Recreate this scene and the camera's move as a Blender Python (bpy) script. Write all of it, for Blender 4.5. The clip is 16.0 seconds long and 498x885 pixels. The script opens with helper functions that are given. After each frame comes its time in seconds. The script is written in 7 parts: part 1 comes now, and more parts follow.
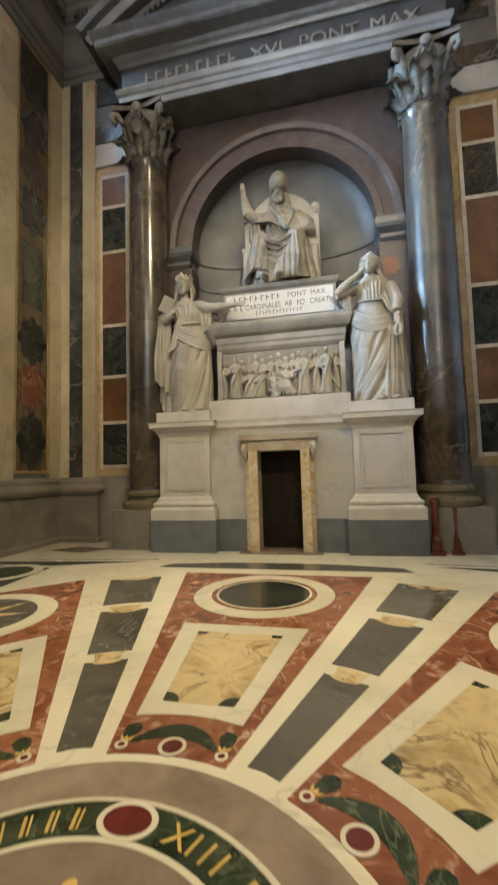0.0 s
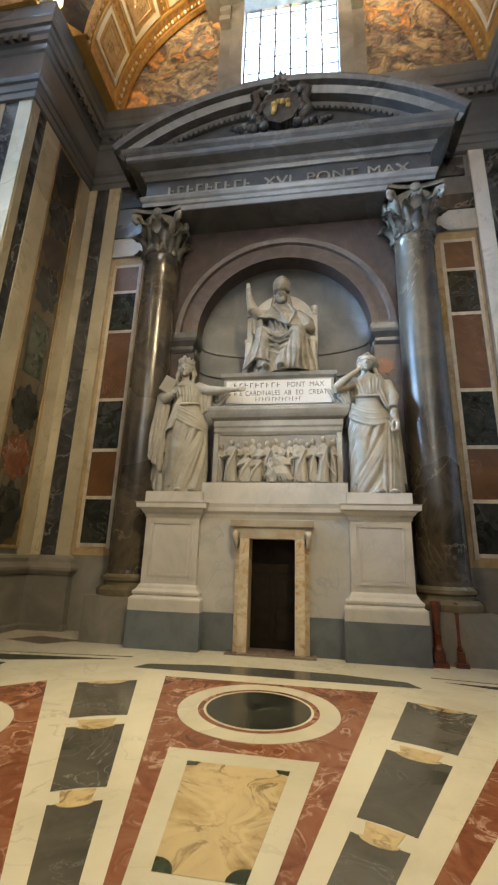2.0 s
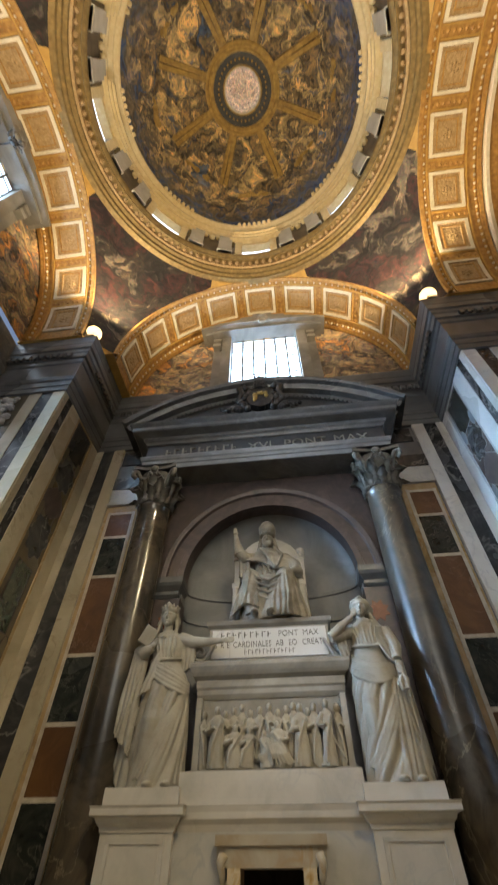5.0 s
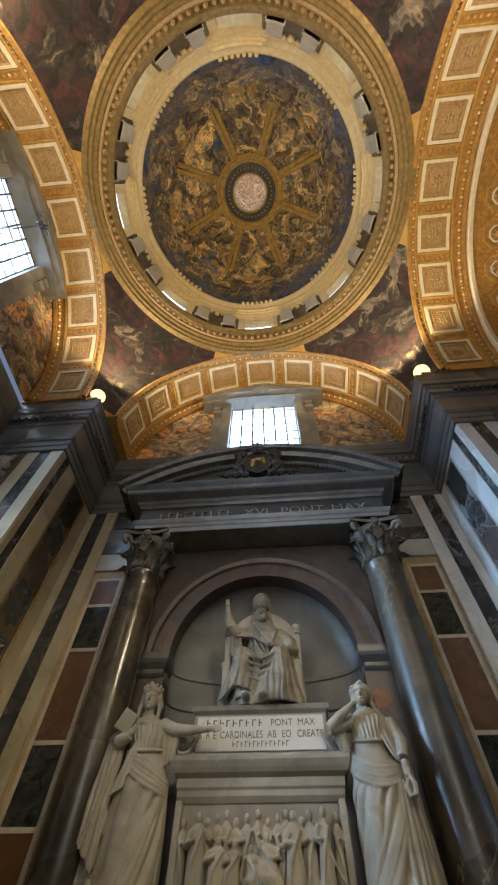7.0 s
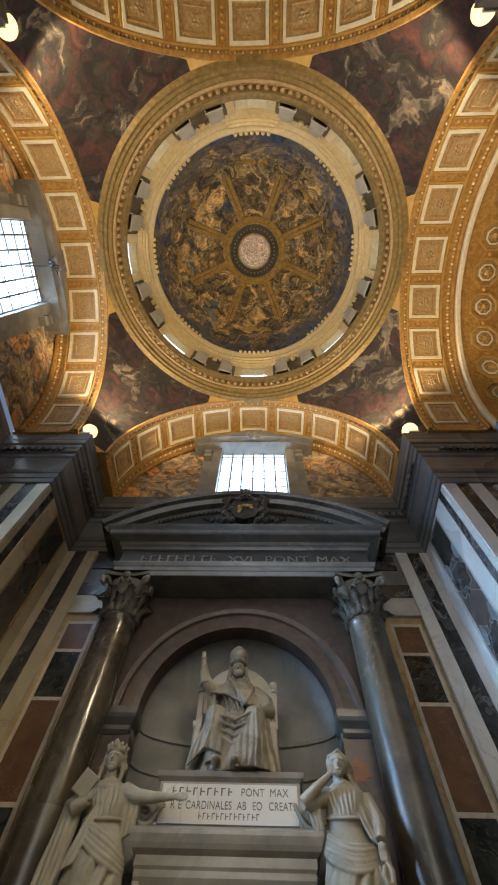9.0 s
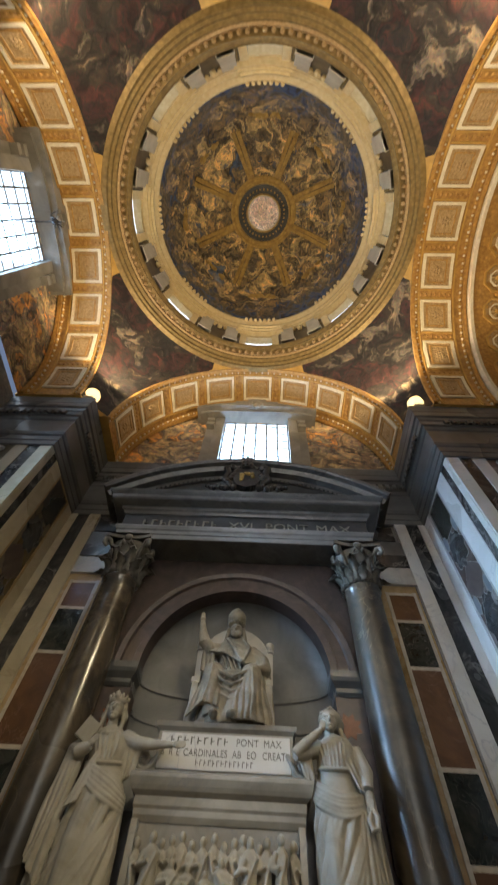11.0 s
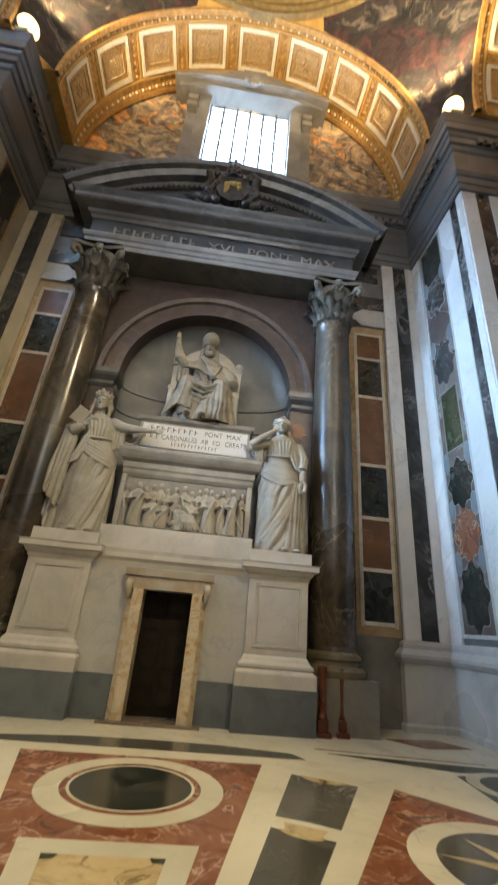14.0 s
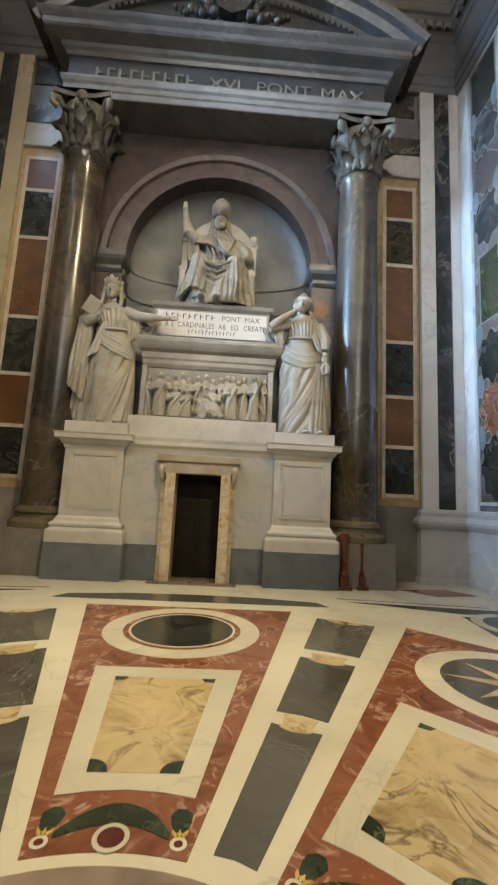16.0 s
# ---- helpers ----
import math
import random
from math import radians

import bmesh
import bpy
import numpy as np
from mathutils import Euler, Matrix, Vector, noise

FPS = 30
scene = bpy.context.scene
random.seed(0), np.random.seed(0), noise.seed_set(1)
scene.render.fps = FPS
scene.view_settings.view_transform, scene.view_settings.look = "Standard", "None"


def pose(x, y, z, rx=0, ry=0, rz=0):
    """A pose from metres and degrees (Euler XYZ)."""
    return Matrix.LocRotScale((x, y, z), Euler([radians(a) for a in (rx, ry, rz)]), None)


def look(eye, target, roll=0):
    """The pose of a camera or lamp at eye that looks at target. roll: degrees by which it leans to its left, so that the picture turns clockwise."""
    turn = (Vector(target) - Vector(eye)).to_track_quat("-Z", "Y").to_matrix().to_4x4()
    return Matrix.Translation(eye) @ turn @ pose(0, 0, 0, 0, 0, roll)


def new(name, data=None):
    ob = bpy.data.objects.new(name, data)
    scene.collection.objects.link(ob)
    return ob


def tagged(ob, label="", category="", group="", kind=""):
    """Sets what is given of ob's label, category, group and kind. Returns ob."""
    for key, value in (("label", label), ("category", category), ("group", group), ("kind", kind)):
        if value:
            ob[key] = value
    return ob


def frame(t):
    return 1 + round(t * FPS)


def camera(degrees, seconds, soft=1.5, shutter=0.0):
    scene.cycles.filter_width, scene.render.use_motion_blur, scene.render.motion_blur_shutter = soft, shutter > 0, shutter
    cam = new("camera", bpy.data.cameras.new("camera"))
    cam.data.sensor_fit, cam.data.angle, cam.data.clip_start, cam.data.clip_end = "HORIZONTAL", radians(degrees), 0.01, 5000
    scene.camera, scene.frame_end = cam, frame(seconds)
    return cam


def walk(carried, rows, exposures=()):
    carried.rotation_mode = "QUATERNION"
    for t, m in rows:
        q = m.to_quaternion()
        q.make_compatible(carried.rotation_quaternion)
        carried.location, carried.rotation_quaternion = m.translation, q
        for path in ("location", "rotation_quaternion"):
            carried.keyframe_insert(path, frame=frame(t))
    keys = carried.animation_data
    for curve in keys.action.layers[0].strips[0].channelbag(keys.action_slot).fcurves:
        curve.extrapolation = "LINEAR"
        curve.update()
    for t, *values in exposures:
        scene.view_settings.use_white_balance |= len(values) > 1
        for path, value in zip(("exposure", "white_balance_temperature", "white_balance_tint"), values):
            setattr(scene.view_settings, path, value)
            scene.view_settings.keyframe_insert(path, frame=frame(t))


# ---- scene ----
cam = camera(62.2, 16.0, soft=2.1, shutter=0.5)
PATH = [
    (0, (1.172, -8.115, 1.63), (0.752, -6.164, 1.77), -1.6),
    (0.5, (1.032, -8.023, 1.638), (0.632, -6.088, 1.946), -2.3),
    (1, (0.791, -7.997, 1.638), (0.478, -6.051, 1.976), -0.2),
    (1.5, (0.737, -7.993, 1.668), (0.418, -6.066, 2.096), 3.2),
    (2, (0.765, -7.966, 1.697), (0.466, -6.061, 2.23), 1.8),
    (2.5, (0.699, -7.968, 1.711), (0.481, -6.08, 2.333), 0.8),
    (3, (0.641, -8.028, 1.733), (0.462, -6.214, 2.556), 1.0),
    (3.5, (0.643, -8.013, 1.751), (0.47, -6.273, 2.722), 0.2),
    (4, (0.631, -7.987, 1.747), (0.47, -6.332, 2.858), -0.7),
    (4.5, (0.66, -8.042, 1.758), (0.493, -6.538, 3.066), -0.5),
    (4.7, (0.662, -8.064, 1.77), (0.496, -6.634, 3.158), -0.3),
    (7, (0.645, -7.941, 1.771), (0.524, -6.867, 3.454), 1.6),
    (7.5, (0.616, -7.971, 1.781), (0.512, -6.973, 3.511), 2.4),
    (8, (0.6, -8.035, 1.776), (0.527, -7.118, 3.552), 2.3),
    (8.2, (0.62, -8.04, 1.731), (0.553, -7.149, 3.52), 2.5),
    (10.5, (0.541, -8.024, 1.75), (0.479, -7.109, 3.527), 4.5),
    (11, (0.553, -7.923, 1.735), (0.488, -6.909, 3.458), 4.8),
    (11.5, (0.508, -7.911, 1.71), (0.455, -6.73, 3.324), 4.4),
    (12, (0.562, -8.008, 1.677), (0.518, -6.654, 3.148), 4.1),
    (12.5, (0.523, -7.973, 1.682), (0.514, -6.459, 2.989), 3.8),
    (13, (0.546, -7.952, 1.663), (0.579, -6.304, 2.796), 4.1),
    (13.5, (0.554, -7.95, 1.635), (0.681, -6.219, 2.629), 4.7),
    (14, (0.576, -7.899, 1.561), (0.72, -6.078, 2.376), 5.2),
    (14.5, (0.571, -7.875, 1.573), (0.715, -5.995, 2.238), 4.5),
    (15, (0.59, -7.876, 1.605), (0.721, -5.951, 2.134), 3.5),
    (15.5, (0.588, -7.865, 1.591), (0.692, -5.907, 1.981), 3.1),
    (16, (0.581, -7.871, 1.583), (0.669, -5.892, 1.861), 2.9),
]
EXPOSURES = [(0, 0.42), (2, 0.38), (3.5, 0.12), (5, -0.3), (7, -0.63), (11, -0.65), (12.5, -0.35), (14, 0.1), (16, 0.36)]
walk(cam, [(t, look(eye, target, roll)) for t, eye, target, roll in PATH], EXPOSURES)

# ---- world and light ----
CX, CY = 0.07, -7.25          # middle of the walled bay
VX = 0.24                     # middle of the vaults and the dome, across
HALF = 6.2                    # arch planes stand this far from the middle
RAD, SPRING = 5.37, 15.0       # radius of the four great arches and their springing height
LUN = 8.5                     # lunette walls stand this far from the middle
WALL_Y, SIDE_X, PIER_Y = 1.3, 5.9, -1.4
RIM = SPRING + RAD + 3.7       # foot of the dome's shell

world = bpy.data.worlds.new("sky")
world.use_nodes = True
scene.world = world
wn = world.node_tree.nodes
sky = wn.new("ShaderNodeTexSky")
sky.sky_type, sky.sun_disc = "NISHITA", False
sky.sun_elevation, sky.sun_rotation = radians(40), radians(250)
world.node_tree.links.new(sky.outputs[0], wn["Background"].inputs[0])
wn["Background"].inputs[1].default_value = 0.12


def lamp(name, kind, m, power, colour, size):
    data = bpy.data.lights.new(name, kind)
    data.energy, data.color = power, colour
    if kind == "AREA":
        data.shape, data.size, data.size_y = "RECTANGLE", size[0], size[1]
    else:
        data.shadow_soft_size = size
    ob = new(name, data)
    ob.matrix_world = m
    return ob


WARM, DAY = (1.0, 0.765, 0.445), (0.42, 0.68, 1.0)
SOFT = (1.0, 0.82, 0.50)
UP_POWER, FRONT_POWER, DOWN_POWER = 1200, 4300, 3600
for sx, sy in ((-1, 1), (1, 1), (-1, -1), (1, -1)):
    p = Vector((0.125 + sx * 5.45, CY + sy * 5.17, 15.60))
    up = p + Vector((-sx * 0.35, -sy * 0.35, 0.30))
    ob = lamp("flood_light", "SPOT", look(up, (CX - sx * 1.2, CY - sy * 1.2, 34.0)), UP_POWER * (1.35 if sy > 0 else 0.9), WARM, 0.25)
    ob.data.spot_size, ob.data.spot_blend = radians(158), 0.3
    if sy > 0:
        ob = lamp("flood_light_down", "SPOT", look(p, (CX - sx * 0.4, CY + 0.8, 0.0)), FRONT_POWER * 1.06, (1.0, 0.80, 0.43), 0.2)
        ob.data.spot_size, ob.data.spot_blend = radians(54), 1.0
    else:
        ob = lamp("flood_light_down", "SPOT", look(p, (CX - sx * 3.4, 0.8, 3.4)), DOWN_POWER * (1.7 if sx > 0 else 0.7), SOFT, 0.2)
        ob.data.spot_size, ob.data.spot_blend = radians(46), 1.0
# daylight standing in the openings of the front and left windows
lamp("window_and_fill_light", "AREA", look((CX, CY + LUN + 0.6, 17.2), (CX, CY, 17.0)), 420, DAY, (2.8, 4.0))
lamp("window_and_fill_light", "AREA", look((CX - LUN - 0.45, CY, 17.2), (CX + 5.9, 0.2, 7.5)), 520, DAY, (2.6, 3.6))
# low side daylight, from an unseen opening assumed in the left wall
ob = lamp("window_and_fill_light", "AREA", look((CX - LUN + 0.02, -3.1, 9.5), (CX + 5.9, -0.6, 7.0)), 350, DAY, (1.6, 6.4))
ob.data.spread = radians(44)
# floods added out of view to brighten the vault on the right
for sy in (-1, 1):
    ob = lamp("unseen_vault_flood", "SPOT", look((CX + LUN + 2.4, CY + sy * 4.2, 15.8), (CX + LUN + 2.8, CY - sy * 1.0, 21.0)), 260, WARM, 0.3)
    ob.data.spot_size, ob.data.spot_blend = radians(130), 0.4
# fill lamp added behind the viewpoint; no window is known there
ob = lamp("window_and_fill_light", "AREA", look((CX + 1.0, CY - LUN - 4.5, 13.0), (CX, WALL_Y, 12.5)), 290, (0.98, 0.92, 0.80), (6.0, 7.0))
ob.data.spread = radians(56)


# ---- materials ----
def mat(name, rough=0.5, metal=0.0):
    m = bpy.data.materials.new(name)
    m.use_nodes = True
    b = m.node_tree.nodes["Principled BSDF"]
    b.inputs["Roughness"].default_value, b.inputs["Metallic"].default_value = rough, metal
    return m, m.node_tree, b


def node(t, kind, **values):
    n = t.nodes.new(kind)
    for key, v in values.items():
        n.inputs[key].default_value = v
    return n


def ramp(t, fac, stops):
    n = t.nodes.new("ShaderNodeValToRGB")
    e = n.color_ramp.elements
    while len(e) < len(stops):
        e.new(0.5)
    for el, (p, c) in zip(e, stops):
        el.position, el.color = p, (*c, 1)
    t.links.new(fac, n.inputs[0])
    return n.outputs[0]


def mixed(t, fac, a, b, blend="MIX"):
    n = t.nodes.new("ShaderNodeMix")
    n.data_type, n.blend_type = "RGBA", blend
    for sock, v in ((n.inputs[0], fac), (n.inputs[6], a), (n.inputs[7], b)):
        if isinstance(v, (int, float)):
            sock.default_value = v
        elif isinstance(v, tuple):
            sock.default_value = (*v, 1)
        else:
            t.links.new(v, sock)
    return n.outputs[2]


def stone(name, tones, scale=2.0, vein=None, vein_scale=1.5, vein_width=0.03, rough=0.3, bump=0.06, warp=0.8, detail=8.0, vary=0.15, dirt=0.12):
    """Polished or honed stone: cloudy tones, thin veins, fine grain, a change of tone from piece to piece."""
    m, t, b = mat(name, rough)
    co = node(t, "ShaderNodeTexCoord")
    geo = node(t, "ShaderNodeObjectInfo")
    shift = t.nodes.new("ShaderNodeVectorMath")
    shift.operation = "MULTIPLY_ADD"
    t.links.new(geo.outputs["Random"], shift.inputs[0])
    shift.inputs[1].default_value = (37.0, 19.0, 53.0)
    t.links.new(co.outputs["Object"], shift.inputs[2])
    p = shift.outputs[0]
    n1 = node(t, "ShaderNodeTexNoise", Scale=scale, Detail=detail, Roughness=0.62, Distortion=warp)
    t.links.new(p, n1.inputs["Vector"])
    k = len(tones)
    col = ramp(t, n1.outputs[0], [(0.28 + 0.44 * i / max(1, k - 1), c) for i, c in enumerate(tones)])
    if vein:
        n2 = node(t, "ShaderNodeTexNoise", Scale=vein_scale, Detail=5.0, Roughness=0.55, Distortion=1.4)
        t.links.new(p, n2.inputs["Vector"])
        f = ramp(t, n2.outputs[0], [(0.5 - vein_width * 1.5, (0, 0, 0)), (0.5, (1, 1, 1)), (0.5 + vein_width * 1.5, (0, 0, 0))])
        patch = node(t, "ShaderNodeTexNoise", Scale=vein_scale * 0.9, Detail=4.0)
        t.links.new(p, patch.inputs["Vector"])
        f = mixed(t, 1.0, f, ramp(t, patch.outputs[0], [(0.42, (0, 0, 0)), (0.60, (0.8, 0.8, 0.8))]), "MULTIPLY")
        col = mixed(t, f, col, vein)
    n3 = node(t, "ShaderNodeTexNoise", Scale=scale * 0.25, Detail=3.0)
    t.links.new(p, n3.inputs["Vector"])
    col = mixed(t, 1.0, col, ramp(t, n3.outputs[0], [(0.3, (1 - dirt * 2,) * 3), (0.7, (1, 1, 1))]), "MULTIPLY")
    tone = ramp(t, geo.outputs["Random"], [(0.0, (1 - vary,) * 3), (1.0, (1, 1, 1))])
    col = mixed(t, 1.0, col, tone, "MULTIPLY")
    t.links.new(col, b.inputs["Base Color"])
    n4 = node(t, "ShaderNodeTexNoise", Scale=scale * 14, Detail=4.0)
    t.links.new(p, n4.inputs["Vector"])
    r = ramp(t, n3.outputs[0], [(0.3, (min(1, rough + 0.14),) * 3), (0.7, (max(0.02, rough - 0.08),) * 3)])
    t.links.new(r, b.inputs["Roughness"])
    bp = node(t, "ShaderNodeBump", Strength=bump, Distance=0.02)
    t.links.new(n4.outputs[0], bp.inputs["Height"])
    t.links.new(bp.outputs[0], b.inputs["Normal"])
    return m


def mosaic(name, tones, scale=0.45, rough=0.8, tesserae=26.0, warp=1.6, fine=5.0):
    """Painted or inlaid picture surface: soft patches of many colours broken into small stones."""
    m, t, b = mat(name, rough)
    co = node(t, "ShaderNodeTexCoord")
    w = node(t, "ShaderNodeTexNoise", Scale=scale * 1.6, Detail=3.0)
    t.links.new(co.outputs["Object"], w.inputs["Vector"])
    add = t.nodes.new("ShaderNodeVectorMath")
    add.operation = "MULTIPLY_ADD"
    t.links.new(w.outputs["Color"], add.inputs[0])
    add.inputs[1].default_value = (warp,) * 3
    t.links.new(co.outputs["Object"], add.inputs[2])
    n1 = node(t, "ShaderNodeTexNoise", Scale=scale, Detail=6.0, Roughness=0.6, Distortion=1.2)
    t.links.new(add.outputs[0], n1.inputs["Vector"])
    k = len(tones)
    col = ramp(t, n1.outputs[0], [(0.3 + 0.4 * i / (k - 1), c) for i, c in enumerate(tones)])
    n2 = node(t, "ShaderNodeTexNoise", Scale=scale * fine, Detail=4.0, Roughness=0.55, Distortion=0.8)
    t.links.new(add.outputs[0], n2.inputs["Vector"])
    col = mixed(t, 1.0, col, ramp(t, n2.outputs[0], [(0.33, (0.30, 0.30, 0.31)), (0.50, (1, 1, 1)), (0.68, (2.1, 1.8, 1.4))]), "MULTIPLY")
    v = node(t, "ShaderNodeTexVoronoi", Scale=tesserae)
    t.links.new(co.outputs["Object"], v.inputs["Vector"])
    col = mixed(t, 0.25, col, mixed(t, 1.0, col, v.outputs["Color"], "MULTIPLY"))
    t.links.new(col, b.inputs["Base Color"])
    bp = node(t, "ShaderNodeBump", Strength=0.25, Distance=0.02)
    t.links.new(v.outputs["Distance"], bp.inputs["Height"])
    t.links.new(bp.outputs[0], b.inputs["Normal"])
    return m


def gilt(name, tone, tone2, scale=7.0, rough=0.45, metal=0.35, bump=0.5):
    """Stucco with worn gilding and crowded small relief."""
    m, t, b = mat(name, rough, metal)
    co = node(t, "ShaderNodeTexCoord")
    n1 = node(t, "ShaderNodeTexNoise", Scale=scale, Detail=6.0, Roughness=0.6)
    t.links.new(co.outputs["Object"], n1.inputs["Vector"])
    v = node(t, "ShaderNodeTexVoronoi", Scale=scale * 1.3)
    t.links.new(co.outputs["Object"], v.inputs["Vector"])
    col = ramp(t, n1.outputs[0], [(0.34, tone2), (0.62, tone)])
    col = mixed(t, 0.45, col, ramp(t, v.outputs["Distance"], [(0.1, tone), (0.6, tone2)]))
    t.links.new(col, b.inputs["Base Color"])
    add = t.nodes.new("ShaderNodeMath")
    t.links.new(n1.outputs[0], add.inputs[0])
    t.links.new(v.outputs["Distance"], add.inputs[1])
    bp = node(t, "ShaderNodeBump", Strength=bump, Distance=0.06)
    t.links.new(add.outputs[0], bp.inputs["Height"])
    t.links.new(bp.outputs[0], b.inputs["Normal"])
    return m


def glow(name, colour, strength):
    m, t, b = mat(name)
    b.inputs["Base Color"].default_value = (*colour, 1)
    b.inputs["Emission Color"].default_value = (*colour, 1)
    b.inputs["Emission Strength"].default_value = strength
    return m


# the seated figure's marble, darker and browner than STATUE
SEATED_MARBLE = stone("seated_statue_marble", [(0.17, 0.15, 0.115), (0.29, 0.262, 0.21), (0.42, 0.39, 0.325)], 2.6, rough=0.55, bump=0.10, dirt=0.3, vary=0.06)
STATUE = stone("statue_marble", [(0.30, 0.275, 0.225), (0.43, 0.40, 0.335), (0.50, 0.47, 0.405)], 2.2, rough=0.5, bump=0.10, dirt=0.2, vary=0.06)
MARBLE = stone("white_marble", [(0.46, 0.44, 0.40), (0.58, 0.555, 0.51), (0.66, 0.63, 0.58)], 1.3, (0.50, 0.49, 0.48), 0.9, 0.012, 0.3, 0.03)
PALE = stone("pale_grey_marble", [(0.38, 0.38, 0.37), (0.49, 0.48, 0.46), (0.56, 0.55, 0.52)], 1.1, (0.36, 0.37, 0.40), 0.8, 0.02, 0.28, 0.03)
STRIP = stone("white_strip_marble", [(0.58, 0.57, 0.55), (0.70, 0.69, 0.67), (0.74, 0.73, 0.71)], 0.8, (0.5, 0.5, 0.52), 0.7, 0.012, 0.3, 0.03)
PLINTH = stone("blue_grey_stone", [(0.10, 0.12, 0.14), (0.14, 0.16, 0.18), (0.17, 0.19, 0.21)], 2.5, rough=0.42, bump=0.05)
COLUMN = stone("grey_breccia_column", [(0.020, 0.017, 0.014), (0.042, 0.036, 0.029), (0.095, 0.076, 0.054), (0.032, 0.028, 0.024)], 0.7, (0.24, 0.20, 0.14), 0.5, 0.006, 0.22, 0.02, 1.6)
CARVED = stone("carved_capital_stone", [(0.13, 0.12, 0.10), (0.24, 0.222, 0.19), (0.34, 0.315, 0.275)], 4.0, rough=0.4, bump=0.15, dirt=0.2)
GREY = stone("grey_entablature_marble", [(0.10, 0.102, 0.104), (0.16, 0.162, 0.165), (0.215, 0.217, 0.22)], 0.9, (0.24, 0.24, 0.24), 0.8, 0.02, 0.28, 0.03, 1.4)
DARKST = stone("dark_marble", [(0.02, 0.02, 0.022), (0.05, 0.052, 0.055), (0.11, 0.11, 0.11)], 1.2, (0.30, 0.29, 0.28), 0.9, 0.02, 0.2, 0.02, 1.4)
CORNICE = stone("dark_cornice_stone", [(0.035, 0.038, 0.042), (0.065, 0.068, 0.072), (0.10, 0.104, 0.108)], 1.2, rough=0.38, bump=0.05)
ENTAB = stone("grey_cornice_marble", [(0.085, 0.087, 0.09), (0.14, 0.143, 0.146), (0.20, 0.203, 0.206)], 0.8, rough=0.24, bump=0.04)
BASE = stone("dark_olive_base_marble", [(0.12, 0.10, 0.06), (0.19, 0.16, 0.10), (0.27, 0.23, 0.155)], 2.0, rough=0.16, bump=0.02)
DADO = stone("dado_stone", [(0.14, 0.13, 0.11), (0.22, 0.205, 0.18), (0.30, 0.28, 0.25)], 1.1, rough=0.35, bump=0.04)
PURPLE = stone("purple_brown_marble", [(0.036, 0.028, 0.027), (0.072, 0.050, 0.046), (0.115, 0.084, 0.073)], 1.4, rough=0.42, bump=0.03, warp=1.5)
NICHE = stone("niche_grey_marble", [(0.14, 0.145, 0.15), (0.20, 0.205, 0.21), (0.26, 0.262, 0.265)], 0.9, rough=0.55, bump=0.03)
YELLOW = stone("honey_marble_frame", [(0.27, 0.175, 0.075), (0.42, 0.29, 0.135), (0.54, 0.40, 0.22)], 2.0, (0.5, 0.42, 0.3), 2.0, 0.02, 0.32, 0.03)
CREAM = stone("cream_marble_bead", [(0.42, 0.36, 0.27), (0.58, 0.52, 0.42), (0.66, 0.60, 0.50)], 4.0, rough=0.32, bump=0.03)
REDPAN = stone("red_brown_panel", [(0.075, 0.032, 0.011), (0.125, 0.055, 0.018), (0.185, 0.088, 0.03)], 1.5, (0.22, 0.13, 0.08), 1.2, 0.012, 0.36, 0.02)
GREENPAN = stone("dark_green_panel", [(0.008, 0.010, 0.009), (0.024, 0.028, 0.025), (0.06, 0.06, 0.05)], 2.2, (0.13, 0.128, 0.105), 2.2, 0.014, 0.2, 0.02, 1.6)
ALABASTER = stone("orange_alabaster", [(0.36, 0.20, 0.07), (0.50, 0.36, 0.19), (0.57, 0.50, 0.39), (0.50, 0.38, 0.22), (0.38, 0.21, 0.08)], 2.2, (0.72, 0.64, 0.50), 1.4, 0.035, 0.3, 0.03, 2.2)
LINTEL = stone("stained_door_lintel_marble", [(0.34, 0.25, 0.15), (0.46, 0.40, 0.31), (0.52, 0.48, 0.40)], 1.6, (0.44, 0.28, 0.12), 1.4, 0.03, 0.3, 0.03)
TOMB = stone("grey_tomb_marble", [(0.21, 0.195, 0.165), (0.30, 0.28, 0.245), (0.37, 0.35, 0.31)], 1.4, (0.24, 0.23, 0.22), 0.9, 0.02, 0.35, 0.04)
# STRIP again, with the left side's dim warm light put into its colour
STRIP_DIM = stone("dim_warm_strip_marble", [(0.40, 0.345, 0.23), (0.54, 0.475, 0.34), (0.62, 0.55, 0.41)], 0.9, (0.36, 0.30, 0.2), 0.7, 0.012, 0.3, 0.03)
ARCHST = stone("grey_architrave_marble", [(0.20, 0.205, 0.21), (0.29, 0.295, 0.30), (0.36, 0.365, 0.37)], 1.1, (0.22, 0.23, 0.25), 0.8, 0.02, 0.3, 0.03)
WOOD = stone("dark_door_wood", [(0.007, 0.005, 0.003), (0.014, 0.010, 0.006), (0.022, 0.015, 0.009)], 6.0, rough=0.65, bump=0.1)
WOOD.node_tree.nodes["Principled BSDF"].inputs["Specular IOR Level"].default_value = 0.2
REDWOOD = stone("red_stained_wood", [(0.07, 0.018, 0.010), (0.13, 0.034, 0.016), (0.17, 0.05, 0.022)], 7.0, rough=0.3, bump=0.06)
FWHITE = stone("floor_white_marble", [(0.55, 0.52, 0.42), (0.65, 0.62, 0.51), (0.71, 0.68, 0.57)], 0.9, (0.48, 0.45, 0.38), 0.8, 0.01, 0.16, 0.01)
FRED = stone("floor_red_marble", [(0.13, 0.042, 0.022), (0.23, 0.085, 0.045), (0.29, 0.13, 0.075)], 2.6, (0.60, 0.44, 0.34), 2.6, 0.022, 0.14, 0.01, 1.6)
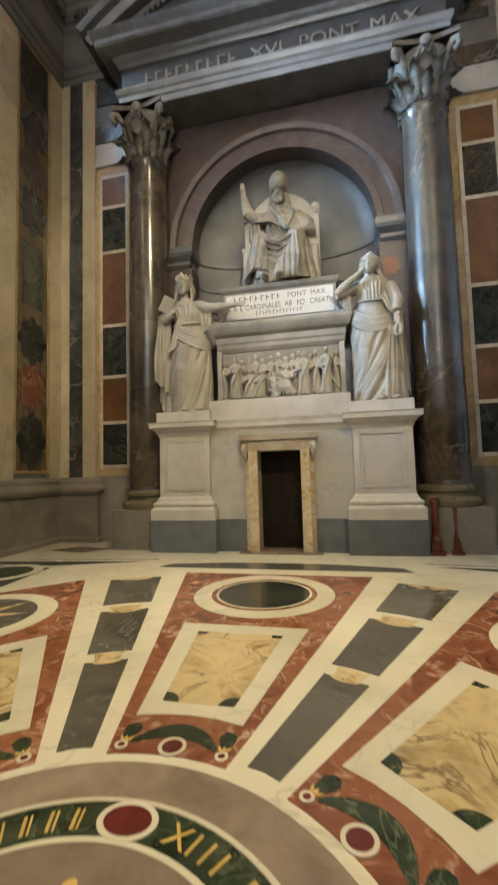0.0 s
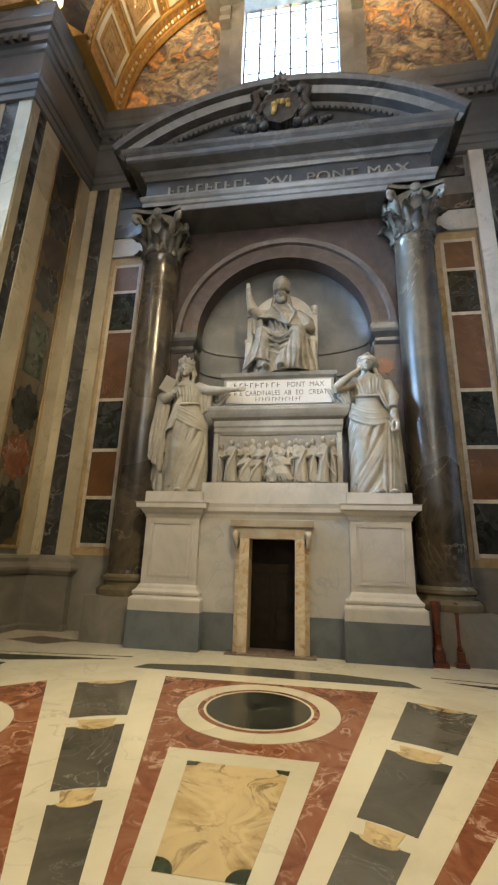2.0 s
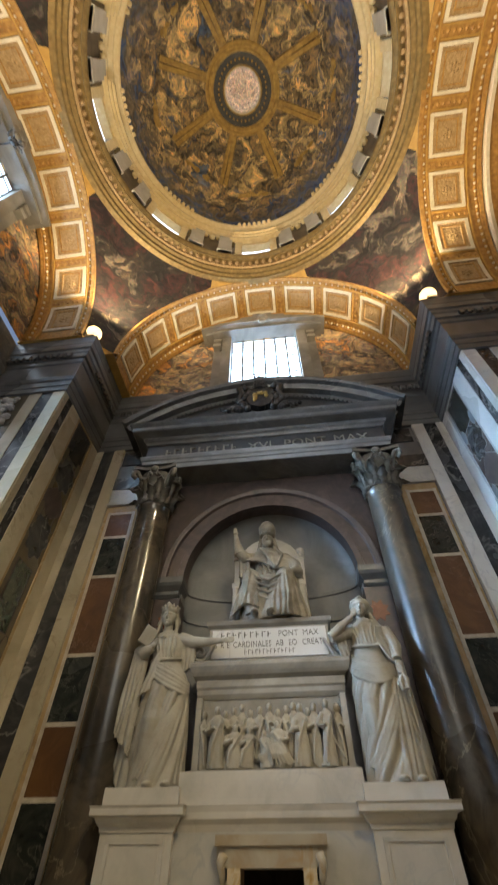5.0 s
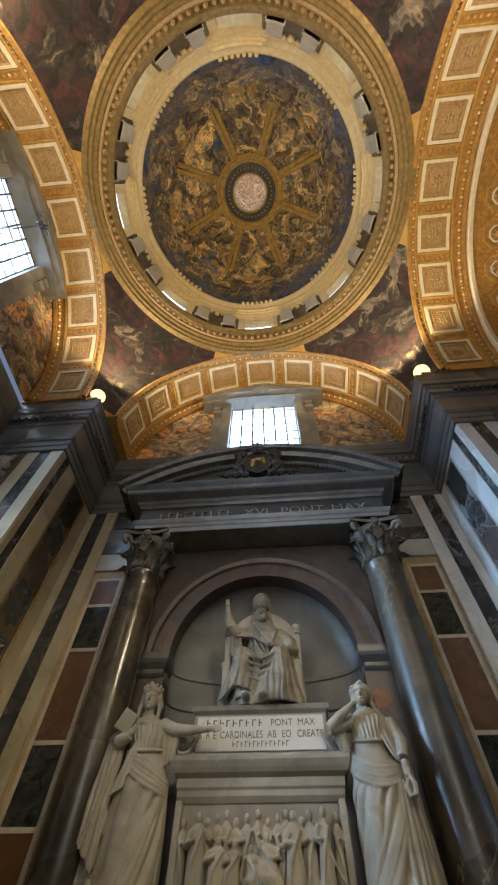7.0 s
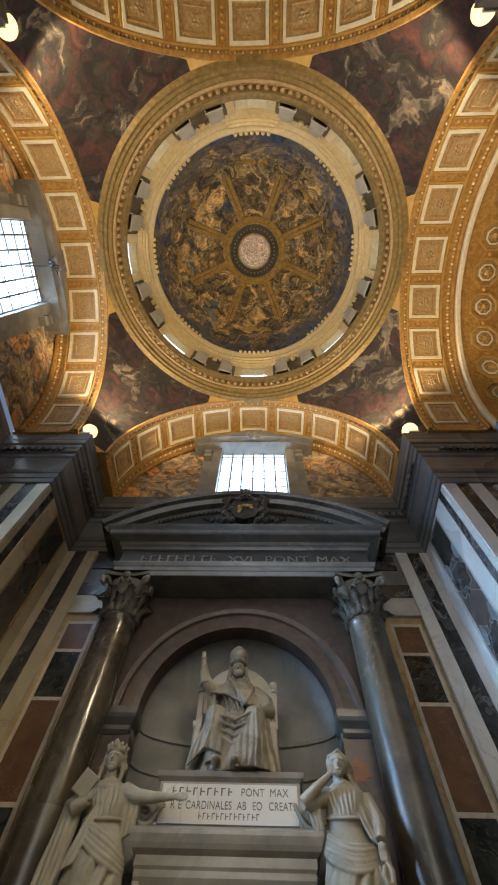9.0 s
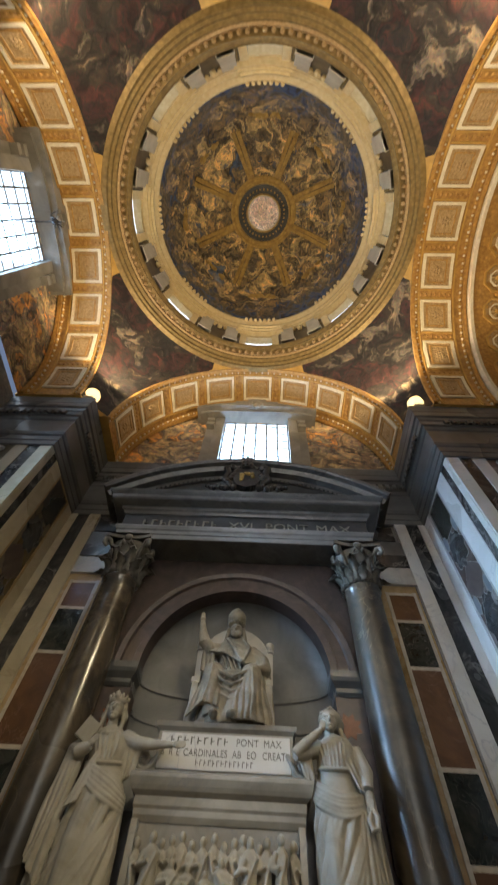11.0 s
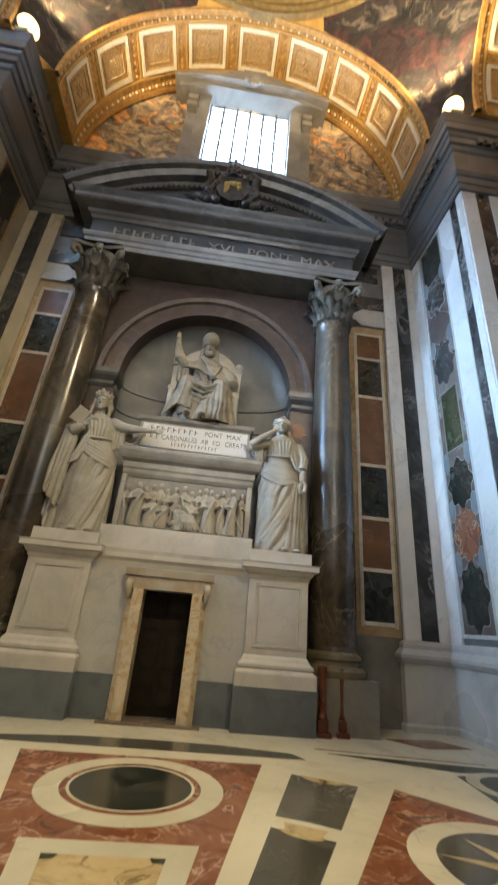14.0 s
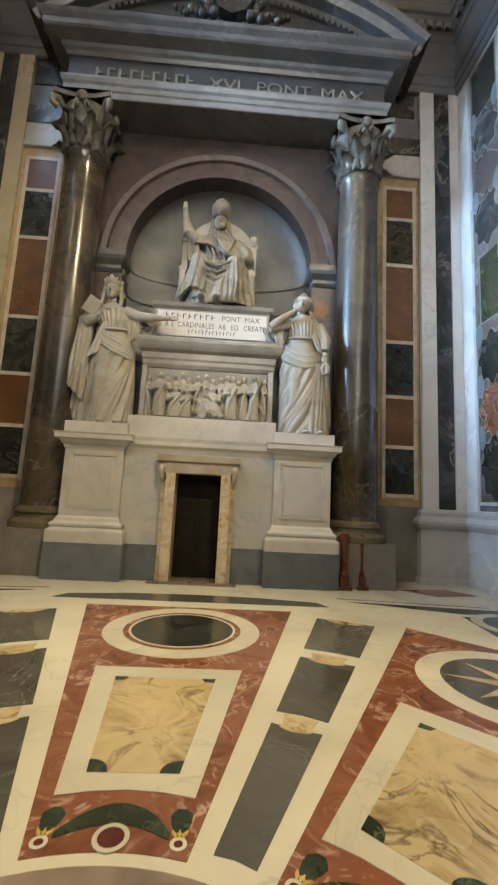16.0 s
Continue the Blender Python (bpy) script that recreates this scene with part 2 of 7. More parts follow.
FGREY = stone("floor_slate_marble", [(0.062, 0.060, 0.052), (0.095, 0.092, 0.080), (0.13, 0.125, 0.11)], 1.6, (0.3, 0.3, 0.28), 1.2, 0.005, 0.13, 0.01)
FYELLOW = stone("floor_yellow_breccia", [(0.16, 0.11, 0.06), (0.44, 0.33, 0.17), (0.60, 0.48, 0.28), (0.55, 0.44, 0.26), (0.26, 0.20, 0.14)], 1.9, (0.10, 0.06, 0.03), 1.9, 0.026, 0.15, 0.01, 1.0)
FPINK = stone("floor_pink_grey_marble", [(0.16, 0.125, 0.10), (0.235, 0.185, 0.15), (0.30, 0.24, 0.195)], 2.6, rough=0.15, bump=0.01)
FGREEN = stone("floor_green_marble", [(0.010, 0.018, 0.010), (0.028, 0.042, 0.024), (0.06, 0.075, 0.045)], 4.0, (0.14, 0.16, 0.1), 3.0, 0.012, 0.15, 0.01)
FPORPH = stone("floor_porphyry", [(0.10, 0.018, 0.016), (0.14, 0.028, 0.024)], 9.0, rough=0.13, bump=0.01)
BRASS = stone("gold_inlay", [(0.50, 0.32, 0.08), (0.66, 0.46, 0.14)], 9.0, rough=0.3, bump=0.02)
LETTER = stone("dark_letter_paint", [(0.10, 0.09, 0.08), (0.16, 0.15, 0.13)], 9.0, rough=0.5)
METAL_LETTER = stone("pale_bronze_letters", [(0.24, 0.225, 0.19), (0.34, 0.32, 0.28)], 9.0, rough=0.4)
GOLD = gilt("gilded_stucco", (0.58, 0.33, 0.09), (0.32, 0.17, 0.05), 6.0, 0.5, 0.15, 0.3)
GOLD_FLAT = gilt("gold_ground", (0.62, 0.38, 0.10), (0.46, 0.27, 0.07), 3.0, 0.5, 0.15, 0.12)
GOLD_RING = gilt("ochre_ring_stucco", (0.34, 0.235, 0.09), (0.18, 0.12, 0.045), 5.0, 0.5, 0.25, 0.25)
STUCCO = gilt("cream_stucco", (0.82, 0.74, 0.58), (0.68, 0.60, 0.45), 5.0, 0.6, 0.0, 0.15)
RELIEF = gilt("brown_relief_stucco", (0.52, 0.36, 0.18), (0.34, 0.22, 0.10), 9.0, 0.6, 0.0, 0.45)
DOMEPIC = mosaic("dome_mosaic", [(0.07, 0.12, 0.24), (0.07, 0.07, 0.08), (0.30, 0.21, 0.10), (0.09, 0.085, 0.08), (0.66, 0.48, 0.22), (0.22, 0.18, 0.15), (0.14, 0.20, 0.32)], 0.75, tesserae=60.0, fine=2.6)
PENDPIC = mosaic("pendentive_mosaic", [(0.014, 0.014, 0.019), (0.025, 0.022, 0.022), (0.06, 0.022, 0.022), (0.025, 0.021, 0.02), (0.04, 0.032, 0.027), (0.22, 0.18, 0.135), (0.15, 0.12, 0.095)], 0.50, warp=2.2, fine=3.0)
LUNPIC = mosaic("lunette_painting", [(0.06, 0.05, 0.045), (0.20, 0.14, 0.09), (0.40, 0.30, 0.17), (0.13, 0.11, 0.11), (0.60, 0.28, 0.07), (0.30, 0.22, 0.14)], 0.7, fine=3.0)
OLIVE = stone("olive_inlay_ground", [(0.11, 0.085, 0.045), (0.15, 0.118, 0.066), (0.19, 0.15, 0.09)], 1.6, rough=0.24, bump=0.02)
ROSE = stone("rose_grey_inlay_ground", [(0.085, 0.068, 0.064), (0.13, 0.105, 0.098), (0.18, 0.145, 0.135)], 1.6, (0.34, 0.33, 0.31), 1.6, 0.02, 0.22, 0.02)
DOMEGOLD = gilt("dome_gold_mosaic", (0.52, 0.34, 0.09), (0.26, 0.16, 0.045), 4.0, 0.5, 0.1, 0.2)
LANTERN = mosaic("lantern_painting", [(0.50, 0.34, 0.20), (0.62, 0.44, 0.28), (0.44, 0.28, 0.17), (0.66, 0.50, 0.34)], 1.2)
BAYDARK = stone("dark_veined_drum_marble", [(0.05, 0.038, 0.026), (0.10, 0.075, 0.05), (0.16, 0.12, 0.075)], 2.0, rough=0.35, bump=0.04)
PILASTER = stone("pale_drum_pilaster", [(0.52, 0.48, 0.40), (0.62, 0.58, 0.49), (0.68, 0.63, 0.54)], 2.0, rough=0.45, bump=0.05)
# cream stucco, paler and yellower to stand in for lamplight on the drum
DRUM_LIT = gilt("lamplit_cream_stucco", (0.82, 0.68, 0.40), (0.70, 0.54, 0.28), 5.0, 0.55, 0.0, 0.15)
# the dome's picture turns to blue sky and cloud towards its rim
dt = DOMEPIC.node_tree
co = node(dt, "ShaderNodeTexCoord")
sep = dt.nodes.new("ShaderNodeSeparateXYZ")
dt.links.new(co.outputs["Object"], sep.inputs[0])
cloud = node(dt, "ShaderNodeTexNoise", Scale=0.8, Detail=5.0, Distortion=1.0)
dt.links.new(co.outputs["Object"], cloud.inputs["Vector"])
madd = dt.nodes.new("ShaderNodeMath")
madd.operation = "MULTIPLY_ADD"
dt.links.new(cloud.outputs[0], madd.inputs[0])
madd.inputs[1].default_value = 4.5
dt.links.new(sep.outputs[2], madd.inputs[2])
mapr = node(dt, "ShaderNodeMapRange", **{"From Min": RIM + 3.1, "From Max": RIM + 4.9, "To Min": 1.0, "To Max": 0.0})
dt.links.new(madd.outputs[0], mapr.inputs[0])
puff = node(dt, "ShaderNodeTexNoise", Scale=1.6, Detail=6.0, Distortion=0.8)
dt.links.new(co.outputs["Object"], puff.inputs["Vector"])
blue = ramp(dt, puff.outputs[0], [(0.34, (0.05, 0.05, 0.052)), (0.42, (0.06, 0.11, 0.26)), (0.48, (0.13, 0.14, 0.16)), (0.58, (0.10, 0.085, 0.07)), (0.70, (0.28, 0.22, 0.14))])
base = dt.nodes["Principled BSDF"].inputs["Base Color"]
dt.links.new(mixed(dt, mapr.outputs[0], base.links[0].from_socket, blue), base)
IRON = stone("black_iron", [(0.012, 0.012, 0.014), (0.03, 0.03, 0.033)], 9.0, rough=0.5)
LEAD = stone("window_bar_lead", [(0.10, 0.105, 0.11), (0.16, 0.165, 0.17)], 9.0, rough=0.5)
SKYGLOW = glow("outdoor_sky_glow", (0.72, 0.86, 1.0), 3.4)
DOMESKY = glow("outdoor_sky_glow_dome", (0.80, 0.88, 1.0), 1.8)
BULB = glow("flood_lamp_glow", (1.0, 0.74, 0.34), 3.0)
GLASS = bpy.data.materials.new("window_glass")
GLASS.use_nodes = True
gb = GLASS.node_tree.nodes["Principled BSDF"]
gb.inputs["Transmission Weight"].default_value, gb.inputs["Roughness"].default_value, gb.inputs["IOR"].default_value = 1.0, 0.02, 1.1


# ---- mesh helpers ----
def thing(name, label, category, at=(0, 0, 0), group="", kind=""):
    ob = new(name)
    ob.location = at
    ob.empty_display_size = 0.2
    return tagged(ob, label, category, group, kind)


def finish(bm, name, mats, smooth=False, bevel=0.0):
    if bevel:
        bmesh.ops.bevel(bm, geom=[e for e in bm.edges if len(e.link_faces) == 2 and e.calc_face_angle(0) > 0.5], offset=bevel, segments=1, affect="EDGES", clamp_overlap=True)
    bmesh.ops.recalc_face_normals(bm, faces=bm.faces)
    me = bpy.data.meshes.new(name)
    bm.to_mesh(me)
    bm.free()
    for m in mats if isinstance(mats, (list, tuple)) else (mats,):
        me.materials.append(m)
    if smooth:
        me.polygons.foreach_set("use_smooth", [True] * len(me.polygons))
        if smooth != "all":
            me.set_sharp_from_angle(angle=radians(40))
    return me


def part(name, bm, material, parent, label="", smooth=False, bevel=0.0, at=None):
    ob = new(name, finish(bm, name, material, smooth, bevel))
    ob.parent = parent
    if at is not None:
        ob.matrix_basis = at
    return tagged(ob, label)


def solo(name, bm, material, label, category, kind="", smooth=False, bevel=0.0, group=""):
    return tagged(new(name, finish(bm, name, material, smooth, bevel)), label, category, group, kind)


def box(x0, x1, y0, y1, z0, z1, bm=None, mi=0):
    bm = bm or bmesh.new()
    v = [bm.verts.new((x, y, z)) for z in (z0, z1) for y in (y0, y1) for x in (x0, x1)]
    for f in ((0, 2, 3, 1), (4, 5, 7, 6), (0, 1, 5, 4), (2, 6, 7, 3), (0, 4, 6, 2), (1, 3, 7, 5)):
        bm.faces.new([v[i] for i in f]).material_index = mi
    return bm


def quadgrid(bm, rows, closed=False, mi=0):
    """Skins a list of rows of points."""
    vs = [[bm.verts.new(p) for p in r] for r in rows]
    for a, b in zip(vs, vs[1:]):
        n = len(a)
        for i in range(n if closed else n - 1):
            j = (i + 1) % n
            bm.faces.new((a[i], a[j], b[j], b[i])).material_index = mi
    return vs


def lathe(profile, cx=0, cy=0, n=32, bm=None, mi=0, cap=True):
    bm = bm or bmesh.new()
    vs = quadgrid(bm, [[(cx + r * math.cos(2 * math.pi * i / n), cy + r * math.sin(2 * math.pi * i / n), z) for i in range(n)] for r, z in profile], True, mi)
    if cap:
        for row in (vs[0], vs[-1]):
            bm.faces.new(row).material_index = mi
    return bm


def sweep(path, profile, closed=False, bm=None, mi=0, caps=True):
    """Runs a moulding along a line in plan with mitred corners. profile: (out, z), out to the right of the line's way."""
    bm = bm or bmesh.new()
    n = len(path)
    rows = []
    for i, p in enumerate(path):
        p = Vector(p)
        a = (p - Vector(path[i - 1])).normalized() if closed or i else None
        b = (Vector(path[(i + 1) % n]) - p).normalized() if closed or i < n - 1 else None
        a, b = a or b, b or a
        na, nb = Vector((a.y, -a.x)), Vector((b.y, -b.x))
        m = (na + nb).normalized()
        m /= max(0.3, m.dot(na))
        rows.append([(p.x + m.x * o, p.y + m.y * o, z) for o, z in profile])
    if closed:
        rows.append(rows[0])
    vs = quadgrid(bm, rows, False, mi)
    if caps and not closed:
        for r in (vs[0], vs[-1]):
            if len(r) > 2:
                bm.faces.new(r).material_index = mi
    if closed:
        bmesh.ops.remove_doubles(bm, verts=bm.verts, dist=1e-5)
    return bm


def slab(points, z0, z1, bm=None, mi=0):
    """A flat piece from an outline in plan."""
    bm = bm or bmesh.new()
    lo, hi = [bm.verts.new((x, y, z0)) for x, y in points], [bm.verts.new((x, y, z1)) for x, y in points]
    n = len(points)
    bm.faces.new(hi).material_index = mi
    for i in range(n):
        bm.faces.new((lo[i], lo[(i + 1) % n], hi[(i + 1) % n], hi[i])).material_index = mi
    return bm


def upright(points, y0, y1, bm=None, mi=0):
    """A piece from an outline in x and z, standing between two y planes."""
    bm = bm or bmesh.new()
    a, b = [bm.verts.new((x, y0, z)) for x, z in points], [bm.verts.new((x, y1, z)) for x, z in points]
    n = len(points)
    bm.faces.new(a).material_index = mi
    bm.faces.new(b).material_index = mi
    for i in range(n):
        bm.faces.new((a[i], a[(i + 1) % n], b[(i + 1) % n], b[i])).material_index = mi
    return bm


def ball(bm, at, r, sub=1, scale=(1, 1, 1), turn=None, mi=0):
    m = Matrix.Translation(at) @ (turn or Matrix()) @ Matrix.Diagonal((*[r * s for s in scale], 1))
    for v in bmesh.ops.create_icosphere(bm, subdivisions=sub, radius=1, matrix=m)["verts"]:
        for f in v.link_faces:
            f.material_index = mi
    return bm


def limb(bm, pts, radii, n=10, mi=0):
    """A round tapered tube through points, with closed ends."""
    pts = [Vector(p) for p in pts]
    rows = []
    for i, p in enumerate(pts):
        d = (pts[min(i + 1, len(pts) - 1)] - pts[max(i - 1, 0)]).normalized()
        s = d.cross(Vector((0.31, 0.95, 0.05))).normalized()
        u = s.cross(d)
        rows.append([p + (s * math.cos(2 * math.pi * k / n) + u * math.sin(2 * math.pi * k / n)) * radii[i] for k in range(n)])
    vs = quadgrid(bm, rows, True, mi)
    bm.faces.new(vs[0]).material_index = mi
    bm.faces.new(vs[-1]).material_index = mi
    return bm


def arc(cx, cz, r, a0, a1, n):
    return [(cx + r * math.cos(radians(a0 + (a1 - a0) * i / n)), cz + r * math.sin(radians(a0 + (a1 - a0) * i / n))) for i in range(n + 1)]


def words(text, size, depth, name, material, parent, m, squeeze=1.0):
    """Raised lettering with the built-in font."""
    cu = bpy.data.curves.new(name, "FONT")
    cu.body, cu.size, cu.extrude, cu.align_x, cu.space_character = text, size, depth, "LEFT", 1.05
    ob = bpy.data.objects.new(name, cu)
    me = bpy.data.meshes.new_from_object(ob)
    bpy.data.objects.remove(ob)
    me.materials.clear()
    me.materials.append(material)
    out = new(name, me)
    out.parent, out.matrix_basis = parent, m @ Matrix.Diagonal((squeeze, 1, 1, 1))
    return out


# ---- the large structure ----
floor = solo("floor", box(-24, 24, -34, 8, -0.3, 0.0), FWHITE, "cream white polished marble church floor", "floor", "structure")

# front wall, with an arched niche through it
NX, NZ, NR = 0.06, 7.12, 2.20
bm = bmesh.new()
arch = [(NX - NR, 4.6)] + arc(NX, NZ, NR, 180, 0, 28) + [(NX + NR, 4.6)]
outer = []
for x, z in arch:
    if z <= NZ:
        outer.append((CX - SIDE_X if x < NX else CX + SIDE_X, z))
    else:
        a = math.atan2(z - NZ, x - NX)
        k = min(SIDE_X / max(1e-6, abs(math.cos(a))), (SPRING - NZ) / max(1e-6, math.sin(a)))
        outer.append((NX + k * math.cos(a), NZ + k * math.sin(a)))
rows = [[(x, WALL_Y, z) for x, z in outer], [(x, WALL_Y, z) for x, z in arch], [(x, WALL_Y + 0.35, z) for x, z in arch]]
quadgrid(bm, rows)
box(CX - SIDE_X, CX + SIDE_X, WALL_Y, WALL_Y + 0.35, 0, 4.6, bm)
box(CX - SIDE_X, CX + SIDE_X, WALL_Y + 0.002, WALL_Y + 0.35, 12.0, 15.0, bm)
wall_front = solo("wall_front", bm, GREY, "grey marble back wall with an arched niche", "wall", "structure")

# the niche: curved back and half dome
bm = bmesh.new()
rows = []
for j in range(13):
    u = math.pi * j / 12
    rows.append([(NX - NR * math.cos(u), WALL_Y + 0.35 + 0.75 * math.sin(u), z) for z in (4.0, 4.9, 5.6, 6.3, NZ)])
quadgrid(bm, rows)
rows = []
for j in range(25):
    u = math.pi * j / 24
    rows.append([(NX - NR * math.cos(u) * math.cos(w), WALL_Y + 0.35 + 0.75 * math.sin(u) * math.cos(w), NZ + NR * math.sin(w)) for w in [math.pi / 2 * i / 12 for i in range(13)]])
quadgrid(bm, rows)
bmesh.ops.remove_doubles(bm, verts=bm.verts, dist=1e-4)
niche = solo("wall_niche", bm, NICHE, "curved pale grey marble niche behind the seated statue", "niche", "structure", True)
for z in (5.55, 6.3, 6.98):
    bm = bmesh.new()
    quadgrid(bm, [[(NX - (NR - o) * math.cos(math.pi * j / 16), WALL_Y + 0.35 + (0.75 - o) * math.sin(math.pi * j / 16), z + dz) for j in range(17)] for o, dz in ((0.0, 0), (0.05, 0.02), (0.05, 0.10), (0.0, 0.12))])
    part("niche_band", bm, NICHE, niche)

# archivolt and imposts of the niche
bm = bmesh.new()
quadgrid(bm, [[(NX + r * math.cos(radians(a)), y, NZ + r * math.sin(radians(a))) for a in range(0, 181, 5)]
              for r, y in ((NR - 0.015, WALL_Y + 0.36), (NR - 0.015, WALL_Y - 0.10), (NR + 0.14, WALL_Y - 0.10), (NR + 0.16, WALL_Y - 0.06), (NR + 0.40, WALL_Y - 0.06), (NR + 0.43, WALL_Y - 0.13), (NR + 0.55, WALL_Y - 0.16), (NR + 0.58, WALL_Y - 0.10), (NR + 0.58, WALL_Y + 0.02))])
solo("archivolt", bm, PURPLE, "purple brown marble arch moulding round the niche", "arch trim", "structure", True)
for s in (-1, 1):
    bm = box(min(NX + s * 2.19, NX + s * 2.80), max(NX + s * 2.19, NX + s * 2.80), WALL_Y - 0.16, WALL_Y + 0.4, 2.0, 6.62)
    solo("niche_pier", bm, PURPLE, "purple brown marble pier beside the niche", "pier", "structure", bevel=0.01)
    x0, x1 = sorted((NX + s * 2.26, NX + s * 2.84))
    bm = sweep([(x0, WALL_Y + 0.3), (x0, WALL_Y - 0.16), (x1, WALL_Y - 0.16), (x1, WALL_Y + 0.3)][::-1], [(0.0, 6.60), (-0.0, 6.62), (-0.04, 6.70), (-0.04, 6.78), (-0.12, 6.90), (-0.14, 6.98), (-0.14, 7.12), (0.2, 7.12)])
    solo("niche_impost", bm, CORNICE, "dark grey moulded marble impost under the niche arch", "trim", "structure", bevel=0.0)
    # star inlay low on the niche pier
    pts = []
    for i in range(16):
        r = 0.26 if i % 2 else 0.17
        pts.append((NX + s * 2.4 + r * math.cos(math.pi * i / 8), 6.05 + r * math.sin(math.pi * i / 8)))
    solo("star_inlay", upright(pts, WALL_Y - 0.175, WALL_Y - 0.15), FRED, "red star-shaped marble inlay on the pier", "inlay", "structure")

# purple marble field of the wall round the arch, between the columns
bm = bmesh.new()
outl = [(NX - NR - 0.57, NZ)] + arc(NX, NZ, NR + 0.57, 180, 0, 24)
top = []
for x, z in outl:
    a = math.atan2(z - NZ, x - NX)
    k = min(2.92 / max(1e-6, abs(math.cos(a))), 3.22 / max(1e-6, math.sin(a)))
    top.append((NX + k * math.cos(a), WALL_Y - 0.06, NZ + max(0.0, k * math.sin(a))))
quadgrid(bm, [[(x, WALL_Y - 0.06, z) for x, z in outl], top, [(x, WALL_Y + 0.01, z) for x, y, z in top]])
solo("wall_spandrel", bm, PURPLE, "purple brown veined marble spandrels over the niche", "wall panel", "structure")

# corner piers with the faces towards the bay
for s, side in ((-1, "left"), (1, "right")):
    x0, x1 = sorted((CX + s * SIDE_X, CX + s * 12.0))
    solo("wall_pier_" + side, box(x0, x1, PIER_Y, WALL_Y + 0.35, 0, SPRING - 0.05), GREY, "veined grey marble corner pier under the great arch", "pier", "structure")
    x0, x1 = sorted((CX + s * SIDE_X, CX + s * 12.0))
    solo("wall_pier_back_" + side, box(x0, x1, 2 * CY - WALL_Y, 2 * CY - PIER_Y, 0, SPRING - 0.05), GREY, "veined grey marble corner pier", "pier", "structure")


def strip(x0, x1, y0, y1, z0, z1, m, name="marble_strip", parent=None, label="", bev=0.006):
    return part(name, box(min(x0, x1), max(x0, x1), min(y0, y1), max(y0, y1), z0, z1), m, parent, label, bevel=bev)


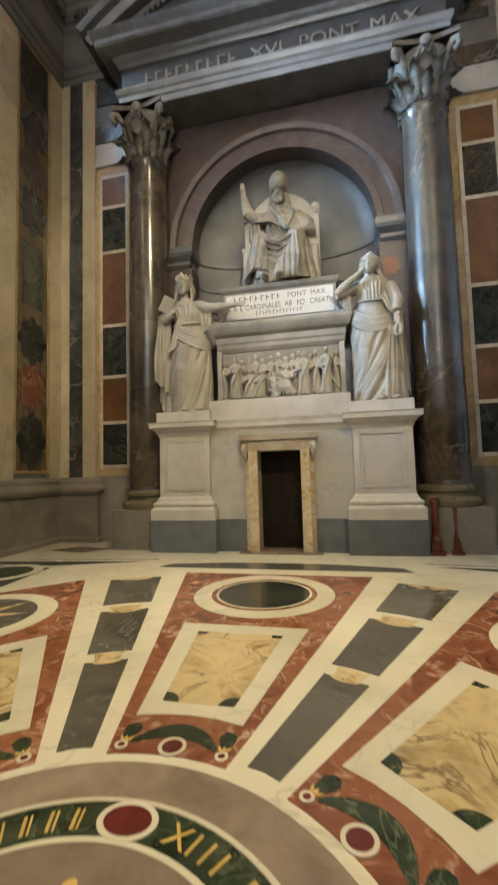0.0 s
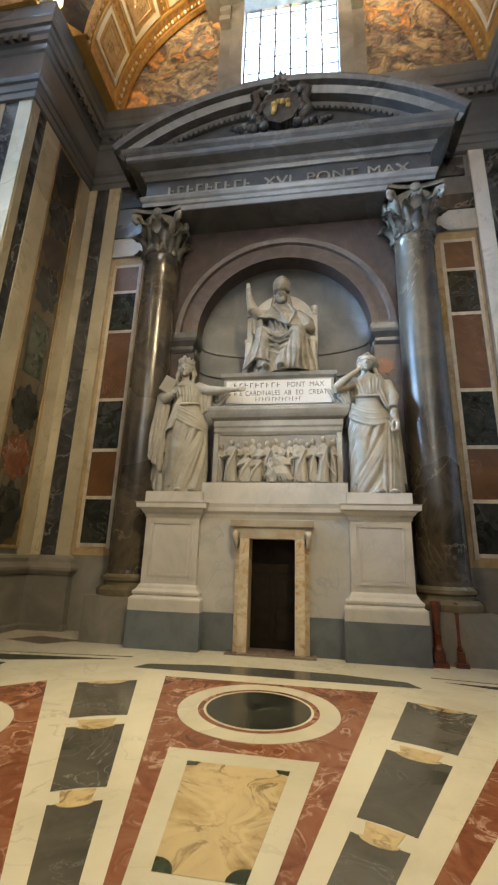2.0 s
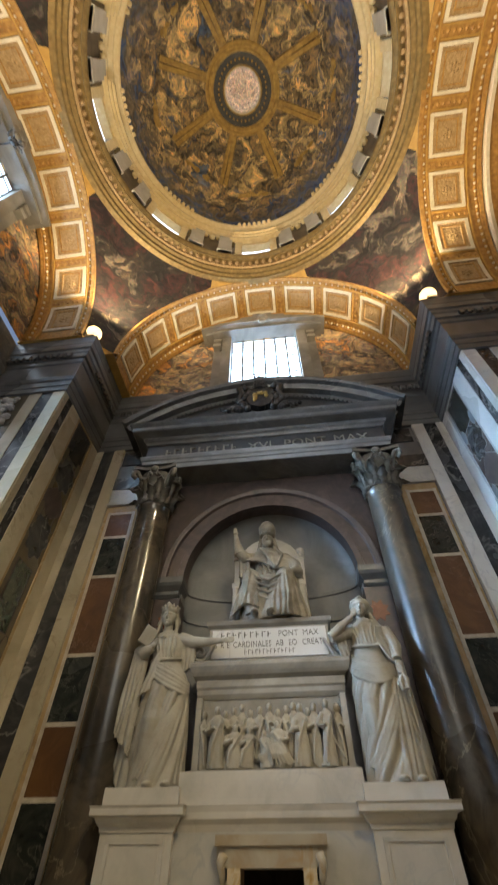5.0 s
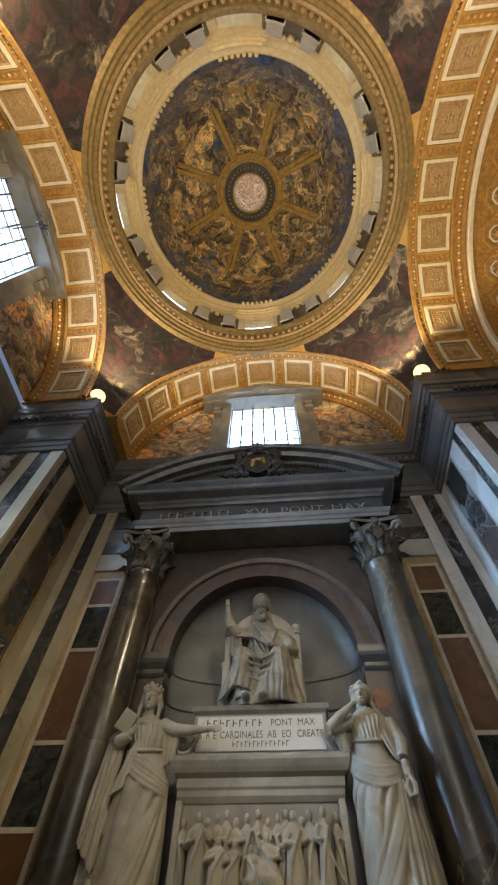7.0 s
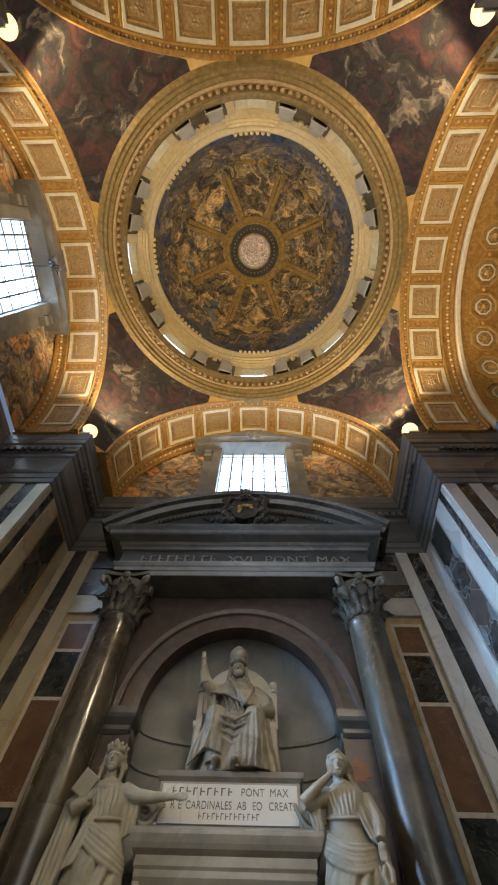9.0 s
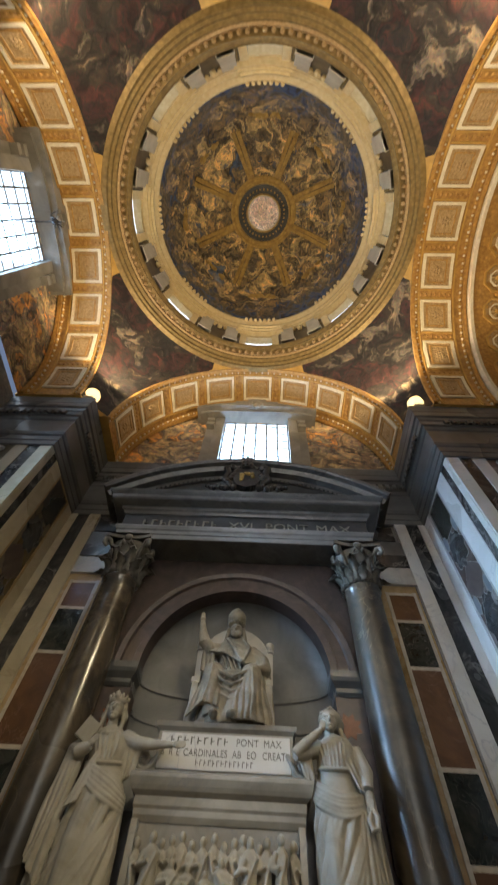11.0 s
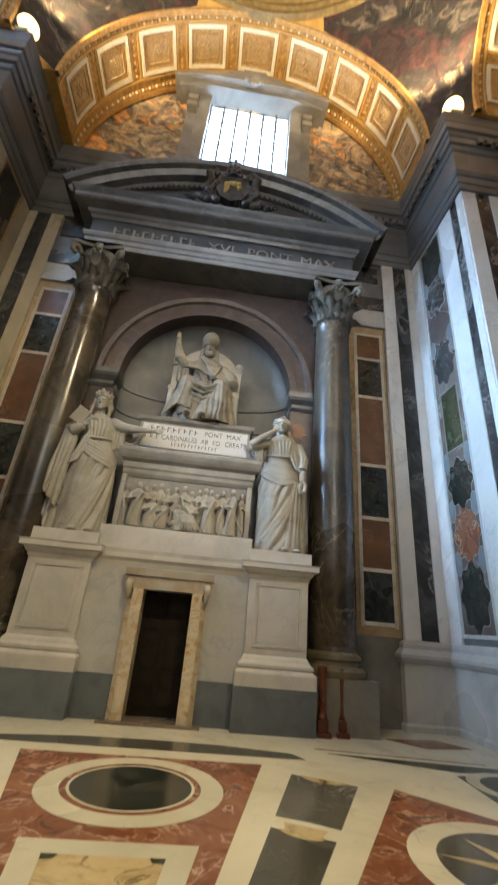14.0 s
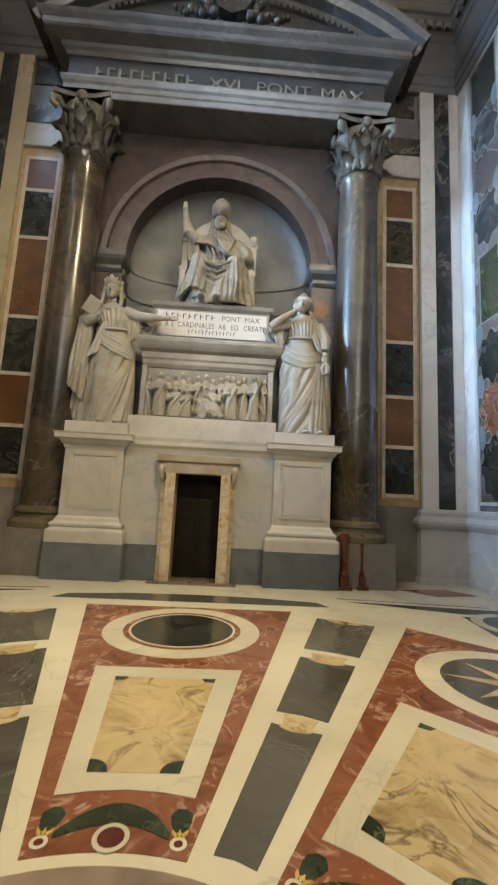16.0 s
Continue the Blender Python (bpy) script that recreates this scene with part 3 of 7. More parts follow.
Z0, Z1 = 1.72, 12.22
for s in (-1, 1):
    X = CX + s * SIDE_X
    holder = thing("wall_facing", "tall strips of white and dark marble facing a corner pier", "wall facing", kind="structure")
    # left strips carry their dimmer, warmer light in the marble's colour
    LIGHT = STRIP if s > 0 else STRIP_DIM
    # on the back wall: white, dark, white pilaster beside the corner
    for a, b, m, d in ((1.04, 0.68, LIGHT, 0.10), (0.68, 0.28, DARKST, 0.07), (0.28, 0.0, LIGHT, 0.10)):
        strip(X - s * a, X - s * b, WALL_Y - d, WALL_Y, Z0 - 0.2, Z1, m, parent=holder)
    # on the side of the pier
    for a, b, m, d in ((WALL_Y - 0.1, 0.78, LIGHT, 0.05), (-0.38, -0.92, LIGHT, 0.05), (-0.92, -1.20, DARKST, 0.03), (-1.20, PIER_Y, LIGHT, 0.05)):
        strip(X, X - s * d, a, b, Z0 - 0.2, Z1, m, parent=holder)
    # on the pier's face towards the aisle
    for a, b, m, d in ((-0.03, 0.34, LIGHT, 0.05), (0.34, 0.72, DARKST, 0.03), (0.72, 1.10, LIGHT, 0.05), (2.55, 2.95, LIGHT, 0.05), (2.95, 3.3, DARKST, 0.03), (3.3, 3.7, LIGHT, 0.05)):
        strip(X + s * a, X + s * b, PIER_Y - d, PIER_Y, Z0 - 0.2, Z1, m, parent=holder)

    # panel of inlaid marbles on the pier's side
    pan = thing("inlaid_panel", "tall panel of star and cartouche shaped coloured marble inlays", "wall panel", kind="structure")
    strip(X, X - s * 0.02, 0.72, -0.32, Z0 + 0.06, Z1 - 0.05, ROSE if s > 0 else OLIVE, "panel_ground", pan)
    for a, b in ((0.78, 0.70), (-0.30, -0.38)):
        strip(X, X - s * 0.045, a, b, Z0, Z1, PALE if s > 0 else YELLOW, "panel_frame", pan)
    for z in (Z0, Z1 - 0.07):
        strip(X, X - s * 0.044, 0.70, -0.30, z, z + 0.07, PALE if s > 0 else YELLOW, "panel_frame", pan)
    mid = 0.20
    def inlay(pts, m, depth, parent=None):
        bm = bmesh.new()
        lo = [bm.verts.new((X - s * 0.018, mid + p, q)) for p, q in pts]
        hi = [bm.verts.new((X - s * depth, mid + p, q)) for p, q in pts]
        bm.faces.new(hi)
        for j in range(len(pts)):
            bm.faces.new((lo[j], lo[(j + 1) % len(pts)], hi[(j + 1) % len(pts)], hi[j]))
        return part("inlay", bm, m, parent or pan)

    def lobed(z, w, h, n, d):
        return [(w * (1 + d * math.cos(n * a)) * math.cos(a), z + h * (1 + d * math.cos(n * a)) * math.sin(a)) for a in [2 * math.pi * j / 48 for j in range(48)]]

    edge = DADO if s > 0 else PURPLE
    z, H = Z0 + 0.09, Z1 - Z0 - 0.18
    kinds = [(0.13, "star", GREENPAN), (0.11, "star", FRED), (0.11, "star", GREENPAN), (0.02, "", None), (0.16, "board", FGREEN), (0.015, "", None), (0.12, "star", DARKST), (0.09, "rose", PURPLE), (0.11, "star", DARKST), (0.135, "board", GREENPAN)]
    for i, (f, k, m) in enumerate(kinds):
        h = f * H / 2
        if k == "board":
            w = 0.30 if m is FGREEN else 0.42
            for e, mm, d in ((0.05, edge, 0.024), (0.0, m, 0.030)):
                q = h * 0.92
                inlay([(-w - e, z + h - q - e * 0.5), (w + e, z + h - q - e * 0.5), (w + e, z + h + q + e * 0.5), (-w - e, z + h + q + e * 0.5)], mm, d)
        elif k:
            w, n, d = (0.42, 8, 0.11) if k == "star" else (0.44, 4, 0.08)
            inlay(lobed(z + h, w + 0.025, h * 0.95 + 0.025, n, d), edge, 0.024)
            inlay(lobed(z + h, w, h * 0.95, n, d), m, 0.030)
        if k == "star":
            # veined ovals at both sides of the joint
            for e in (-1, 1):
                oval_at = lambda w, hh: [(e * 0.40 + w * math.cos(a), z + 2 * h + hh * math.sin(a)) for a in [2 * math.pi * j / 24 for j in range(24)]]
                inlay(oval_at(0.125, 0.26), edge, 0.033)
                inlay(oval_at(0.10, 0.235), PLINTH if s > 0 else OLIVE, 0.037)
        z += f * H

    # carved panel on the pier's face
    rel = thing("carved_panel", "grey marble panel with a carved relief and inlays", "wall panel", kind="structure")
    strip(X + s * 1.10, X + s * 2.55, PIER_Y - 0.02, PIER_Y, Z0, Z1, ROSE if s > 0 else OLIVE, "panel_ground", rel)
    bm = bmesh.new()
    rnd = random.Random(5)
    for i in range(60):
        ball(bm, (X + s * (1.83 + rnd.uniform(-0.45, 0.45)), PIER_Y - 0.06, 11.2 + rnd.uniform(-0.8, 0.8)), rnd.uniform(0.07, 0.16), 1, (1, 0.6, 1))
    part("carved_relief", bm, PALE, rel, smooth="all")
    for i, z in enumerate((3.0, 5.2, 7.4, 9.3)):
        pts = [((0.52 if j % 2 == 0 else 0.38) * math.cos(math.pi * j / 8) + X + s * 1.83, z + (0.75 if j % 2 == 0 else 0.55) * math.sin(math.pi * j / 8)) for j in range(16)]
        part("inlay", upright(pts, PIER_Y - 0.034, PIER_Y - 0.01), (GREENPAN, REDPAN, FGREEN, GREENPAN)[i], rel)

# dado with moulded top round the walls, and the great entablature
bay = [(CX - 12, PIER_Y), (CX - SIDE_X, PIER_Y), (CX - SIDE_X, WALL_Y), (CX + SIDE_X, WALL_Y), (CX + SIDE_X, PIER_Y), (CX + 12, PIER_Y)]
for s in (-1, 1):
    X = CX + s * SIDE_X
    line = [(X - s * 1.04, WALL_Y), (X - s * 1.04, WALL_Y - 0.10), (X, WALL_Y - 0.10), (X, PIER_Y), (CX + s * 12, PIER_Y)]
    prof = [(0.0, 0.0), (0.16, 0.0), (0.16, 0.10), (0.12, 0.14), (0.11, 1.16), (0.17, 1.20), (0.22, 1.27), (0.22, 1.33), (0.15, 1.40), (0.11, 1.44), (0.11, 1.52), (0.06, 1.58), (0.0, 1.60)]
    if s < 0:
        prof = [(-o, z) for o, z in prof]
    solo("baseboard_dado", sweep(line, prof, caps=False), PALE if s > 0 else DADO, "grey marble dado with a rounded moulded top", "dado", "structure", bevel=0.0)
solo("baseboard_back", box(CX - SIDE_X + 1.04, CX + SIDE_X - 1.04, WALL_Y - 0.03, WALL_Y, 0, 1.62), DADO, "plain grey brown marble dado behind the columns", "dado", "structure")

prof = [(0.04, 12.20), (0.10, 12.22), (0.10, 12.42), (0.13, 12.44), (0.13, 12.66), (0.17, 12.70), (0.20, 12.82), (0.12, 12.86), (0.10, 13.72), (0.14, 13.78), (0.16, 13.92), (0.22, 13.96),
        (0.22, 14.16), (0.26, 14.22), (0.30, 14.34), (0.44, 14.38), (0.44, 14.62), (0.48, 14.66), (0.52, 14.80), (0.57, 14.94), (0.57, 15.0), (0.0, 15.02)]
prof = [(o if o < 0.26 else 0.26 + (o - 0.26) * 0.4, z) for o, z in prof]
solo("cornice", sweep(bay, prof, caps=False), ENTAB, "dark grey marble entablature running round the bay", "cornice", "structure")
bm = bmesh.new()
for (ax, ay), (bx, by) in zip(bay, bay[1:]):
    L = math.hypot(bx - ax, by - ay)
    ux, uy = (bx - ax) / L, (by - ay) / L
    nx, ny = uy, -ux
    k = int(L / 0.24)
    for i in range(2, k - 1):
        c = (ax + ux * (i + 0.5) * L / k + nx * 0.24, ay + uy * (i + 0.5) * L / k + ny * 0.24)
        w = 0.07
        slab([(c[0] - w, c[1] - w), (c[0] + w, c[1] - w), (c[0] + w, c[1] + w), (c[0] - w, c[1] + w)], 13.97, 14.15, bm)
solo("cornice_dentils", bm, ENTAB, "row of small square dentils under the cornice", "trim", "stuff")
back = [(CX + 12, 2 * CY - PIER_Y), (CX + SIDE_X, 2 * CY - PIER_Y), (CX + SIDE_X, 2 * CY - WALL_Y), (CX - SIDE_X, 2 * CY - WALL_Y), (CX - SIDE_X, 2 * CY - PIER_Y), (CX - 12, 2 * CY - PIER_Y)]
solo("cornice_back", sweep(back, prof, caps=False), ENTAB, "dark grey marble entablature on the far piers", "cornice", "structure")


# ---- vaults ----
def barrel(turn, a0, a1, r, name, label, coffer=True, deep=0.0):
    """Round barrel vault along +y of its own frame from a0 to a1, turned about the middle of the bay, with one ring of framed coffers."""
    bm = bmesh.new()
    t = Matrix.Translation((VX, CY, SPRING)) @ Matrix.Rotation(turn, 4, "Z")

    def at(th, y, h):
        return t @ Vector(((r - h) * math.cos(th), y, (r - h) * math.sin(th)))

    n, pitch = 9, radians(19.4)
    # plain ground
    quadgrid(bm, [[at(math.pi * i / 72, y, 0.0) for i in range(73)] for y in (a0, a1)], mi=0)
    for y, h, w, mi in ((a0, 0.10, 0.14, 0), (a0 + 0.30, 0.05, 0.05, 2), (a1 - 0.62, 0.06, 0.06, 2), (a1 - 0.22, 0.10, 0.14, 0)):
        quadgrid(bm, [[at(math.pi * i / 72, yy, hh) for i in range(73)] for yy, hh in ((y, 0), (y, h), (y + w, h), (y + w, 0))], mi=mi)
    for i in range(118):
        th = math.pi * (i + 0.5) / 118
        for y, q in ((a0 + 0.23, 0.045), (a1 - 0.30, 0.055)):
            ball(bm, at(th, y, 0.02), q, 1, mi=1 if i % 2 else 2)
    ym, hy = (a0 + 0.40 + a1 - 0.68) / 2, (a1 - a0 - 1.08) / 2
    for k in range(n):
        th = math.pi / 2 + (k - (n - 1) / 2) * pitch
        ht = 0.66 * pitch / 2 * 1.12
        loops = [(1.0, 0.0, 1), (1.0, 0.06, 1), (0.80, 0.06, 1), (0.77, 0.015, 3), (0.60, 0.015, 3), (0.60, 0.04, 0), (0.52, 0.04, 0), (0.50, 0.01, 3)]
        rows = []
        for q, h, mi in loops:
            ea, ey = ht - (1 - q) * hy * 0.9 / r, hy * q
            ring = []
            for (sa, sy), (ta, ty) in zip(((-1, -1), (1, -1), (1, 1), (-1, 1)), ((1, -1), (1, 1), (-1, 1), (-1, -1))):
                for j in range(4):
                    f = j / 4
                    ring.append(at(th + ea * (sa + (ta - sa) * f), ym + ey * (sy + (ty - sy) * f), h))
            rows.append(ring)
        for (ra, rb), (_, _, mi) in zip(zip(rows, rows[1:]), loops[1:]):
            quadgrid(bm, [ra + ra[:1], rb + rb[:1]], mi=mi)
        bm.faces.new([bm.verts.new(p) for p in rows[-1]]).material_index = 3
        # relief boss in the coffer
        rnd = random.Random(k)
        for j in range(7):
            aa = 2 * math.pi * j / 6
            d = 0.0 if j == 6 else 0.12
            ball(bm, at(th + d * math.cos(aa) / r, ym + d * math.sin(aa), -0.02), 0.085, 1, mi=3)
        # bands of ornament between the coffers
        if k < n - 1:
            tb = th + pitch / 2
            for j in range(7):
                ball(bm, at(tb, ym + hy * (j - 3) / 3.2, -0.03), 0.08, 1, mi=0)
            for e in (-1, 1):
                quadgrid(bm, [[at(tb + e * 0.032 + w, y, h) for y in (ym - hy, ym + hy)] for w, h in ((-0.005, 0), (-0.005, 0.04), (0.005, 0.04), (0.005, 0))], mi=2)
    bmesh.ops.remove_doubles(bm, verts=[v for v in bm.verts], dist=1e-5)
    ob = solo(name, bm, [GOLD, STUCCO, GOLD_FLAT, RELIEF], label, "vault", "structure")
    return ob


for turn, nm in ((0, "ceiling_arch_front"), (math.pi / 2, "ceiling_arch_left"), (math.pi, "ceiling_arch_back"), (-math.pi / 2, "ceiling_arch_right")):
    barrel(turn, HALF, LUN, RAD, nm, "gilded stucco arch with a ring of framed coffers")

# outer shell over the bay keeps the sky out of the joints
bm = bmesh.new()
for turn in range(4):
    t = Matrix.Translation((VX, CY, 0)) @ Matrix.Rotation(turn * math.pi / 2, 4, "Z")
    # wall ring above each arch on the bay side
    pts = arc(0, SPRING, RAD, 0, 180, 36)
    quadgrid(bm, [[t @ Vector((x, HALF - 0.0, z)) for x, z in pts], [t @ Vector((x * 1.06, HALF + 0.05, SPRING + (z - SPRING) * 1.06)) for x, z in pts]])
solo("ceiling_arch_faces", bm, GOLD_FLAT, "narrow gilded face of the great arches", "arch trim", "structure")

# solid haunches beside the springing of each arch
bm = bmesh.new()
for turn in range(4):
    t = Matrix.Translation((VX, CY, 0)) @ Matrix.Rotation(turn * math.pi / 2, 4, "Z")
    for sx in (-1, 1):
        first = len(bm.verts)
        box(min(sx * (RAD + 0.004), sx * 7.6), max(sx * (RAD + 0.004), sx * 7.6), HALF + 0.01, LUN + 0.1, SPRING - 0.01, SPRING + 5.0, bm)
        bm.verts.ensure_lookup_table()
        for v in bm.verts[first:]:
            v.co = t @ v.co
solo("ceiling_haunches", bm, GOLD_FLAT, "gilded stucco haunches beside the great arches", "vault", "structure")

# pendentives: one sphere cut by four arches
bm = bmesh.new()
SPH = HALF * HALF + RAD * RAD
for turn in range(4):
    t = Matrix.Translation((VX, CY, SPRING)) @ Matrix.Rotation(turn * math.pi / 2, 4, "Z")
    rows, angs = [], []
    for i in range(29):
        z = RAD * math.sin(math.pi / 2 * i / 28)
        w = math.sqrt(max(0.0, RAD * RAD - z * z))
        rr = math.sqrt(SPH - z * z)
        a0 = math.atan2(w, HALF)
        cut = max(a0, radians(19))
        line = [a0 + (cut - a0) * j / 4 for j in range(4)] + [cut + (math.pi / 2 - 2 * cut) * j / 16 for j in range(17)] + [math.pi / 2 - cut + (cut - a0) * j / 4 for j in range(1, 5)]
        rows.append([t @ Vector((rr * math.cos(a), rr * math.sin(a), z)) for a in line])
    vs = [[bm.verts.new(p) for p in r] for r in rows]
    for i in range(28):
        for j in range(24):
            f = bm.faces.new((vs[i][j], vs[i][j + 1], vs[i + 1][j + 1], vs[i + 1][j]))
            f.material_index = 1 if (j < 4 or j >= 20) else 0
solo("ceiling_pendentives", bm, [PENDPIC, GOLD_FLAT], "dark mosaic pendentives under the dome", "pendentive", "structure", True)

# ring entablature, drum and dome
ZR = SPRING + RAD
bm = bmesh.new()
for prof, mi in (([(6.35, ZR - 0.12), (6.10, ZR - 0.12), (6.07, ZR + 0.02), (5.98, ZR + 0.05), (5.96, ZR + 0.20), (5.84, ZR + 0.24), (5.82, ZR + 0.36)], 0),
                 ([(5.82, ZR + 0.36), (5.74, ZR + 0.40), (5.74, ZR + 0.62)], 1), ([(5.74, ZR + 0.62), (5.52, ZR + 0.62), (5.52, ZR + 0.72), (5.46, ZR + 0.78), (5.40, ZR + 0.92), (5.40, ZR + 0.98), (5.80, ZR + 1.05)], 2)):
    lathe(prof, VX, CY, 96, bm, mi, cap=False)
for i in range(120):
    a = 2 * math.pi * i / 120
    ball(bm, (VX + 5.66 * math.cos(a), CY + 5.66 * math.sin(a), ZR + 0.52), 0.10, 1, (1, 1, 1), mi=1)
solo("ceiling_ring", bm, [GOLD_RING, RELIEF, GOLD_RING], "ochre and gold moulded ring at the foot of the drum", "cornice", "structure", True)

DZ0, DZ1 = ZR + 1.0, ZR + 3.2
bm = bmesh.new()


def ringbox(bm, a0, a1, r0, r1, z0, z1, mi, n=4):
    pr = [(r0, z0), (r0, z1), (r1, z1), (r1, z0), (r0, z0)]
    rows = [[(VX + r * math.cos(a), CY + r * math.sin(a), z) for r, z in pr] for a in [a0 + (a1 - a0) * i / n for i in range(n + 1)]]
    vs = quadgrid(bm, rows, mi=mi)
    for r in (vs[0], vs[-1]):
        bm.faces.new(r[:4]).material_index = mi


for k in range(8):
    c = math.pi / 4 * k
    ringbox(bm, c + 0.12, c + math.pi / 4 - 0.12, 5.46, 5.80, DZ0, DZ1, 0, 6)
    ringbox(bm, c - 0.12, c + 0.12, 5.46, 5.80, DZ0, DZ0 + 0.20, 2)
    ringbox(bm, c - 0.12, c + 0.12, 5.46, 5.80, DZ1 - 0.75, DZ1, 2)
    for e in (-1, 1):
        # pilaster with base and cap, dark half column and cream window jamb
        pa = c + math.pi / 8 + e * 0.125
        ringbox(bm, pa - 0.058, pa + 0.058, 5.30, 5.46, DZ0, DZ1, 1, 2)
        ringbox(bm, pa - 0.066, pa + 0.066, 5.27, 5.46, DZ0, DZ0 + 0.16, 1, 2)
        ringbox(bm, pa - 0.066, pa + 0.066, 5.27, 5.46, DZ1 - 0.20, DZ1, 2, 2)
        ringbox(bm, c + e * 0.15 - 0.03, c + e * 0.15 + 0.03, 5.38, 5.46, DZ0, DZ1 - 0.55, 2, 2)
        ringbox(bm, c + e * 0.205 - 0.018, c + e * 0.205 + 0.018, 5.40, 5.46, DZ0, DZ1 - 0.3, 3, 2)
        ball(bm, (VX + 5.36 * math.cos(pa - e * 0.07), CY + 5.36 * math.sin(pa - e * 0.07), DZ1 - 0.42), 0.12, 1, mi=2)
    ball(bm, (VX + 5.38 * math.cos(c + math.pi / 8), CY + 5.38 * math.sin(c + math.pi / 8), DZ1 - 0.5), 0.15, 1, mi=2)
    # stepped hood over each drum window
    ringbox(bm, c - 0.235, c + 0.235, 5.20, 5.46, DZ1 - 0.55, DZ1 - 0.42, 2, 6)
    ringbox(bm, c - 0.215, c + 0.215, 5.10, 5.46, DZ1 - 0.42, DZ1 - 0.28, 2, 6)
    ringbox(bm, c - 0.195, c + 0.195, 5.00, 5.46, DZ1 - 0.28, DZ1 - 0.05, 2, 6)
    for q in range(7):
        ball(bm, (VX + 4.86 * math.cos(c + 0.05 * (q - 3)), CY + 4.86 * math.sin(c + 0.05 * (q - 3)), DZ1 + 0.44), 0.10, 1, mi=2)
lathe([(5.50, DZ1 - 0.02), (5.30, DZ1 - 0.02), (5.26, DZ1 + 0.10), (5.14, DZ1 + 0.14), (5.10, DZ1 + 0.26), (4.93, DZ1 + 0.34), (4.90, DZ1 + 0.46), (5.15, DZ1 + 0.52)], VX, CY, 96, bm, 2, cap=False)
solo("ceiling_drum", bm, [BAYDARK, PILASTER, DRUM_LIT, COLUMN], "drum with pale pilasters, dark bays, cream hoods and small windows", "drum", "structure")

DOME_Z, DOME_R, DOME_H, OCU = DZ1 + 0.5, 5.12, 4.9, 0.88
bm = bmesh.new()
amax = math.acos(OCU / DOME_R)
lathe([(DOME_R * math.cos(amax * i / 24), DOME_Z + DOME_H * math.sin(amax * i / 24)) for i in range(25)], VX, CY, 72, bm, 0, cap=False)
zo = DOME_Z + DOME_H * math.sin(amax)
lathe([(1.84, zo - 0.30), (1.82, zo - 0.40), (1.70, zo - 0.42), (1.66, zo - 0.38), (1.56, zo - 0.38), (1.52, zo - 0.42), (1.44, zo - 0.40), (1.42, zo - 0.32)], VX, CY, 64, bm, 1, cap=False)
lathe([(1.42, zo - 0.32), (1.30, zo - 0.30), (1.02, zo - 0.24), (OCU + 0.10, zo - 0.26)], VX, CY, 64, bm, 3, cap=False)
lathe([(OCU + 0.10, zo - 0.26), (OCU + 0.08, zo - 0.30), (OCU + 0.02, zo - 0.30), (OCU - 0.04, zo - 0.2), (OCU - 0.04, zo + 0.15)], VX, CY, 64, bm, 1, cap=False)
lathe([(OCU + 0.05, zo + 1.25), (0.55, zo + 1.7), (0.02, zo + 1.85)], VX, CY, 48, bm, 4, cap=False)
for i in range(36):
    a = 2 * math.pi * i / 36
    ball(bm, (VX + 1.18 * math.cos(a), CY + 1.18 * math.sin(a), zo - 0.30), 0.055, 1, mi=1)
for k in range(8):
    a = math.pi / 8 + math.pi / 4 * k
    for e in (-0.09, 0.09):
        rows = []
        for i in range(13):
            b = amax * (0.90 - 0.40 * i / 12)
            r, z = (DOME_R - 0.05) * math.cos(b), DOME_Z + (DOME_H - 0.05) * math.sin(b)
            w = 0.21
            cx, cy = VX + r * math.cos(a) - e * (1.0 + 0.5 * i / 12) * math.sin(a), CY + r * math.sin(a) + e * (1.0 + 0.5 * i / 12) * math.cos(a)
            rows.append([(cx - w * q * 0.55 * math.sin(a), cy + w * q * 0.55 * math.cos(a), z - hh) for q, hh in ((-1, -0.05), (-0.8, 0.06), (0.8, 0.06), (1, -0.05))])
        quadgrid(bm, rows, mi=1)
    # gilded cartouches between the rays
    a = math.pi / 4 * k
    b = amax * (0.50 if k % 2 else 0.44)
    r, z = (DOME_R - 0.04) * math.cos(b), DOME_Z + (DOME_H - 0.04) * math.sin(b)
    m = Matrix.Rotation(a, 4, "Z")
    rnd = random.Random(k + 40)
    for q in range(9):
        e, f = rnd.uniform(-0.5, 0.5), rnd.uniform(-0.3, 0.3)
        aa, bb = a + 0.17 * e * 2, b + 0.05 * f - 0.05 * abs(e)
        rr, zz = (DOME_R - 0.05) * math.cos(bb), DOME_Z + (DOME_H - 0.05) * math.sin(bb)
        ball(bm, (VX + rr * math.cos(aa), CY + rr * math.sin(aa), zz), rnd.uniform(0.14, 0.24), 1, (0.55, 1.1, 0.45), Matrix.Rotation(aa + rnd.uniform(-0.5, 0.5), 4, "Z"), mi=1)
for k in range(8):
    a = math.pi / 4 * k
    ob_at = (VX + 1.02 * math.cos(a), CY + 1.02 * math.sin(a))
    box(ob_at[0] - 0.07, ob_at[0] + 0.07, ob_at[1] - 0.07, ob_at[1] + 0.07, zo + 0.1, zo + 1.3, bm, 2)
solo("ceiling_dome", bm, [DOMEPIC, DOMEGOLD, STUCCO, CORNICE, LANTERN], "painted mosaic dome with gold rays round a round lantern", "dome", "structure", True)

# lunette walls; front and left have windows
WX, WZ0, WZ1 = 1.47, 15.1, 19.3


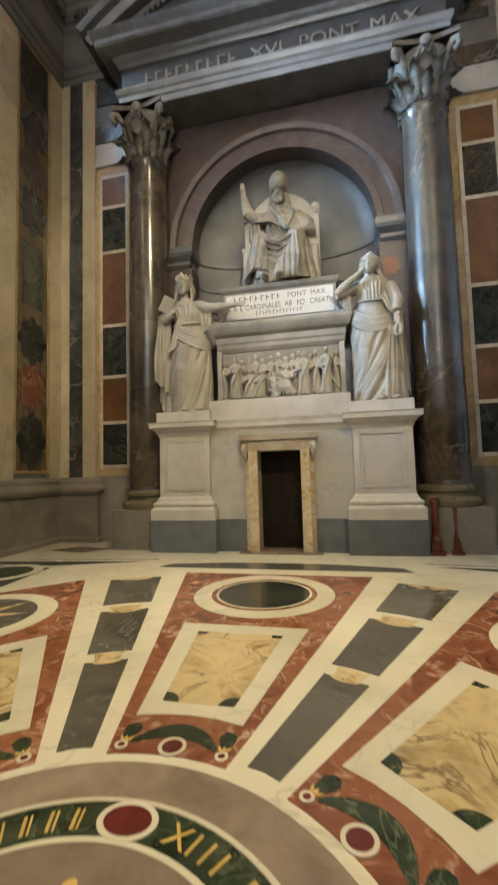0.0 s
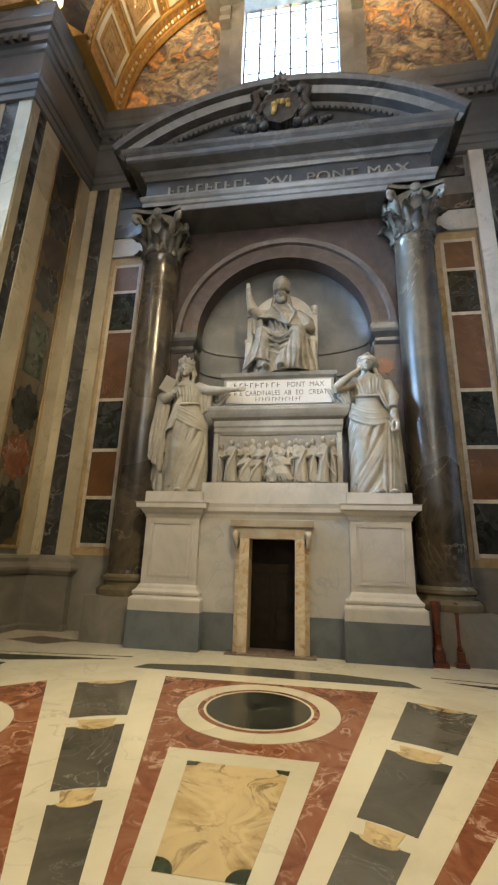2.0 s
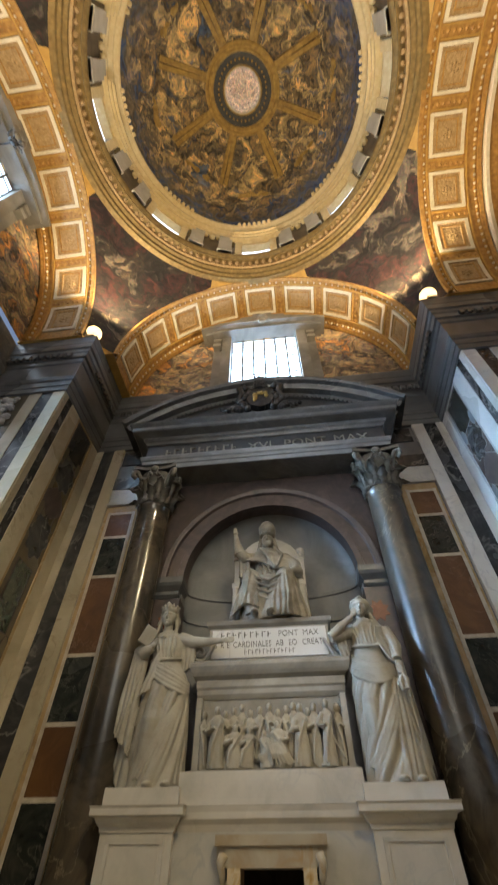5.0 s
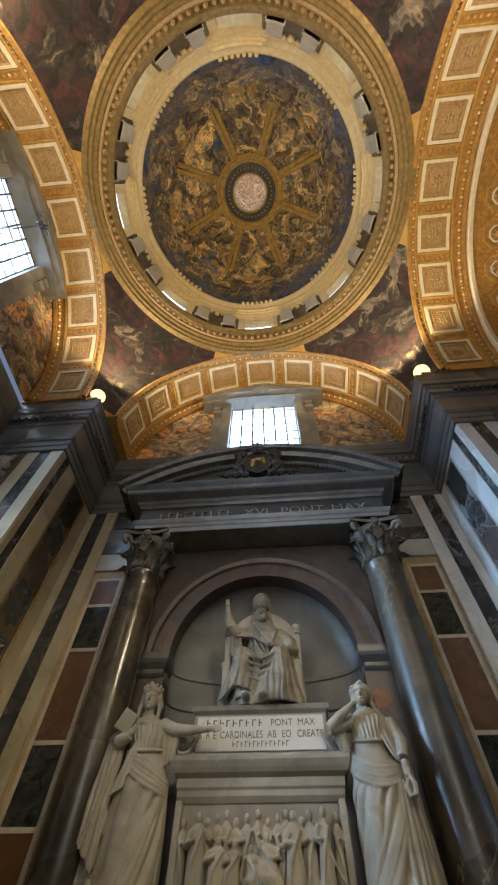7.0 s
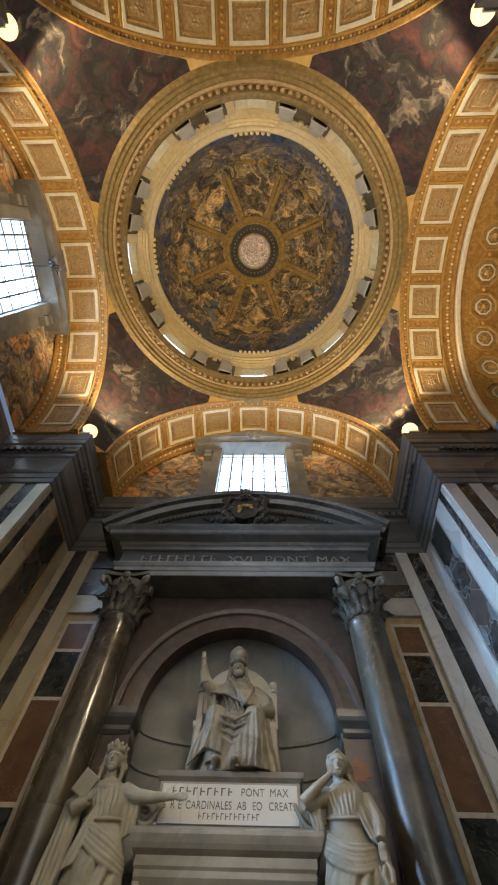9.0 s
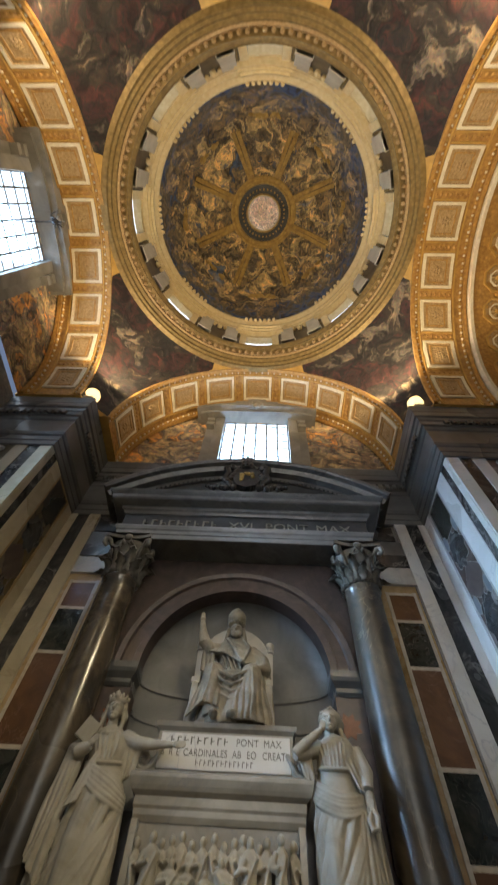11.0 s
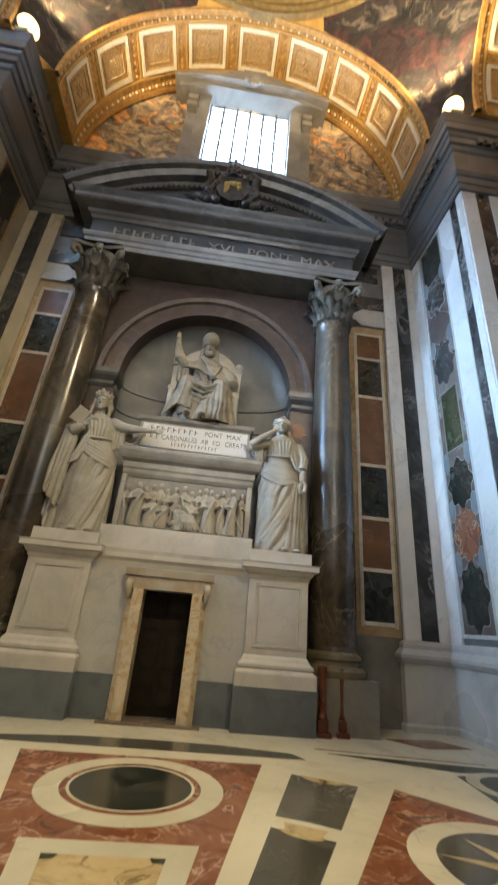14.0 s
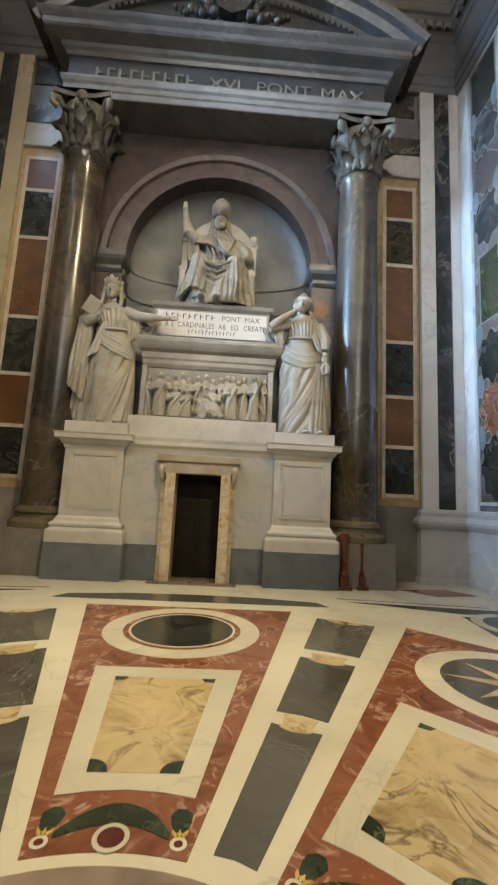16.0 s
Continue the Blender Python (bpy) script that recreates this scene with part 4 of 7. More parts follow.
def lunette(turn, name, window):
    t = Matrix.Translation((VX, CY, 0)) @ Matrix.Rotation(turn, 4, "Z")
    bm = bmesh.new()
    y0, y1 = LUN, LUN + 0.16
    arcp = arc(0, SPRING, RAD + 0.3, 0, 180, 36)
    if window:
        inner = []
        for x, z in arcp:
            k = min(WX / max(1e-6, abs(x)), (WZ1 - SPRING) / max(1e-6, z - SPRING + 1e-9))
            inner.append((x * k, SPRING + (z - SPRING) * k))
        for e in (-1, 1):
            i = min(range(37), key=lambda j: math.hypot(inner[j][0] - e * WX, inner[j][1] - WZ1))
            inner[i] = (e * WX, WZ1)
        quadgrid(bm, [[t @ Vector((x, y, z)) for x, z in p] for p, y in ((arcp, y0), (inner, y0), (inner, y1))])
        box(-WX, WX, y0, y1, SPRING - 0.2, WZ0, bm)
        for v in bm.verts[-8:]:
            v.co = t @ v.co
    else:
        bm.faces.new([bm.verts.new(t @ Vector((x, y0, z))) for x, z in arcp])
    wall = solo(name, bm, LUNPIC, "lunette wall with faded painted scenes", "wall", "structure")
    if not window:
        return
    win = thing("window_" + name.split("_")[-1], "tall bright window with thin lead bars and a moulded stone surround", "window", kind="structure")
    win.matrix_basis = t
    fr = part("window_frame", box(-WX, WX, LUN + 0.05, LUN + 0.13, WZ0, WZ0 + 0.08), LEAD, win)
    for i in range(7):
        x = -WX + 2 * WX * i / 6
        part("window_bar", box(x - 0.034, x + 0.034, LUN + 0.03, LUN + 0.09, WZ0 + 0.08, WZ1), LEAD, win)
    for i in range(1, 7):
        z = WZ0 + (WZ1 - WZ0) * i / 6.5
        part("window_bar", box(-WX, WX, LUN + 0.09, LUN + 0.12, z - 0.014, z + 0.014), LEAD, win)
    part("pane", box(-WX, WX, LUN + 0.13, LUN + 0.14, WZ0, WZ1), GLASS, win).visible_shadow = False
    # surround: pilasters with brackets and a broken curved hood
    for s in (-1, 1):
        part("jamb", box(min(s * WX, s * (WX + 0.42)), max(s * WX, s * (WX + 0.42)), LUN - 0.28, LUN, SPRING, 19.25), DADO, win, bevel=0.02)
        x0, x1 = sorted((s * (WX + 0.42), s * (WX + 0.80)))
        part("jamb", box(x0, x1, LUN - 0.12, LUN, SPRING, 18.9), DADO, win, bevel=0.02)
        for z in (18.2, 18.62):
            part("bracket", box(x0 + 0.02, x1 - 0.02, LUN - 0.40, LUN - 0.10, z, z + 0.22), DADO, win, bevel=0.05)
    hood = [(-2.75, 18.95), (-2.75, 19.12), (-1.9, 19.42), (-1.0, 19.62), (-1.0, 19.76), (-0.42, 19.82), (-0.42, 20.0), (0.42, 20.0), (0.42, 19.82), (1.0, 19.76), (1.0, 19.62), (1.9, 19.42), (2.75, 19.12), (2.75, 18.95), (1.9, 19.2), (1.4, 19.30), (-1.4, 19.30), (-1.9, 19.2)]
    part("hood", upright(hood, LUN - 0.85, LUN), DADO, win, bevel=0.03)
    part("hood_moulding", upright([(x * 0.94, z - 0.14) for x, z in hood], LUN - 0.62, LUN), DADO, win, bevel=0.03)
    bm = bmesh.new()
    for x, z, q in ((0, 19.55, 0.26), (-0.2, 19.4, 0.16), (0.2, 19.4, 0.16), (0, 19.25, 0.18)):
        ball(bm, (x, LUN - 0.85, z), q, 2, (1, 0.6, 1))
    part("keystone", bm, DADO, win, smooth="all")
    back = solo("backdrop_sky", box(-4, 4, LUN + 1.6, LUN + 1.65, 13.5, 23), SKYGLOW, "bright daylight sky outside the window", "sky", "structure")
    back.matrix_basis = t


bm = lathe([(7.3, ZR + 0.5), (7.3, zo + 2.6), (0.05, zo + 2.7)], VX, CY, 32, cap=False)
solo("backdrop_sky_dome", bm, DOMESKY, "bright daylight sky outside the drum windows", "sky", "structure")
lunette(0, "lunette_front", True)
lunette(math.pi / 2, "lunette_left", True)

# side walls and far ends that close the place
# wall out of view, with an opening added to let the low side lamp through
bm = box(CX - LUN - 0.6, CX - LUN, CY - 6.0, -4.3, 0, SPRING)
box(CX - LUN - 0.6, CX - LUN, -1.9, CY + 6.0, 0, SPRING, bm)
box(CX - LUN - 0.6, CX - LUN, -4.3, -1.9, 0, 3.2, bm)
box(CX - LUN - 0.6, CX - LUN, -4.3, -1.9, 12.8, SPRING, bm)
solo("wall_left", bm, GREY, "grey marble wall under the side window", "wall", "structure")

# long coffered vault to the right, and the closing walls
bm = bmesh.new()
VR = RAD - 0.25
X0, X1 = VX + LUN, VX + LUN + 9.0


def vault_at(x, th, h=0.0):
    return (x, CY + (VR - h) * math.cos(th), SPRING + (VR - h) * math.sin(th))


quadgrid(bm, [[vault_at(x, math.pi * i / 60) for i in range(61)] for x in (X0, X1)])
quadgrid(bm, [[vault_at(x, math.pi * i / 60, h) for i in range(61)] for x, h in ((X0 - 0.02, -0.4), (X0 - 0.02, 0.06), (X0 + 0.10, 0.06), (X0 + 0.10, 0))], mi=1)
for row in range(5):
    for k in range(12):
        x, th = X0 + 1.05 + row * 1.5, math.pi * (k + 0.5 + 0.0 * (row % 2)) / 12
        prev = None
        loops = [(0.60, 0.0, 0), (0.60, 0.06, 2), (0.52, 0.06, 2), (0.50, 0.0, 3), (0.34, 0.0, 3), (0.34, 0.05, 1), (0.28, 0.05, 1), (0.27, -0.0, 2)]
        rings = [[vault_at(x + q * math.cos(math.pi * (j + 0.5) / 4), th + q * math.sin(math.pi * (j + 0.5) / 4) / VR, h) for j in range(8)] for q, h, _ in loops]
        for (ra, rb), (_, _, mi) in zip(zip(rings, rings[1:]), loops[1:]):
            quadgrid(bm, [ra + ra[:1], rb + rb[:1]], mi=mi)
        bm.faces.new([bm.verts.new(p) for p in rings[-1]]).material_index = 3
        ball(bm, vault_at(x, th, 0.03), 0.14, 1, mi=2)
        for j in range(6):
            ball(bm, vault_at(x + 0.17 * math.cos(j * math.pi / 3), th + 0.17 * math.sin(j * math.pi / 3) / VR, 0.02), 0.08, 1, mi=3)
        if k < 11:
            ball(bm, vault_at(x + 0.75, th + math.pi / 24, 0.0), 0.16, 1, mi=3)
            ball(bm, vault_at(x, th + math.pi / 24, 0.0), 0.09, 1, mi=2)
solo("ceiling_vault_right", bm, [GOLD, STUCCO, GOLD_FLAT, RELIEF], "gilded barrel vault with octagonal rosette coffers", "vault", "structure")
solo("wall_far_right", box(X1, X1 + 0.4, CY - 7, CY + 7, 0, 21), GREY, "grey marble wall at the vault's far end", "wall", "structure")
solo("wall_right_north", box(X0 + 3, X1, CY + VR, CY + VR + 0.6, 0, SPRING), GREY, "grey marble wall beside the vault", "wall", "structure")
solo("wall_right_south", box(X0 + 3, X1, CY - VR - 0.6, CY - VR, 0, SPRING), GREY, "grey marble wall beside the vault", "wall", "structure")
# unseen closing wall, its opening added for the fill lamp
bm = box(CX - 13, CX + 13, CY - LUN - 5.0, CY - LUN - 4.6, 0, 9.4)
box(CX - 13, CX + 13, CY - LUN - 5.0, CY - LUN - 4.6, 16.6, 22, bm)
box(CX - 13, CX - 2.0, CY - LUN - 5.0, CY - LUN - 4.6, 9.4, 16.6, bm)
box(CX + 4.0, CX + 13, CY - LUN - 5.0, CY - LUN - 4.6, 9.4, 16.6, bm)
solo("wall_back", bm, DADO, "plain stone wall closing the aisle", "wall", "structure")
solo("ceiling_back", box(CX - 13, CX + 13, CY - LUN - 4.6, CY - LUN, 20.8, 21.2), STUCCO, "plain cream ceiling behind the bay", "ceiling", "structure")
for s, sd in ((-1, "left"), (1, "right")):
    x0, x1 = sorted((CX + s * 12.0, CX + s * 13.0))
    solo("wall_back_" + sd, box(x0, x1, CY - LUN - 4.6, CY - SIDE_X, 0, 21), DADO, "plain stone wall closing the aisle", "wall", "structure")

# flood lamps on the cornice corners
for sx, sy in ((-1, 1), (1, 1), (-1, -1), (1, -1)):
    f = thing("flood_lamp", "small warm flood lamp standing on the cornice corner", "lamp", (0.125 + sx * 5.87, CY + sy * 5.59, 15.02), "cornice lamps")
    part("lamp_base", box(-0.16, 0.16, -0.16, 0.16, 0, 0.10), STUCCO, f, bevel=0.02)
    part("lamp_bracket", box(-0.03, 0.03, -0.03, 0.03, 0.10, 0.20), IRON, f)
    bm = bmesh.new()
    ball(bm, (0, 0, 0.42), 0.28, 3)
    part("bulb", bm, BULB, f, "glowing warm bulb", smooth="all")

# iron bracket lamp before the side window
f = thing("hanging_iron_lamp", "dark iron bracket hanging before the side window", "lamp", (CX - LUN + 1.0, CY + 0.1, 18.9))
bm = limb(bmesh.new(), [(-1.1, 0, 0), (0.25, 0, 0)], [0.03, 0.03], 6)
part("rod", bm, IRON, f)
bm = bmesh.new()
for i in range(6):
    a = math.pi / 3 * i
    limb(bm, [(0, 0, 0), (0.12 * math.cos(a), 0.22 * math.cos(a), 0.18 * math.sin(a)), (0.1, 0.34 * math.cos(a), 0.30 * math.sin(a))], [0.035, 0.03, 0.02], 6)
ball(bm, (0, 0, 0), 0.12, 2)
part("iron_scrolls", bm, IRON, f)

# ---- the altar frame: columns, entablature, pediment ----
COLX = 3.18


def column(x):
    c = thing("column", "polished dark grey brown breccia column with a white carved capital", "column", (x, 0.85, 0), "columns beside the monument")
    part("pedestal", box(-0.66, 0.66, -0.62, 0.6, 0, 0.86), DADO, c, bevel=0.012)
    bm = lathe([(0.64, 0.86), (0.66, 0.90), (0.66, 0.98), (0.60, 1.04), (0.54, 1.06), (0.53, 1.12), (0.58, 1.16), (0.58, 1.22), (0.52, 1.26), (0.50, 1.28)], n=48)
    part("base", bm, BASE, c, "dark olive polished moulded base", True)
    prof = [(0.50, 1.28), (0.485, 1.36)] + [(0.485 - 0.055 * (i / 12) ** 1.7, 1.36 + 7.56 * i / 12) for i in range(13)] + [(0.455, 8.98), (0.47, 9.02), (0.47, 9.08), (0.44, 9.10)]
    part("shaft", lathe(prof, n=56), COLUMN, c, smooth=True)
    # capital: bell, two rows of leaves, corner scrolls, hollow-sided top plate
    bm = lathe([(0.42, 9.08), (0.41, 9.4), (0.43, 9.8), (0.52, 10.08), (0.58, 10.16)], n=32)
    part("bell", bm, CARVED, c, smooth=True)
    for row, (z0, h, r, n, off) in enumerate(((9.10, 0.50, 0.44, 8, 0), (9.12, 0.86, 0.45, 8, math.pi / 8))):
        for k in range(n):
            bm = bmesh.new()
            rows = []
            for i in range(9):
                u = i / 8
                out = r + 0.04 + 0.30 * max(0, u - 0.35) ** 1.4 * 1.9
                z = z0 + h * (u if u < 0.85 else 0.85 - (u - 0.85) * 1.0)
                wd = 0.145 * (1 - 0.5 * u ** 3) * (1 + 0.28 * math.sin(u * 22))
                rows.append([(out - 0.09 * abs(q) ** 2 + (0.035 if q == 0 else 0), q * wd, z) for q in (-1, -0.5, 0, 0.5, 1)])
            quadgrid(bm, rows)
            bmesh.ops.solidify(bm, geom=bm.faces, thickness=0.04)
            part("leaf", bm, CARVED, c, smooth="all", at=Matrix.Rotation(off + 2 * math.pi * k / n, 4, "Z"))
    for k in range(4):
        a = math.pi / 4 + math.pi / 2 * k
        bm = bmesh.new()
        pts = [(0.47, 0, 9.66), (0.58, 0, 9.98), (0.74, 0, 10.17), (0.86, 0, 10.10), (0.86, 0, 9.98), (0.78, 0, 9.94), (0.75, 0, 10.02)]
        limb(bm, pts, [0.05, 0.06, 0.075, 0.08, 0.07, 0.06, 0.04], 8)
        for e in (-1, 1):
            limb(bm, [(0.46, e * 0.10, 9.75), (0.50, e * 0.24, 10.0), (0.50, e * 0.36, 10.08), (0.48, e * 0.40, 9.98), (0.48, e * 0.34, 9.96)], [0.03, 0.04, 0.05, 0.045, 0.03], 7)
        part("volute", bm, CARVED, c, smooth="all", at=Matrix.Rotation(a, 4, "Z"))
        bm = bmesh.new()
        ball(bm, (0.60, 0, 10.22), 0.12, 2, (0.6, 1, 1))
        part("fleuron", bm, CARVED, c, smooth="all", at=Matrix.Rotation(a + math.pi / 4, 4, "Z"))
    out = []
    for k in range(4):
        a = math.pi / 2 * k
        for e in (-0.63, -0.57, -0.4, -0.2, 0, 0.2, 0.4, 0.57, 0.63):
            d = 0.52 + 0.11 * (e / 0.60) ** 2 * (1 if abs(e) < 0.6 else 0.9)
            out.append((d * math.cos(a) - e * math.sin(a), d * math.sin(a) + e * math.cos(a)))
    part("abacus", slab(out, 10.24, 10.36), CARVED, c, bevel=0.015)
    return c


for x in (CX - COLX, CX + COLX):
    column(x)

ent = thing("entablature", "grey marble entablature with raised lettering over two columns", "entablature", (CX, 0, 0))
EY = 0.42                     # front plane of the architrave
line = [(-3.66, WALL_Y), (-3.66, EY), (3.66, EY), (3.66, WALL_Y)]
part("architrave", sweep(line, [(-0.3, 10.37), (0.0, 10.37), (0.0, 10.52), (0.03, 10.54), (0.03, 10.66), (0.07, 10.70), (0.10, 10.78), (0.10, 10.83), (-0.02, 10.84)]), ARCHST, ent, "pale grey marble architrave")
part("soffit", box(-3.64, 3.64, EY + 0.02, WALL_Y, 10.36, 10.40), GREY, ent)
part("frieze", sweep(line, [(-0.3, 10.84), (-0.02, 10.84), (-0.02, 11.40), (-0.3, 11.40)]), CORNICE, ent, "dark grey marble frieze")
part("cornice", sweep(line, [(-0.3, 11.40), (0.02, 11.40), (0.06, 11.48), (0.12, 11.52), (0.14, 11.62), (0.40, 11.66), (0.44, 11.70), (0.44, 11.82), (0.52, 11.90), (0.56, 11.96), (-0.3, 11.98)]), GREY, ent)
# curved pediment
W, S0, S1 = 4.25, 12.05, 13.72
R = (W * W + (S1 - S0) ** 2) / (2 * (S1 - S0))
half = math.degrees(math.asin(W / R))
ys = ((0.0, EY + 0.3), (0.0, EY - 0.10), (0.16, EY - 0.14), (0.18, EY - 0.34), (0.34, EY - 0.42), (0.36, EY - 0.56), (0.46, EY - 0.60), (0.52, EY - 0.60), (0.56, EY + 0.4), (0.56, WALL_Y))
bm = bmesh.new()
quadgrid(bm, [[((R - 0.46 + o) * math.sin(radians(-half + 2 * half * i / 40)) * 1.045, y, S1 - R + (R - 0.46 + o) * math.cos(radians(-half + 2 * half * i / 40))) for i in range(41)] for o, y in ys])
part("pediment_curve", bm, GREY, ent, "curved grey marble pediment moulding")
pts = [((R - 0.4) * math.sin(radians(-half + 2 * half * i / 40)), S1 - R + (R - 0.4) * math.cos(radians(-half + 2 * half * i / 40))) for i in range(41)]
part("tympanum", upright([(x, max(z, 11.9)) for x, z in pts] + [(4.0, 11.9), (-4.0, 11.9)], EY - 0.02, WALL_Y), CORNICE, ent)
for i in range(60):
    a = radians(-half + 2 * half * (i + 0.5) / 60)
    part("pediment_dentil", box(-0.028, 0.028, EY - 0.15, EY - 0.06, 0.05, 0.10), CORNICE, ent, at=Matrix.Translation(((R - 0.46) * math.sin(a) * 1.03, 0, S1 - R + (R - 0.50) * math.cos(a))) @ Matrix.Rotation(a, 4, "Y"))
# lettering on the frieze: plain bars for the name, words for the title
zl, hl = 10.87, 0.29


def bars(x0, x1, z0, h, y, count, parent, material, depth=0.03, seed=1):
    rnd = random.Random(seed)
    step = (x1 - x0) / count
    for i in range(count):
        a = x0 + step * i
        b = a + step * rnd.uniform(0.55, 0.75)
        part("lettering_bar", box(a, a + step * 0.2, y - depth, y + 0.005, z0, z0 + h), material, parent)
        part("lettering_bar", box(a + step * 0.2, b, y - depth, y + 0.005, z0 + h * (0.84 if i % 2 else 0.44), z0 + h * (1.0 if i % 2 else 0.58)), material, parent)


bars(-3.02, -0.72, zl, hl, EY + 0.02, 9, ent, METAL_LETTER, seed=3)
words("XVI", 0.40, 0.02, "lettering", METAL_LETTER, ent, Matrix.Translation((-0.46, EY + 0.005, zl)) @ Matrix.Rotation(math.pi / 2, 4, "X"), 1.16)
words("PONT", 0.40, 0.02, "lettering", METAL_LETTER, ent, Matrix.Translation((0.62, EY + 0.005, zl)) @ Matrix.Rotation(math.pi / 2, 4, "X"), 1.16)
words("MAX", 0.40, 0.02, "lettering", METAL_LETTER, ent, Matrix.Translation((2.12, EY + 0.005, zl)) @ Matrix.Rotation(math.pi / 2, 4, "X"), 1.16)

# coat of arms over the pediment
arms = thing("coat_of_arms", "dark bronze coat of arms with gilded charge and scrolls", "coat of arms", (CX, EY - 0.35, 12.3))
pts = [(0.0, 0.0), (0.30, 0.14), (0.44, 0.42), (0.46, 0.80), (0.40, 1.02), (-0.40, 1.02), (-0.46, 0.80), (-0.44, 0.42), (-0.30, 0.14)]
part("shield", upright(pts, -0.14, 0.1), DARKST, arms, bevel=0.03)
bm = bmesh.new()
for x, z, q in ((-0.16, 0.62, 0.10), (-0.16, 0.48, 0.09), (0.05, 0.70, 0.09), (0.18, 0.70, 0.08), (0.20, 0.55, 0.08), (-0.05, 0.72, 0.07), (-0.18, 0.36, 0.07)):
    ball(bm, (x, -0.16, z), q, 1, (1, 0.5, 1.3))
part("charge", bm, BRASS, arms, "worn gold charge", smooth="all")
for s in (-1, 1):
    bm = limb(bmesh.new(), [(s * 0.50, -0.1, 0.15), (s * 0.74, -0.1, 0.40), (s * 0.62, -0.1, 0.75), (s * 0.70, -0.1, 1.05), (s * 0.52, -0.1, 1.24), (s * 0.40, -0.1, 1.08)], [0.06, 0.10, 0.10, 0.12, 0.11, 0.07], 8)
    part("scroll", bm, DARKST, arms, smooth="all")
    for k in range(8):
        part("berry", ball(bmesh.new(), (s * (0.42 + 0.12 * k), -0.08, 0.03 + 0.06 * math.sin(k * 2.1)), 0.13 - 0.008 * k, 2), DARKST, arms, smooth="all")
    for k in range(7):
        part("leaf_knob", ball(bmesh.new(), (s * (0.56 + 0.10 * math.sin(k * 1.7)), -0.12, 0.25 + 0.14 * k), 0.10, 2, (1, 0.7, 1.4)), DARKST, arms, smooth="all")
bm = lathe([(0.22, 1.06), (0.26, 1.2), (0.26, 1.45), (0.20, 1.66), (0.10, 1.8), (0.05, 1.86), (0.02, 1.95)], n=20)
for z in (1.14, 1.34, 1.54):
    for k in range(12):
        ball(bm, (0.26 * math.cos(k * math.pi / 6), 0.26 * math.sin(k * math.pi / 6), z), 0.05, 1)
part("crown", bm, DARKST, arms, smooth=True)

# panels on the wall beyond the columns
for s in (-1, 1):
    xa, xb = CX + s * 3.98, CX + s * 4.72
    x0, x1 = sorted((xa, xb))
    pan = thing("panel_strip", "column of alternating red and dark green marble panels in a honey frame", "wall panel", kind="structure")
    strip(x0 - 0.18, x1 + 0.10, WALL_Y - 0.02, WALL_Y, 1.62, 9.75, YELLOW, "panel_backing", pan)
    for e in (x0, x1):
        strip(e - 0.04, e + 0.04, WALL_Y - 0.045, WALL_Y - 0.01, 1.78, 9.52, CREAM, "bead", pan)
    cuts = [1.85, 2.95, 4.12, 5.45, 7.40, 8.62, 9.46]
    for i, z in enumerate(cuts):
        strip(x0 + 0.04, x1 - 0.04, WALL_Y - 0.044, WALL_Y - 0.01, z - 0.04, z + 0.04, CREAM, "bead", pan)
    for i, (a, b) in enumerate(zip(cuts, cuts[1:])):
        strip(x0 + 0.04, x1 - 0.04, WALL_Y - 0.034, WALL_Y - 0.01, a + 0.04, b - 0.04, GREENPAN if i in (0, 2, 4) else REDPAN, "panel", pan)
    # small capital block and band above
    strip(x0 - 0.2, x1 + 0.14, WALL_Y - 0.10, WALL_Y, 9.75, 9.82, PALE, "band", pan)
    strip(x0 - 0.2, x1 + 0.14, WALL_Y - 0.05, WALL_Y, 9.82, 10.40, PALE, "band", pan)
    strip(x0 - 0.2, x1 + 0.14, WALL_Y - 0.08, WALL_Y, 10.40, 10.86, DARKST, "band", pan)
    strip(x0 - 0.2, x1 + 0.14, WALL_Y - 0.06, WALL_Y, 10.86, 11.42, GREY, "band", pan)
    strip(x0 - 0.1, x1 + 0.02, WALL_Y - 0.04, WALL_Y, 11.5, 12.1, DARKST, "panel", pan)

